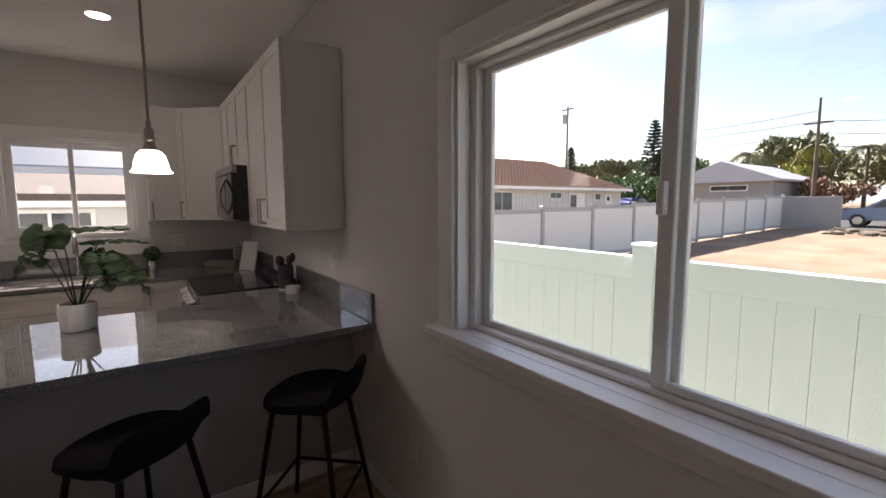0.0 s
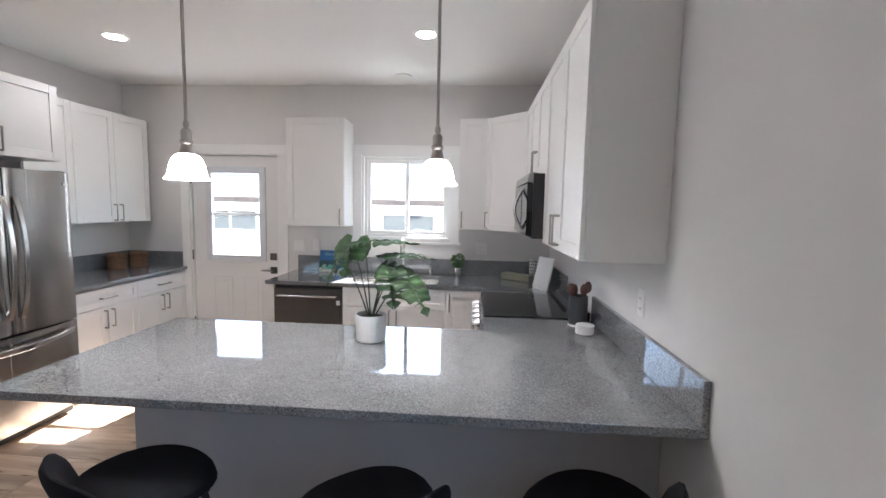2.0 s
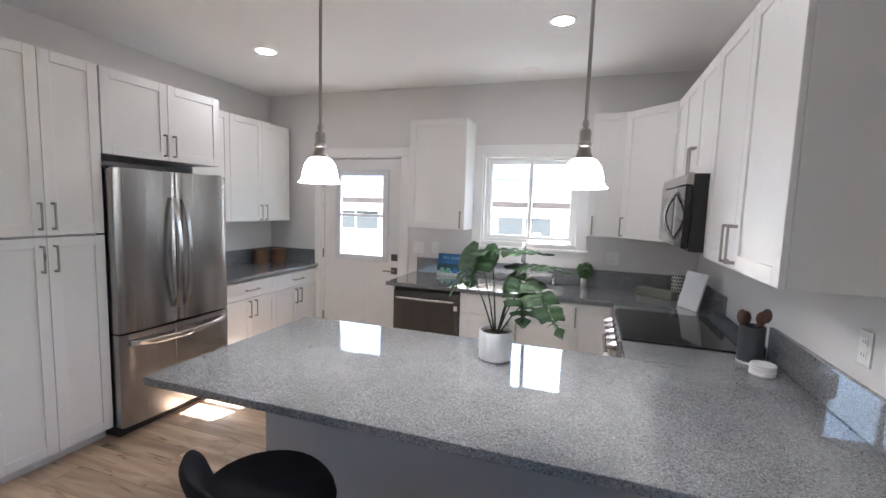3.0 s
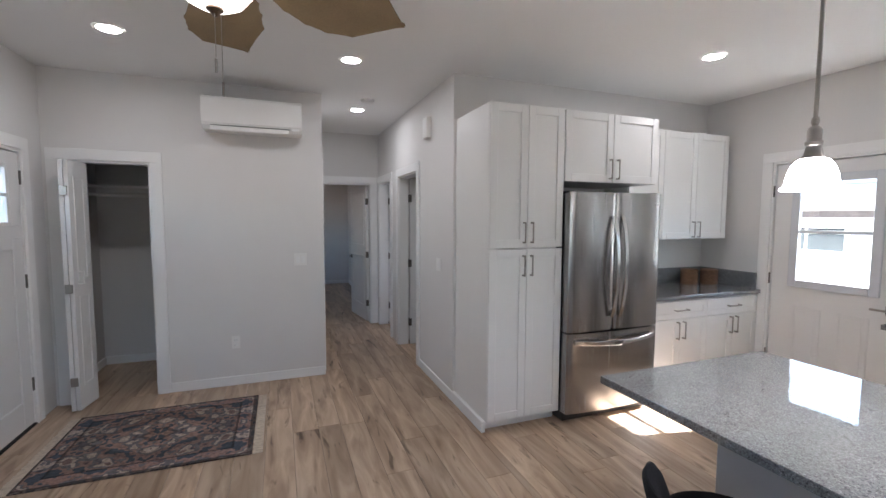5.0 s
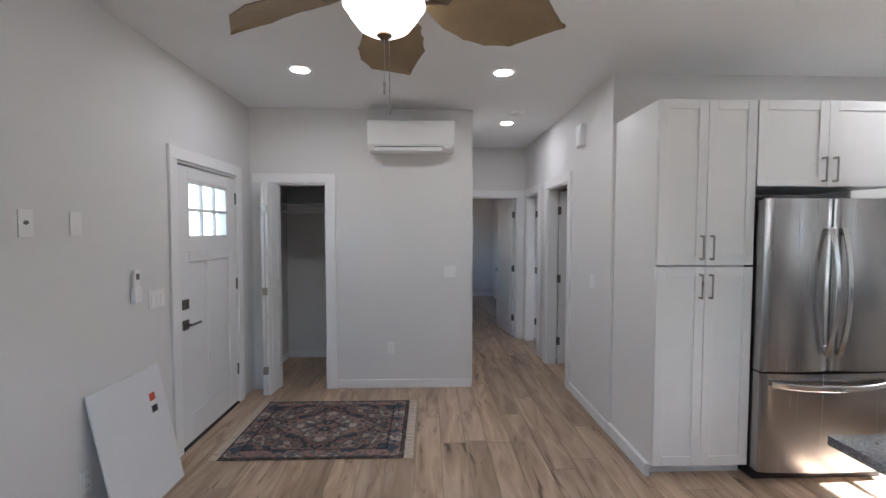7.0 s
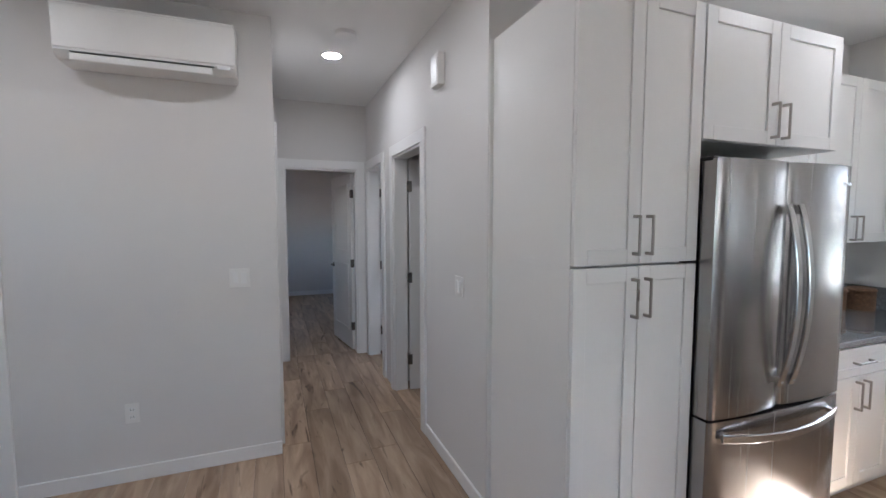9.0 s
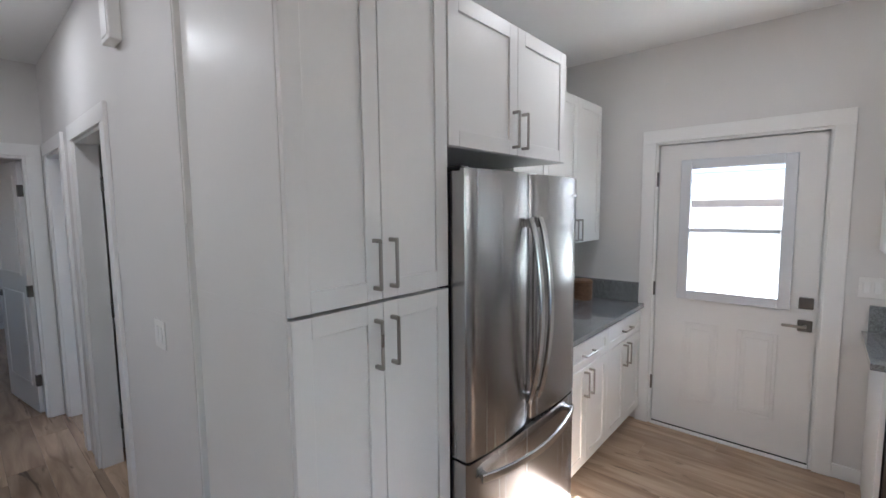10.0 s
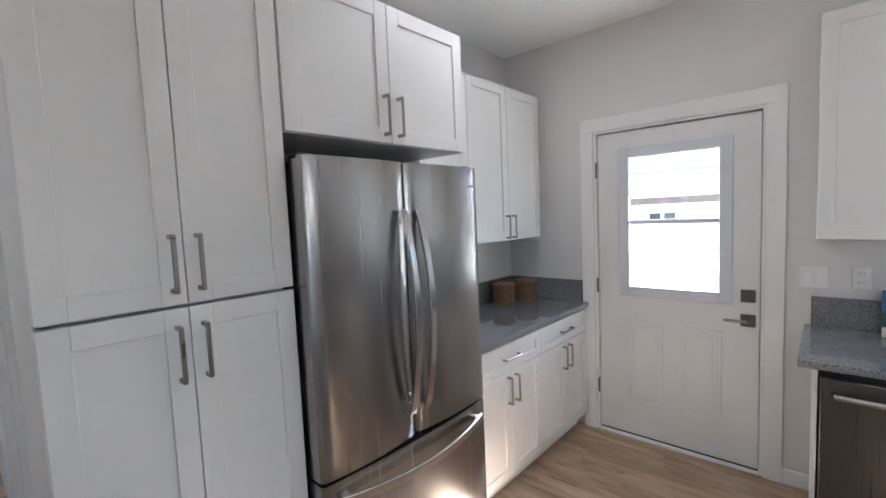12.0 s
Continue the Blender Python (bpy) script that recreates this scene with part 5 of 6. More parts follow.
px, py = 0.653, 3.152
pl = thing("potted_monstera", (px, py, CT), "monstera plant with split green leaves in white pot", "potted plant")
part("pot", lathe(B(), [(0.0005, 0.0), (0.066, 0.0), (0.072, 0.006), (0.076, 0.13), (0.074, 0.133), (0.069, 0.131), (0.068, 0.11), (0.0005, 0.108)], (px, py, CT + 0.001), 40), POTW, pl, "white ceramic pot", smooth=True)
part("soil", lathe(B(), [(0.068, 0.114), (0.03, 0.121), (0.0005, 0.119)], (px, py, CT + 0.001), 24), SOIL, pl, smooth=True)
for i, (dx, dy, dz, yaw, tip, size) in enumerate(((-0.085, -0.02, 0.475, 168, 48, 0.155), (-0.135, -0.05, 0.42, 118, 55, 0.14), (-0.04, 0.03, 0.485, -82, -8, 0.24), (0.10, 0.06, 0.425, -95, -4, 0.19), (0.115, -0.05, 0.335, 196, 55, 0.145), (0.185, -0.03, 0.315, -125, 42, 0.18), (0.075, 0.02, 0.375, 150, 35, 0.09))):
    base = Vector((px + dx * 0.08, py + dy * 0.08, CT + 0.115))
    end = Vector((px + dx, py + dy, CT + dz))
    mid = base.lerp(end, 0.5) + Vector((0, 0, 0.03))
    stem = part("stem", tube(B(), [base, base.lerp(mid, 0.6) + Vector((0, 0, 0.008)), mid, mid.lerp(end, 0.55) + Vector((0, 0, 0.008)), end], [0.004, 0.0035, 0.003, 0.003, 0.0025], 6), STEM, pl, smooth=True)
    bm = B()
    rotm = Matrix.Translation(end) @ Matrix.Rotation(radians(yaw), 4, "Z") @ Matrix.Rotation(radians(-tip), 4, "X")
    monstera_leaf(bm, rotm, size, 20 + i)
    lf = part("leaf", bm, LEAF, stem, smooth=True)
    so = lf.modifiers.new("thickness", "SOLIDIFY")
    so.thickness = 0.0012

# wooden spoons in a dark crock, coaster stack
ck = thing("utensil_crock", (1.755, 3.58, CT), "dark grey utensil crock with wooden spoons", "utensil holder")
CROCK = mat("dark_grey_stoneware", (0.055, 0.06, 0.068), 0.45, vary=0.12, scale=30)
part("crock", lathe(B(), [(0.0005, 0.012), (0.052, 0.012), (0.052, 0.172), (0.049, 0.174), (0.047, 0.17), (0.047, 0.03), (0.0005, 0.028)], (1.755, 3.58, CT + 0.001), 32), CROCK, ck, smooth=True)
part("base", lathe(B(), [(0.0005, 0), (0.053, 0), (0.053, 0.012), (0.0005, 0.0121)], (1.755, 3.58, CT + 0.001), 32), POTW, ck, "white base ring")
SPOON = mat("dark_wood_spoon", (0.11, 0.05, 0.035), 0.5, vary=0.2, scale=30)
for dx, dy, h in ((-0.035, 0.01, 0.23), (0.04, -0.005, 0.245), (-0.015, 0.03, 0.22), (0.015, -0.03, 0.235)):
    bm = B()
    a, b = Vector((1.755 + dx * 0.3, 3.58 + dy * 0.3, CT + 0.04)), Vector((1.755 + dx, 3.58 + dy, CT + h - 0.04))
    tube(bm, [a, b], 0.006, 8)
    bmesh.ops.create_uvsphere(bm, u_segments=14, v_segments=8, radius=1, matrix=Matrix.Translation(b + Vector((dx * 0.2, dy * 0.2, 0.02))) @ Matrix.Diagonal((0.021, 0.013, 0.034, 1)))
    part("spoon", bm, SPOON, ck, smooth=True)
for i in range(4):
    co = thing("coaster", (1.755, 3.42, CT + 0.001 + i * 0.0122), "round off-white stone coaster in a stack", "coaster", "stacked coasters")
    part("disc", lathe(B(), [(0.0005, 0), (0.046, 0), (0.049, 0.003), (0.049, 0.008), (0.046, 0.0115), (0.0005, 0.0118)], (1.755 + 0.002 * (i % 2), 3.42, CT + 0.001 + i * 0.0122), 32), POTW, co, smooth=True)
# white cutting board leaning in the corner, vase and tray
cbd = placed("cutting_board", pose(1.70, 4.70, CT + 0.001, -14, 0, -62), "white cutting board leaning on the backsplash", "cutting board")
part("board", box(B(), (-0.10, 0, 0), (0.10, 0.014, 0.27), 0.005, 2), POTW, cbd)
tr = placed("wooden_tray", pose(1.56, 5.12, CT + 0.001, 0, 0, -38), "grey-green wooden tray in the corner", "tray")
part("tray", box(B(), (-0.15, -0.05, 0), (0.15, 0.05, 0.06), 0.008, 2), mat("weathered_wood_tray", (0.26, 0.26, 0.20), 0.7, vary=0.2, scale=20), tr)
va = thing("patterned_vase", (1.72, 5.20, CT), "white cylinder vase with black pattern", "vase")
VASE = mat("black_on_white_glaze", (0.7, 0.7, 0.68), 0.4, vary=0.03)
part("vase", lathe(B(), [(0.0005, 0), (0.042, 0), (0.044, 0.01), (0.044, 0.19), (0.04, 0.192), (0.038, 0.17), (0.0005, 0.17)], (1.72, 5.20, CT + 0.001), 28), VASE, va, smooth=True)
for k in range(6):
    for i in range(14):
        a = 2 * math.pi * (i + 0.5 * (k % 2)) / 14
        bm = B()
        box(bm, (-0.005, -0.0008, -0.008), (0.005, 0.0008, 0.008))
        bm.transform(Matrix.Translation((1.72 + 0.0443 * math.cos(a), 5.20 + 0.0443 * math.sin(a), CT + 0.03 + k * 0.028)) @ Matrix.Rotation(a + math.pi / 2, 4, "Z"))
        part("painted_mark", bm, BLACK, va)
# small plant in a silver pot
sp = thing("small_plant", (1.0, 5.24, CT), "small leafy plant in a silver pot", "potted plant")
part("pot", lathe(B(), [(0.0005, 0), (0.034, 0), (0.042, 0.085), (0.038, 0.085), (0.035, 0.075), (0.0005, 0.07)], (1.0, 5.24, CT + 0.001), 24), CHROME, sp, smooth=True)
HERB = mat("herb_leaf", (0.06, 0.15, 0.035), 0.5, vary=0.35, scale=30)
bm = B()
rng = random.Random(5)
for i in range(420):
    d = Vector((rng.gauss(0, 1), rng.gauss(0, 1), rng.gauss(0, 1))).normalized() * rng.uniform(0.35, 1.0) ** 0.6
    c = Vector((1.0, 5.24, CT + 0.15)) + Vector((d.x * 0.075, d.y * 0.07, d.z * 0.075))
    q = Matrix.Translation(c) @ Euler((rng.uniform(-1, 1), rng.uniform(-1, 1), rng.uniform(0, 6.3))).to_matrix().to_4x4()
    v = [bm.verts.new(q @ Vector(p)) for p in ((-0.011, 0, 0), (0, -0.008, 0.004), (0.012, 0, -0.002), (0, 0.008, 0.004))]
    bm.faces.new(v)
tagged(part("foliage", bm, HERB, sp), kind="stuff")
part("stem", tube(B(), [(1.0, 5.24, CT + 0.07), (1.0, 5.24, CT + 0.15)], 0.006, 8), STEM, sp)

# sink and tap
sk = thing("sink", ((SX0 + SX1) / 2, (SY0 + SY1) / 2, CT - 0.2), "stainless undermount kitchen sink", "sink")
bm = B()
for lo, hi in (((SX0 - 0.01, SY0 - 0.01, 0.69), (SX1 + 0.01, SY1 + 0.01, 0.694)), ((SX0 - 0.012, SY0 - 0.012, 0.694), (SX0, SY1 + 0.012, 0.867)), ((SX1, SY0 - 0.012, 0.694), (SX1 + 0.012, SY1 + 0.012, 0.867)), ((SX0, SY0 - 0.012, 0.694), (SX1, SY0, 0.867)), ((SX0, SY1, 0.694), (SX1, SY1 + 0.012, 0.867))):
    box(bm, lo, hi)
part("basin", bm, CHROME, sk)
part("drain", lathe(B(), [(0.0005, 0.003), (0.03, 0.004), (0.045, 0.001)], (0.45, 4.98, 0.6945), 24), STEEL_DARK, sk)
tp = thing("kitchen_tap", (0.47, 5.26, CT), "tall chrome gooseneck kitchen tap", "tap")
pts = [(0.47, 5.26, CT + 0.04), (0.47, 5.26, CT + 0.27)] + [(0.47, 5.18 + 0.08 * math.cos(math.pi * i / 8), CT + 0.27 + 0.08 * math.sin(math.pi * i / 8)) for i in range(1, 9)] + [(0.47, 5.10, CT + 0.20)]
part("spout", tube(B(), pts, 0.011, 12), CHROME, tp, smooth=True)
part("base", lathe(B(), [(0.0005, 0.05), (0.018, 0.05), (0.02, 0.01), (0.028, 0.0)], (0.47, 5.26, CT + 0.001), 24), CHROME, tp, smooth=True)
part("lever", tube(B(), [(0.49, 5.26, CT + 0.04), (0.55, 5.25, CT + 0.075)], [0.008, 0.005], 8), CHROME, tp, smooth=True)
sd = thing("soap_dispenser", (0.735, 5.26, CT), "chrome soap dispenser beside the sink", "soap dispenser")
part("pump", lathe(B(), [(0.0005, 0.085), (0.014, 0.083), (0.014, 0.05), (0.018, 0.045), (0.02, 0.0)], (0.735, 5.26, CT + 0.001), 20), CHROME, sd, smooth=True)
part("nozzle", tube(B(), [(0.735, 5.26, CT + 0.075), (0.735, 5.19, CT + 0.07)], 0.006, 8), CHROME, sd, smooth=True)

# open book standing by the switch
bk = placed("sea_glass_book", pose(-0.37, 5.225, CT + 0.001, -12, 0, 0), "blue coffee-table book with sea glass cover", "book")
part("pages", box(B(), (0.003, 0.003, 0.003), (0.287, 0.023, 0.213)), PLASTIC, bk)
SEA = mat("book_cover_sky_blue", (0.03, 0.14, 0.36), 0.35, vary=0.25, scale=6)
cv_ = part("cover", box(B(), (0, 0, 0), (0.29, 0.0028, 0.216), 0.001), SEA, bk)
part("cover_sea", box(B(), (0.001, -0.0008, 0.03), (0.289, -0.0001, 0.118)), mat("book_cover_deep_teal", (0.02, 0.07, 0.09), 0.35, vary=0.4, scale=20), cv_)
part("cover_sand", box(B(), (0.001, -0.0012, 0.001), (0.289, -0.0002, 0.045)), mat("book_cover_pale_sand", (0.55, 0.56, 0.52), 0.4, vary=0.3, scale=30), cv_)
for x, z, w, c in ((0.05, 0.05, 0.05, (0.25, 0.45, 0.33)), (0.11, 0.05, 0.06, (0.12, 0.38, 0.30)), (0.18, 0.05, 0.06, (0.03, 0.16, 0.45)), (0.245, 0.045, 0.045, (0.15, 0.42, 0.45))):
    bm = B()
    prism(bm, [(x - w / 2, z - 0.02), (x + w / 2, z - 0.022), (x + w * 0.45, z + 0.02), (x, z + 0.032), (x - w * 0.45, z + 0.01)], "y", -0.0022, -0.0013)
    part("glass_piece_print", bm, mat("printed_glass_piece", c, 0.35), cv_)
txt = bpy.data.curves.new("book_title", "FONT")
txt.body, txt.size, txt.align_x, txt.extrude = "SEA GLASS", 0.036, "CENTER", 0.0002
txt.space_character = 1.15
to = new("book_title", txt)
to.parent = bk
to.matrix_basis = pose(0.145, -0.0006, 0.165, 90, 0, 0)
txt.materials.append(mat("pale_blue_print", (0.35, 0.6, 0.72), 0.4))

# wicker canisters and a vase by the refrigerator
WICK = mat("brown_wicker", (0.20, 0.11, 0.06), 0.75, vary=0.35, scale=60, grain=0.8, grain_scale=220)


def wicker(x, y):
    w = thing("wicker_canister", (x, y, CT), "round brown woven wicker canister with lid", "basket", "wicker canisters")
    bm = B()
    for k in range(11):
        z = CT + 0.006 + k * 0.0112
        pts = [(x + (0.072 + 0.0015 * math.sin(12 * a + k * math.pi)) * math.cos(a), y + (0.072 + 0.0015 * math.sin(12 * a + k * math.pi)) * math.sin(a), z) for a in (2 * math.pi * i / 36 for i in range(37))]
        tube(bm, pts, 0.0062, 6, False)
    tagged(part("woven_side", bm, WICK, w, smooth=True), kind="stuff")
    part("lining", lathe(B(), [(0.0005, 0), (0.07, 0), (0.07, 0.125), (0.0005, 0.126)], (x, y, CT + 0.001), 28), WICK, w)
    lid = part("lid", lathe(B(), [(0.078, 0.128), (0.08, 0.14), (0.072, 0.15), (0.0005, 0.153)], (x, y, CT), 32), WICK, w, smooth=True)
    part("lid_rim", tube(B(), [(x + 0.078 * math.cos(2 * math.pi * i / 32), y + 0.078 * math.sin(2 * math.pi * i / 32), CT + 0.134) for i in range(33)], 0.006, 6, False), WICK, lid, smooth=True)


wicker(-2.29, 5.01)
wicker(-2.225, 5.205)
gv = thing("grey_vase", (-2.33, 4.30, CT), "grey striped ceramic vase on the worktop", "vase")
part("vase", lathe(B(), [(0.0005, 0), (0.04, 0), (0.06, 0.06), (0.055, 0.12), (0.03, 0.19), (0.022, 0.22), (0.026, 0.24), (0.018, 0.235), (0.0005, 0.2)], (-2.33, 4.30, CT + 0.001), 28), mat("grey_striped_glaze", (0.22, 0.22, 0.23), 0.4, vary=0.5, scale=2, stretch=(1, 1, 22)), gv, smooth=True)
# towel on the oven handle
tw = thing("dish_towel", (1.15, 3.8, 0.6), "white dish towel hanging on the oven handle", "towel")
bm = B()
prev = None
for i in range(9):
    y = 3.80 + 0.02 * i
    row = []
    for j, (x, z) in enumerate(((1.180, 0.45), (1.178, 0.6), (1.175, 0.72), (1.168, 0.739), (1.155, 0.743), (1.142, 0.739), (1.134, 0.72), (1.130, 0.56), (1.128, 0.40))):
        row.append(bm.verts.new((x + 0.004 * math.sin(i * 1.9) * (1 if j > 4 else 0.3), y, z)))
    if prev:
        for j in range(8):
            bm.faces.new((prev[j], row[j], row[j + 1], prev[j + 1]))
    prev = row
tow = part("cloth", bm, mat("white_cotton", (0.7, 0.7, 0.68), 0.95, vary=0.05, grain=0.5, grain_scale=300), tw, smooth=True)
so = tow.modifiers.new("thickness", "SOLIDIFY")
so.thickness = 0.004

# ---- outside ----
DIRT = mat("bare_red_dirt", (0.24, 0.165, 0.115), 0.95, vary=0.45, scale=0.8, grain=1.0, grain_scale=12)
ASPHALT = mat("asphalt", (0.055, 0.055, 0.057), 0.9, vary=0.2, scale=1.0, grain=0.6, grain_scale=60)
FENCE = mat("white_vinyl_fence", (0.74, 0.76, 0.74), 0.4, vary=0.04, scale=1.5)
# Lot fence posts and rails: their shade is put into this darker grey.
FENCE_SHADED = mat("shaded_white_vinyl", (0.42, 0.43, 0.43), 0.45, vary=0.05, scale=1.5)
FENCE_G = mat("pale_green_white_vinyl", (0.66, 0.79, 0.74), 0.4, vary=0.04, scale=1.2)
SIDING = mat("white_board_siding", (0.66, 0.66, 0.64), 0.7, vary=0.05, scale=1.5)
TILE = mat("clay_brown_roof_tile", (0.40, 0.27, 0.21), 0.85, vary=0.4, scale=4, grain=0.7, grain_scale=30)
SHINGLE = mat("brown_shingle", (0.12, 0.095, 0.085), 0.9, vary=0.35, scale=8, grain=0.7, grain_scale=40)
METALROOF = mat("pale_metal_roof", (0.42, 0.44, 0.48), 0.45, vary=0.04, scale=0.6)
GREYWALL = mat("grey_block_wall", (0.30, 0.30, 0.30), 0.85, vary=0.12, scale=3, grain=0.6, grain_scale=20)
POLE = mat("weathered_pole", (0.13, 0.10, 0.08), 0.9, vary=0.25, scale=3, stretch=(1, 1, 0.1))
WINDARK = mat("dark_window_glass", (0.05, 0.06, 0.07), 0.08, vary=0.1)
BARK = mat("tree_bark", (0.10, 0.075, 0.055), 0.9, vary=0.3, scale=6)
LEAFG = mat("hedge_leaf", (0.07, 0.13, 0.035), 0.6, vary=0.5, scale=0.9)
LEAFD = mat("dark_needle", (0.035, 0.055, 0.035), 0.7, vary=0.4, scale=0.9)
LEAFO = mat("olive_leaf", (0.12, 0.13, 0.06), 0.65, vary=0.4, scale=0.6)
LEAFY = mat("yellow_green_leaf", (0.26, 0.26, 0.05), 0.6, vary=0.4, scale=0.8)
LEAFR = mat("reddish_leaf", (0.17, 0.09, 0.05), 0.7, vary=0.4, scale=0.8)


def gz(x, y=0.0):
    """Height of the ground."""
    return -0.5 + 0.027 * max(0.0, x - 9.6) if x < 60 else 0.86


bm = B()
xs = [-3000, -200, -60, -20, -8, 0, 5, 9.6, 14, 20, 26, 34, 45, 60, 200, 3000]
ys = [-3000, -200, -40, -10, 0, 6, 12, 30, 80, 300, 3000]
grid = [[bm.verts.new((x, y, gz(x))) for y in ys] for x in xs]
for i in range(len(xs) - 1):
    for j in range(len(ys) - 1):
        bm.faces.new((grid[i][j], grid[i + 1][j], grid[i + 1][j + 1], grid[i][j + 1]))
structure("ground", bm, DIRT, "bare reddish dirt lot with dry ground", "ground")
structure("road", prism(B(), [(30.6, gz(30.6) + 0.01), (30.6, gz(30.6) - 0.1), (44, gz(44) - 0.1), (44, gz(44) + 0.01)], "y", -120, 9.1), ASPHALT, "grey asphalt street beyond the lot", "road")
structure("foundation", box(B(), (-9.6, SOUTH - 0.15, -0.62), (EAST + 0.15, NORTH + 0.15, -0.3)), GREYWALL, "grey concrete foundation of the house", "foundation")


# Unseen pale slab, added to bounce sunlight up through the windows.
structure("pavement", box(B(), (-9.9, SOUTH - 1.6, -0.55), (EAST + 0.45, NORTH + 3.2, -0.48)), mat("pale_bounce_concrete", (0.58, 0.57, 0.555), 0.9, vary=0.1, scale=1.5, grain=0.5, grain_scale=40), "unseen pale slab added to bounce sunlight indoors", "pavement")


def fence(name, axis, fixed, lo, hi, h, step, m, boards, label, base=None):
    """A vinyl privacy fence: posts with caps, rails and either boards or one sheet in each bay."""
    f = thing(name, (fixed, lo, gz(fixed)) if axis == "y" else (lo, fixed, gz(lo)), label, "fence")

    def b(bm, a0, a1, d, z0, z1, bev=0.0):
        if axis == "y":
            box(bm, (fixed - d, a0, z0), (fixed + d, a1, z1), bev)
        else:
            box(bm, (a0, fixed - d, z0), (a1, fixed + d, z1), bev)
    n = round((hi - lo) / step)
    for i in range(n + 1):
        a = lo + i * step
        g = gz(fixed) if axis == "y" else gz(a)
        bm = B()
        b(bm, a - 0.06, a + 0.06, 0.06, g - 0.1, g + h + 0.05)
        b(bm, a - 0.07, a + 0.07, 0.07, g + h + 0.05, g + h + 0.075, 0.01)
        part("post", bm, m if boards else FENCE_SHADED, f)
        if i == n:
            break
        g = gz(fixed) if axis == "y" else (gz(a) + gz(a + step)) / 2
        for z in (g + 0.06, g + h - 0.13):
            bm = B()
            b(bm, a + 0.06, a + step - 0.06, 0.028, z, z + 0.13, 0.004)
            part("rail", bm, m if boards else FENCE_SHADED, f)
        if boards:
            w = (step - 0.12) / boards
            for k in range(boards):
                bm = B()
                p = a + 0.06 + k * w
                b(bm, p + 0.0005, p + w - 0.0005, 0.014, g + 0.19, g + h - 0.13, 0.0012)
                part("board", bm, m, f)
        else:
            bm = B()
            b(bm, a + 0.06, a + step - 0.06, 0.012, g + 0.19, g + h - 0.13)
            part("sheet", bm, m, f)
    return f


fence("near_fence", "y", 3.12, 1.68 - 2.44 * 5, 1.68 + 2.44 * 3, 1.72, 2.44, FENCE_G, 18, "pale white-green vinyl privacy fence beside the house")
fence("lot_fence", "x", 9.5, 3.12 + 0.5, 3.62 + 2.44 * 11, 1.80, 2.44, FENCE, 0, "white vinyl fence along the empty lot")
fence("back_fence", "x", 8.75, 2.6 - 2.44 * 6, 2.6, 1.58, 2.44, FENCE, 8, "white vinyl fence behind the kitchen")

gw = thing("block_wall", (30.2, 7.7, gz(30)), "low grey block wall at the street", "wall")
part("wall", box(B(), (30.0, 6.9, gz(30) - 0.1), (30.25, 9.3, gz(30) + 1.75), 0.01), GREYWALL, gw)
rb = thing("rubble_pile", (28, 3, 0), "scattered broken branches and debris on dirt", "debris")
rng = random.Random(3)
bm = B()
for i in range(120):
    c = Vector((rng.uniform(27.5, 30.0), rng.uniform(1.0, 7.0), 0))
    c.z = gz(c.x) + rng.uniform(0.0, 0.10)
    r = rng.uniform(0.05, 0.22)
    bmesh.ops.create_icosphere(bm, subdivisions=1, radius=r, matrix=Matrix.Translation(c) @ Matrix.Diagonal((rng.uniform(0.6, 1.6), rng.uniform(0.6, 1.6), rng.uniform(0.4, 0.9), 1)))
tagged(part("debris", bm, mat("grey_brown_debris", (0.16, 0.13, 0.10), 0.95, vary=0.4, scale=3), rb), kind="stuff")


def gable(name, x0, x1, y0, y1, z0, eave, ridge, axis, wallm, roofm, over, label, category="house", hip=0.0):
    """A low house with a hipped or gabled roof whose ridge runs along axis."""
    h = thing(name, ((x0 + x1) / 2, (y0 + y1) / 2, z0), label, category)
    part("wall", box(B(), (x0, y0, z0), (x1, y1, eave)), wallm, h)
    bm = B()
    a0, a1, b0, b1 = x0 - over, x1 + over, y0 - over, y1 + over
    if axis == "x":
        r0, r1 = (a0 + hip, (b0 + b1) / 2), (a1 - hip, (b0 + b1) / 2)
    else:
        r0, r1 = ((a0 + a1) / 2, b0 + hip), ((a0 + a1) / 2, b1 - hip)
    low = [bm.verts.new(p) for p in ((a0, b0, eave), (a1, b0, eave), (a1, b1, eave), (a0, b1, eave))]
    bot = [bm.verts.new((v.co.x, v.co.y, eave - 0.16)) for v in low]
    p, q = bm.verts.new((*r0, ridge)), bm.verts.new((*r1, ridge))
    if axis == "x":
        fs = ((low[0], low[1], q, p), (low[2], low[3], p, q), (low[1], low[2], q), (low[3], low[0], p))
    else:
        fs = ((low[1], low[2], q, p), (low[3], low[0], p, q), (low[0], low[1], p), (low[2], low[3], q))
    for f in fs:
        bm.faces.new(f)
    for i in range(4):
        bm.faces.new((low[i], bot[i], bot[(i + 1) % 4], low[(i + 1) % 4]))
    bm.faces.new(bot[::-1])
    roof = part("roof", bm, roofm, h)
    return h, roof


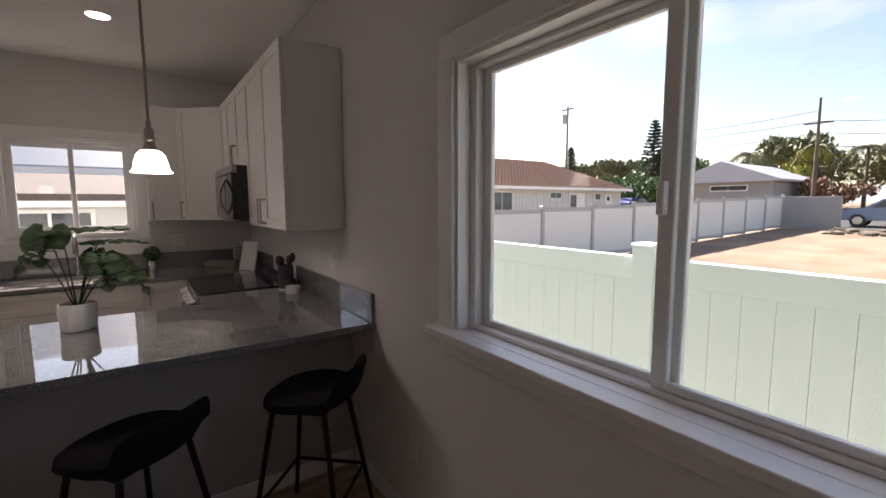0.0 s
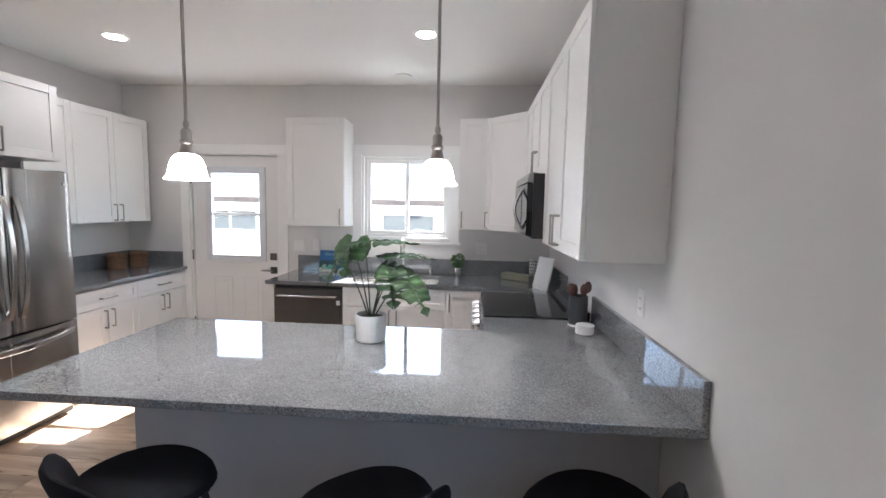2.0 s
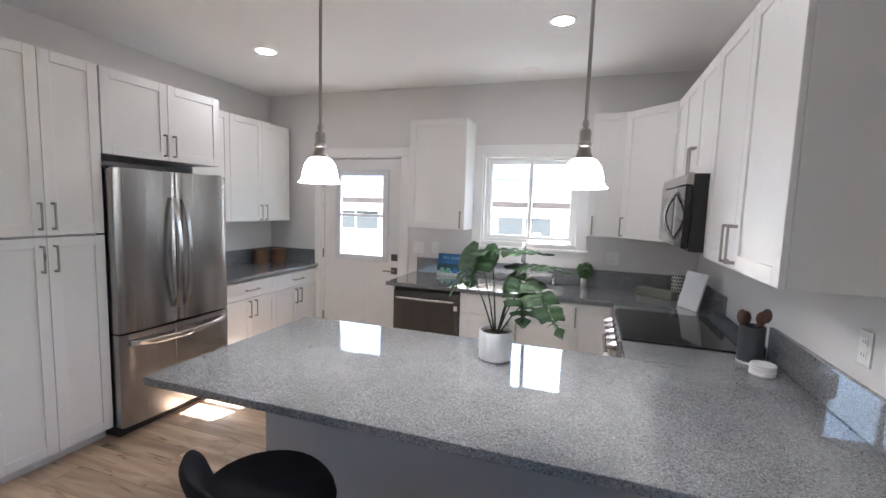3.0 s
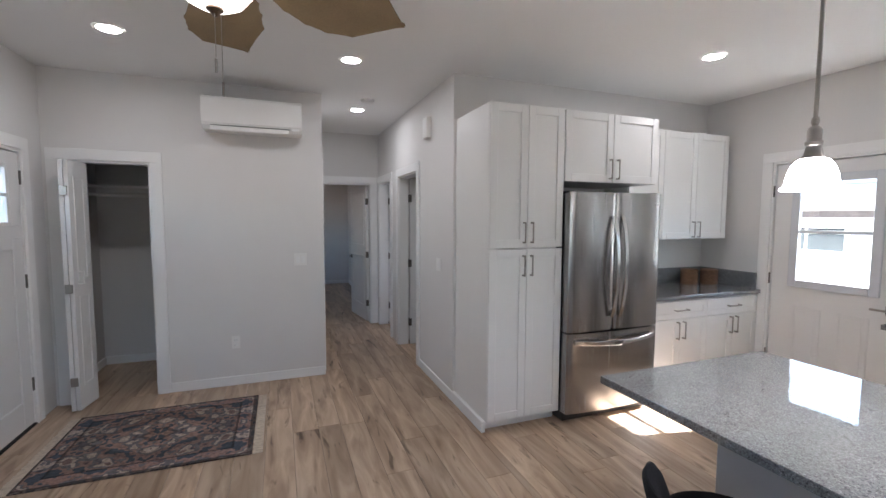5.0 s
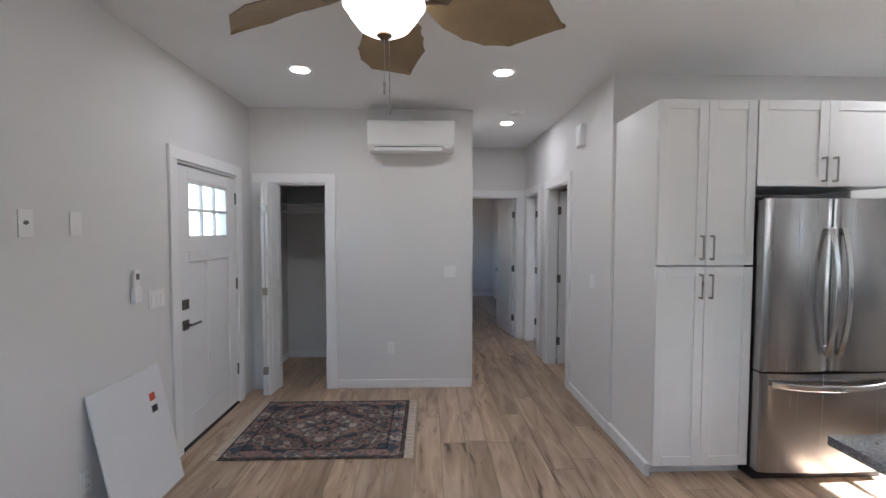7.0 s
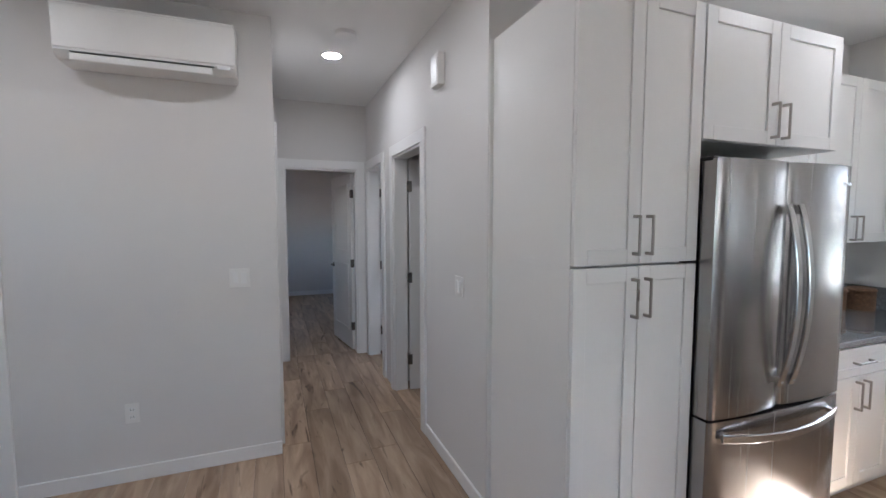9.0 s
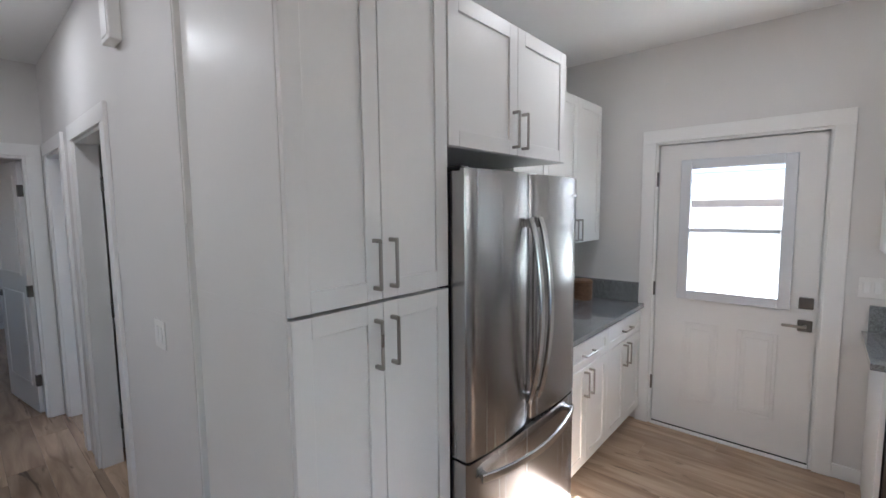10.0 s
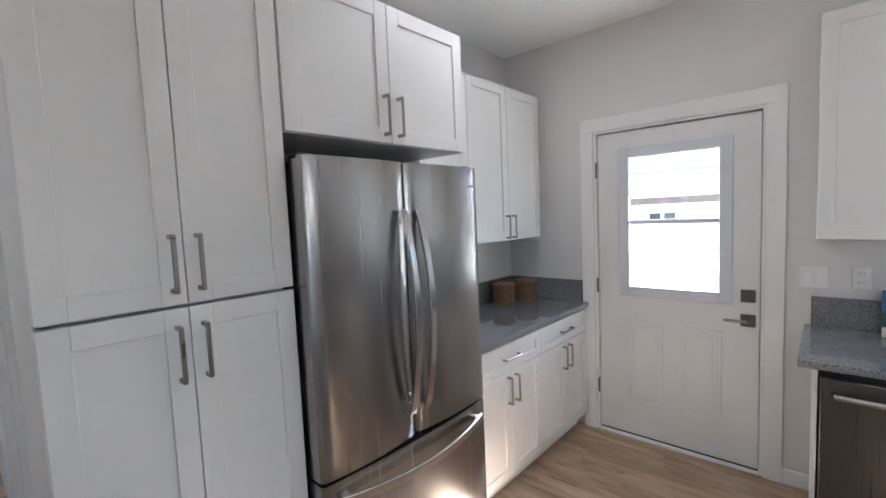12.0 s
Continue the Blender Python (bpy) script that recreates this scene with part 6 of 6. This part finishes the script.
def house_window(h, axis, at, lo, hi, z0, z1, out_):
    def b(a0, a1, c0, c1, d0, d1):
        if axis == "x":
            return box(B(), (a0, at + out_ * d0, c0), (a1, at + out_ * d1, c1))
        return box(B(), (at + out_ * d0, a0, c0), (at + out_ * d1, a1, c1))
    w = part("window", b(lo - 0.08, hi + 0.08, z0 - 0.08, z1 + 0.08, 0.001, 0.05), TRIM, h)
    mid = (lo + hi) / 2
    part("pane", b(lo, mid - 0.03, z0, z1, 0.051, 0.056), WINDARK, w)
    part("pane", b(mid + 0.03, hi, z0, z1, 0.051, 0.056), WINDARK, w)


# tiled house beyond the lot
hx0, hx1, hy0 = 14.0, 39.0, 25.0
hs, hroof = gable("tile_roof_house", hx0, hx1, hy0, 35.5, -0.4, 2.75, 5.5, "x", SIDING, TILE, 0.7, "white board house with brown clay tile roof", hip=5.5)
part("fascia", box(B(), (hx0 - 0.75, hy0 - 0.76, 2.56), (hx1 + 0.75, hy0 - 0.715, 2.80)), TRIM, hs)
for i in range(62):
    x = hx0 + 0.2 + i * 0.4
    part("batten", box(B(), (x, hy0 - 0.03, -0.3), (x + 0.05, hy0 - 0.001, 2.58)), SIDING, hs)
for lo, hi, z0, z1 in ((22.5, 24.6, 1.0, 2.3), (29.0, 30.3, 1.9, 2.35), (35.0, 35.7, 1.8, 2.3), (17, 19, 1.0, 2.3)):
    house_window(hs, "x", hy0 - 0.03, lo, hi, z0, z1, -1)
dr = part("door", box(B(), (31.3, hy0 - 0.09, -0.3), (33.4, hy0 - 0.031, 2.35)), TRIM, hs)
part("screen", box(B(), (31.5, hy0 - 0.1, -0.2), (32.3, hy0 - 0.091, 2.2)), WINDARK, dr)
dr = part("door", box(B(), (36.4, hy0 - 0.09, -0.3), (37.4, hy0 - 0.031, 2.3)), TRIM, hs)
part("pane", box(B(), (36.7, hy0 - 0.1, 1.7), (37.1, hy0 - 0.091, 2.05)), WINDARK, dr)
part("roof_vent", tube(B(), [(28, 27.6, 4.2), (28, 27.6, 4.7)], 0.08, 8), GREYWALL, hroof)
# tile courses as raised rows on the visible slope
bm = B()
for k in range(16):
    u = (k + 0.5) / 16
    y, z = hy0 - 0.7 + u * (35.5 + 0.7 - hy0 + 0.7) / 2, 2.75 + u * 2.75
    xa, xb = hx0 - 0.7 + u * 5.5, hx1 + 0.7 - u * 5.5
    n = int((xb - xa) / 0.35)
    for i in range(n):
        x = xa + i * 0.35
        d = random.uniform(0, 0.04)
        box(bm, (x + 0.03, y - 0.19, z - 0.03 - 0.08), (x + 0.30, y + 0.16, z + 0.05 + d))
tagged(part("roof_tile", bm, TILE, hroof), kind="stuff")
# grey gabled house and others by the street
h2, r2 = gable("grey_gable_house", 46, 58, 15.0, 23.0, 0.4, 3.5, 5.3, "x", GREYWALL, METALROOF, 0.7, "grey gabled house with pale metal roof")
house_window(h2, "y", 46.0, 17.0, 20.0, 2.6, 3.0, -1)
# kitchen-side neighbours
n1, nr1 = gable("white_neighbour_house", -14.0, 5.5, 12.2, 15.0, -0.5, 1.72, 2.2, "x", SIDING, SHINGLE, 0.35, "white low neighbour house with brown shingle roof")
part("fascia", box(B(), (-14.4, 11.83, 1.46), (5.9, 11.848, 1.58)), TRIM, n1)
for lo, hi, z0, z1 in ((-1.2, 0.1, 0.75, 1.33), (0.9, 2.2, 0.75, 1.33), (-3.4, -2.9, 1.18, 1.4), (-6, -4.6, 0.7, 1.35)):
    house_window(n1, "x", 12.2, lo, hi, z0, z1, -1)
n2, nr2 = gable("metal_roof_house", -12.0, 9.5, 16.5, 24.0, -0.5, 2.55, 5.6, "x", SIDING, METALROOF, 0.5, "white house with pale metal roof behind")
part("fascia", box(B(), (-12.6, 15.95, 2.12), (10.1, 15.99, 2.5)), TRIM, n2)


def utility_pole(x, y, top, arms, box_=False):
    p = thing("utility_pole", (x, y, gz(x)), "weathered wooden utility pole with wires", "utility pole", "utility poles")
    part("shaft", tube(B(), [(x, y, gz(x) - 0.2), (x, y, top)], [0.14, 0.09], 10), POLE, p, smooth=True)
    for z in arms:
        part("crossarm", box(B(), (x - 0.06, y - 0.9, z), (x + 0.06, y + 0.9, z + 0.12)), POLE, p)
    if box_:
        part("transformer", tube(B(), [(x - 0.35, y + 0.1, top - 2.2), (x - 0.35, y + 0.1, top - 1.2)], 0.3, 14), GREYWALL, p, smooth=True)


utility_pole(43.2, 35, 13.0, (12.4,), True)
utility_pole(45, 12, 9.6, (7.6,), False)
utility_pole(62, -8, 9.5, (8.6,), False)
WIRE = mat("black_wire", (0.03, 0.03, 0.035), 0.6)
for a, b, sag in (((43.2, 35, 8.2), (45, 12, 7.8), 0.5), ((43.2, 35, 7.6), (45, 12, 6.9), 0.7), ((43.2, 35, 8.9), (45, 12, 8.6), 0.6), ((45, 12, 7.8), (62, -8, 8.7), 0.5), ((45, 12, 6.9), (62, -8, 7.6), 0.6), ((45, 12, 5.9), (62, -8, 6.4), 0.6), ((43.2, 35, 8.2), (20, 60, 7.5), 0.9), ((43.2, 35, 7.6), (20, 60, 7.0), 0.9)):
    w = thing("overhead_wire", a, "thin black overhead wire between poles", "wire", "overhead wires")
    a, b = Vector(a), Vector(b)
    part("wire", tube(B(), [a.lerp(b, i / 10) - Vector((0, 0, sag * 4 * (i / 10) * (1 - i / 10))) for i in range(11)], 0.022, 5), WIRE, w)


def leaves(bm, rng, c, rx, rz, n, size):
    """Many small leaf clumps spread unevenly in a lobed volume."""
    for _ in range(n):
        d = Vector((rng.gauss(0, 1), rng.gauss(0, 1), rng.gauss(0, 1))).normalized() * rng.uniform(0.45, 1.05)
        p = Vector(c) + Vector((d.x * rx, d.y * rx, d.z * rz))
        q = Matrix.Translation(p) @ Euler((rng.uniform(0, 3), rng.uniform(0, 3), rng.uniform(0, 6.3))).to_matrix().to_4x4()
        s = size * rng.uniform(0.5, 1.3)
        v = [bm.verts.new(q @ Vector(k)) for k in ((-s, 0, 0), (0, -0.5 * s, 0.2 * s), (s, 0, 0), (0, 0.5 * s, -0.2 * s))]
        bm.faces.new(v)


def tree(name, x, y, h, spread, material, label, seed, lobes=7, n=260, size=0.3, trunk=0.4, flat=0.6):
    rng = random.Random(seed)
    g = gz(x)
    t = thing(name, (x, y, g), label, "tree")
    bm = B()
    fork = Vector((x, y, g + h * trunk))
    tube(bm, [(x, y, g - 0.2), (x + 0.1, y, g + h * trunk * 0.5), fork], [0.05 * h * 0.5, 0.04 * h * 0.5, 0.03 * h * 0.5], 8)
    cs = []
    for i in range(lobes):
        a = 2 * math.pi * i / lobes + rng.uniform(-0.4, 0.4)
        r = spread * rng.uniform(0.25, 0.7)
        c = Vector((x + r * math.cos(a), y + r * math.sin(a), g + h * rng.uniform(trunk + 0.12, 0.88)))
        cs.append(c)
        tube(bm, [fork, fork.lerp(c, 0.5) + Vector((0, 0, 0.1 * h * 0.3)), c], [0.02 * h * 0.5, 0.012 * h * 0.5, 0.004 * h], 6)
    part("trunk", bm, BARK, t, smooth=True)
    bm = B()
    for c in cs:
        leaves(bm, rng, c, spread * rng.uniform(0.3, 0.5), spread * flat * rng.uniform(0.3, 0.5), n, size)
    tagged(part("crown", bm, material, t), kind="stuff")


def pine(x, y, h, seed):
    rng = random.Random(seed)
    g = gz(x)
    t = thing("norfolk_pine", (x, y, g), "tall dark Norfolk pine with tiered branches", "tree")
    part("trunk", tube(B(), [(x, y, g - 0.2), (x, y, g + h)], [0.28, 0.03], 8), BARK, t, smooth=True)
    bm = B()
    z = 0.18
    while z < 0.98:
        r = 0.26 * h * (1 - z) ** 0.8
        for k in range(7):
            a = 2 * math.pi * k / 7 + rng.uniform(-0.3, 0.3)
            for i in range(14):
                u = (i + 1) / 14
                p = Vector((x + r * u * math.cos(a), y + r * u * math.sin(a), g + h * z + 0.12 * r * u * u + rng.uniform(-0.06, 0.06)))
                q = Matrix.Translation(p) @ Euler((rng.uniform(-0.6, 0.6), rng.uniform(-0.6, 0.6), a)).to_matrix().to_4x4()
                s = 0.32
                bm.faces.new([bm.verts.new(q @ Vector(c)) for c in ((-s, 0, 0), (0, -0.22, 0.05), (s, 0, 0.05), (0, 0.22, 0.0))])
        z += 0.045 * (1.2 - 0.5 * z)
    tagged(part("crown", bm, LEAFD, t), kind="stuff")


def palm(x, y, h, seed):
    rng = random.Random(seed)
    g = gz(x)
    t = thing("palm_tree", (x, y, g), "palm tree with drooping fronds", "tree", "palms")
    part("trunk", tube(B(), [(x, y, g - 0.2), (x + 0.2, y, g + h * 0.5), (x + 0.1, y, g + h)], [0.2, 0.15, 0.12], 8), BARK, t, smooth=True)
    bm = B()
    for k in range(15):
        a, e = 2 * math.pi * k / 15 + rng.uniform(-0.2, 0.2), rng.uniform(0.1, 0.9)
        for i in range(12):
            u = (i + 1) / 12
            p = Vector((x + 2.2 * u * math.cos(a), y + 2.2 * u * math.sin(a), g + h + 1.4 * e * u - 2.0 * u * u))
            for s in (-1, 1):
                d = Vector((-math.sin(a) * s, math.cos(a) * s, -0.7)) * 0.5
                f = Vector((math.cos(a), math.sin(a), 0)) * 0.09
                bm.faces.new([bm.verts.new(c) for c in (p - f, p + f, p + d)])
    tagged(part("crown", bm, LEAFO, t), kind="stuff")


pine(60, 33.7, 12.2, 1)
pine(64, 35.0, 8.2, 2)
pine(62, 49.5, 10.2, 3)
tree("monkeypod_tree", 75, 52, 9.0, 8.5, LEAFO, "wide olive green spreading tree in the distance", 4, 9, 300, 0.5, 0.45, 0.35)
tree("leafy_tree", 72, 38, 8.0, 6.0, LEAFG, "round green leafy tree in the distance", 5, 8, 260, 0.45)
tree("leafy_tree", 66, 20, 9.0, 5.0, LEAFO, "green leafy tree behind the street", 6, 8, 260, 0.4)
tree("yellow_tree", 60, 17.5, 6.5, 3.5, LEAFY, "yellow-green leafy tree behind the street", 7, 7, 240, 0.3)
tree("red_bush", 52, 12.6, 3.6, 3.2, LEAFR, "reddish leafy bush beside the street", 8, 7, 260, 0.22, 0.2)
tree("leafy_tree", 64, 6, 6.5, 5.0, LEAFO, "green leafy tree behind the street", 9, 8, 260, 0.35)
tree("leafy_tree", 70, -2, 6.0, 5.0, LEAFG, "green leafy tree behind the street", 10, 8, 260, 0.35)
tree("yellow_tree", 66, 0.5, 5.5, 3.0, LEAFY, "yellow-green leafy tree behind the street", 11, 7, 200, 0.3)
tree("leafy_tree", -4.5, -16, 6.5, 3.5, LEAFO, "leafy tree outside the front door", 12, 8, 260, 0.2)
tree("leafy_tree", 82, 12, 7.5, 7.0, LEAFO, "green leafy tree behind the street", 13, 9, 260, 0.45)
tree("leafy_tree", 86, 3, 7.0, 7.0, LEAFG, "green leafy tree behind the street", 14, 9, 260, 0.45)
tree("leafy_tree", 90, 24, 8.5, 8.0, LEAFO, "green leafy tree behind the street", 15, 9, 260, 0.5)
palm(60, 15.8, 6.6, 1)
palm(58, 21.5, 6.2, 2)
palm(63, 12.5, 6.4, 3)
palm(66, 8.0, 5.8, 4)
hd = thing("hedge", (46, 29, gz(46)), "dense bright green leafy hedge", "hedge")
bm = B()
rng = random.Random(21)
for i in range(20):
    leaves(bm, rng, (42 + i * 0.75, 31 - i * 0.35, gz(44) + rng.uniform(1.2, 3.3)), 1.5, 1.4, 330, 0.22)
tagged(part("foliage", bm, LEAFG, hd), kind="stuff")
bm = B()
for i in range(20):
    x, y = 42 + i * 0.75, 31 - i * 0.35
    tube(bm, [(x, y, gz(44) - 0.1), (x, y, gz(44) + 2)], 0.06, 6)
part("stems", bm, BARK, hd)
# distant ridge, the haze before it put into its pale colour
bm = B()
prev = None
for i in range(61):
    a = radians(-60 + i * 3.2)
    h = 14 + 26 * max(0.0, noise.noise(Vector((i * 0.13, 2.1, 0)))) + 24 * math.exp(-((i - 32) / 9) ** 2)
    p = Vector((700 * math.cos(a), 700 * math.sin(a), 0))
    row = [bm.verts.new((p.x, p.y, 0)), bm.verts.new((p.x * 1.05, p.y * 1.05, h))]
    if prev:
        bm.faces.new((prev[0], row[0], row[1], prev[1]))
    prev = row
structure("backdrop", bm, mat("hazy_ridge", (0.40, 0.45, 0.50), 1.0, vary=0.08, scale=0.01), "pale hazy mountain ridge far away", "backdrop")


def car(m, color, label):
    c = placed("parked_car", m, label, "car", "parked cars")
    paint = mat("car_paint", color, 0.25, 0.3, vary=0.03)
    prof = [(-2.3, 0.35), (2.25, 0.35), (2.3, 0.62), (2.2, 0.86), (1.15, 1.0), (0.45, 1.52), (-1.7, 1.58), (-2.15, 1.15), (-2.3, 0.95)]
    bm = prism(B(), prof, "y", -0.88, 0.88)
    bmesh.ops.bevel(bm, geom=list(bm.edges), offset=0.06, segments=2, affect="EDGES")
    part("body", bm, paint, c, smooth=True)
    for s in (-1, 1):
        for pts in ([(0.95, 1.03), (0.42, 1.44), (-0.35, 1.47), (-0.35, 1.03)], [(-0.45, 1.03), (-0.45, 1.47), (-1.6, 1.47), (-1.95, 1.1)]):
            part("window", prism(B(), pts, "y", s * 0.881, s * 0.888), WINDARK, c)
        for x in (-1.45, 1.42):
            w = part("wheel", tube(B(), [(x, s * 0.70, 0.34), (x, s * 0.90, 0.34)], 0.34, 24), BLACK, c, smooth=True)
            part("rim", tube(B(), [(x, s * 0.89, 0.34), (x, s * 0.91, 0.34)], 0.21, 16), CHROME, w)
        part("headlight", box(B(), (2.18, s * 0.55 - 0.15, 0.7), (2.29, s * 0.55 + 0.15, 0.82), 0.02), GLAZE_FRAME, c)
    part("windscreen", prism(B(), [(1.12, 1.03), (0.50, 1.485), (0.52, 1.50), (1.15, 1.04)], "y", -0.75, 0.75), WINDARK, c)


car(pose(33.6, 5.4, gz(33.6) + 0.012, 0, 0, 93), (0.18, 0.24, 0.36), "blue-grey SUV parked on the street")
car(pose(43, 26.0, gz(43), 0, 0, 0), (0.03, 0.05, 0.20), "dark blue car parked by the hedge")

# ---- plank floor ----
random.seed(7)


def plank_floor(x0, x1, y0, y1, parent):
    w, ln = 0.18, 1.22
    shared = {}
    y = y0
    while y < y1 - 0.005:
        wy = min(w, y1 - y)
        x = x0 - random.random() * ln
        while x < x1:
            a, b = max(x, x0), min(x + ln, x1)
            if b - a > 0.01:
                lo, hi = (-(b - a) / 2 + 0.0009, -wy / 2 + 0.0009, -0.008), ((b - a) / 2 - 0.0009, wy / 2 - 0.0009, 0.0)
                key = (round(b - a, 3), round(wy, 3))
                if key not in shared:
                    me = bpy.data.meshes.new("plank")
                    bm = box(B(), lo, hi)
                    bmesh.ops.bevel(bm, geom=[e for e in bm.edges if all(v.co.z > -0.001 for v in e.verts)], offset=0.0012, segments=1, affect="EDGES")
                    bmesh.ops.recalc_face_normals(bm, faces=bm.faces)
                    bm.to_mesh(me)
                    bm.free()
                    me.materials.append(PLANK)
                    shared[key] = me
                ob = new("plank", shared[key])
                ob.parent = parent
                ob.location = ((a + b) / 2, y + wy / 2, 0)
            x += ln
        y += w


floor = tagged(new("floor"), "light brown oak-look vinyl plank floor", "floor", "", "structure")
plank_floor(WEST, EAST, SOUTH, HALL_S, floor)
plank_floor(HALL_W - 0.11, EAST, HALL_S, HALL_N, floor)
plank_floor(KITCHEN_W, EAST, HALL_N, NORTH, floor)
plank_floor(-4.52, WEST, SOUTH, HALL_S - 0.11, floor)
plank_floor(-9.4, HALL_W - 0.11, 0.5, 2.66, floor)
plank_floor(-7.0, KITCHEN_W - 0.12, HALL_N + 0.1505, 4.6, floor)
plank_floor(-5.24, -3.43, HALL_N, HALL_N + 0.15, floor)
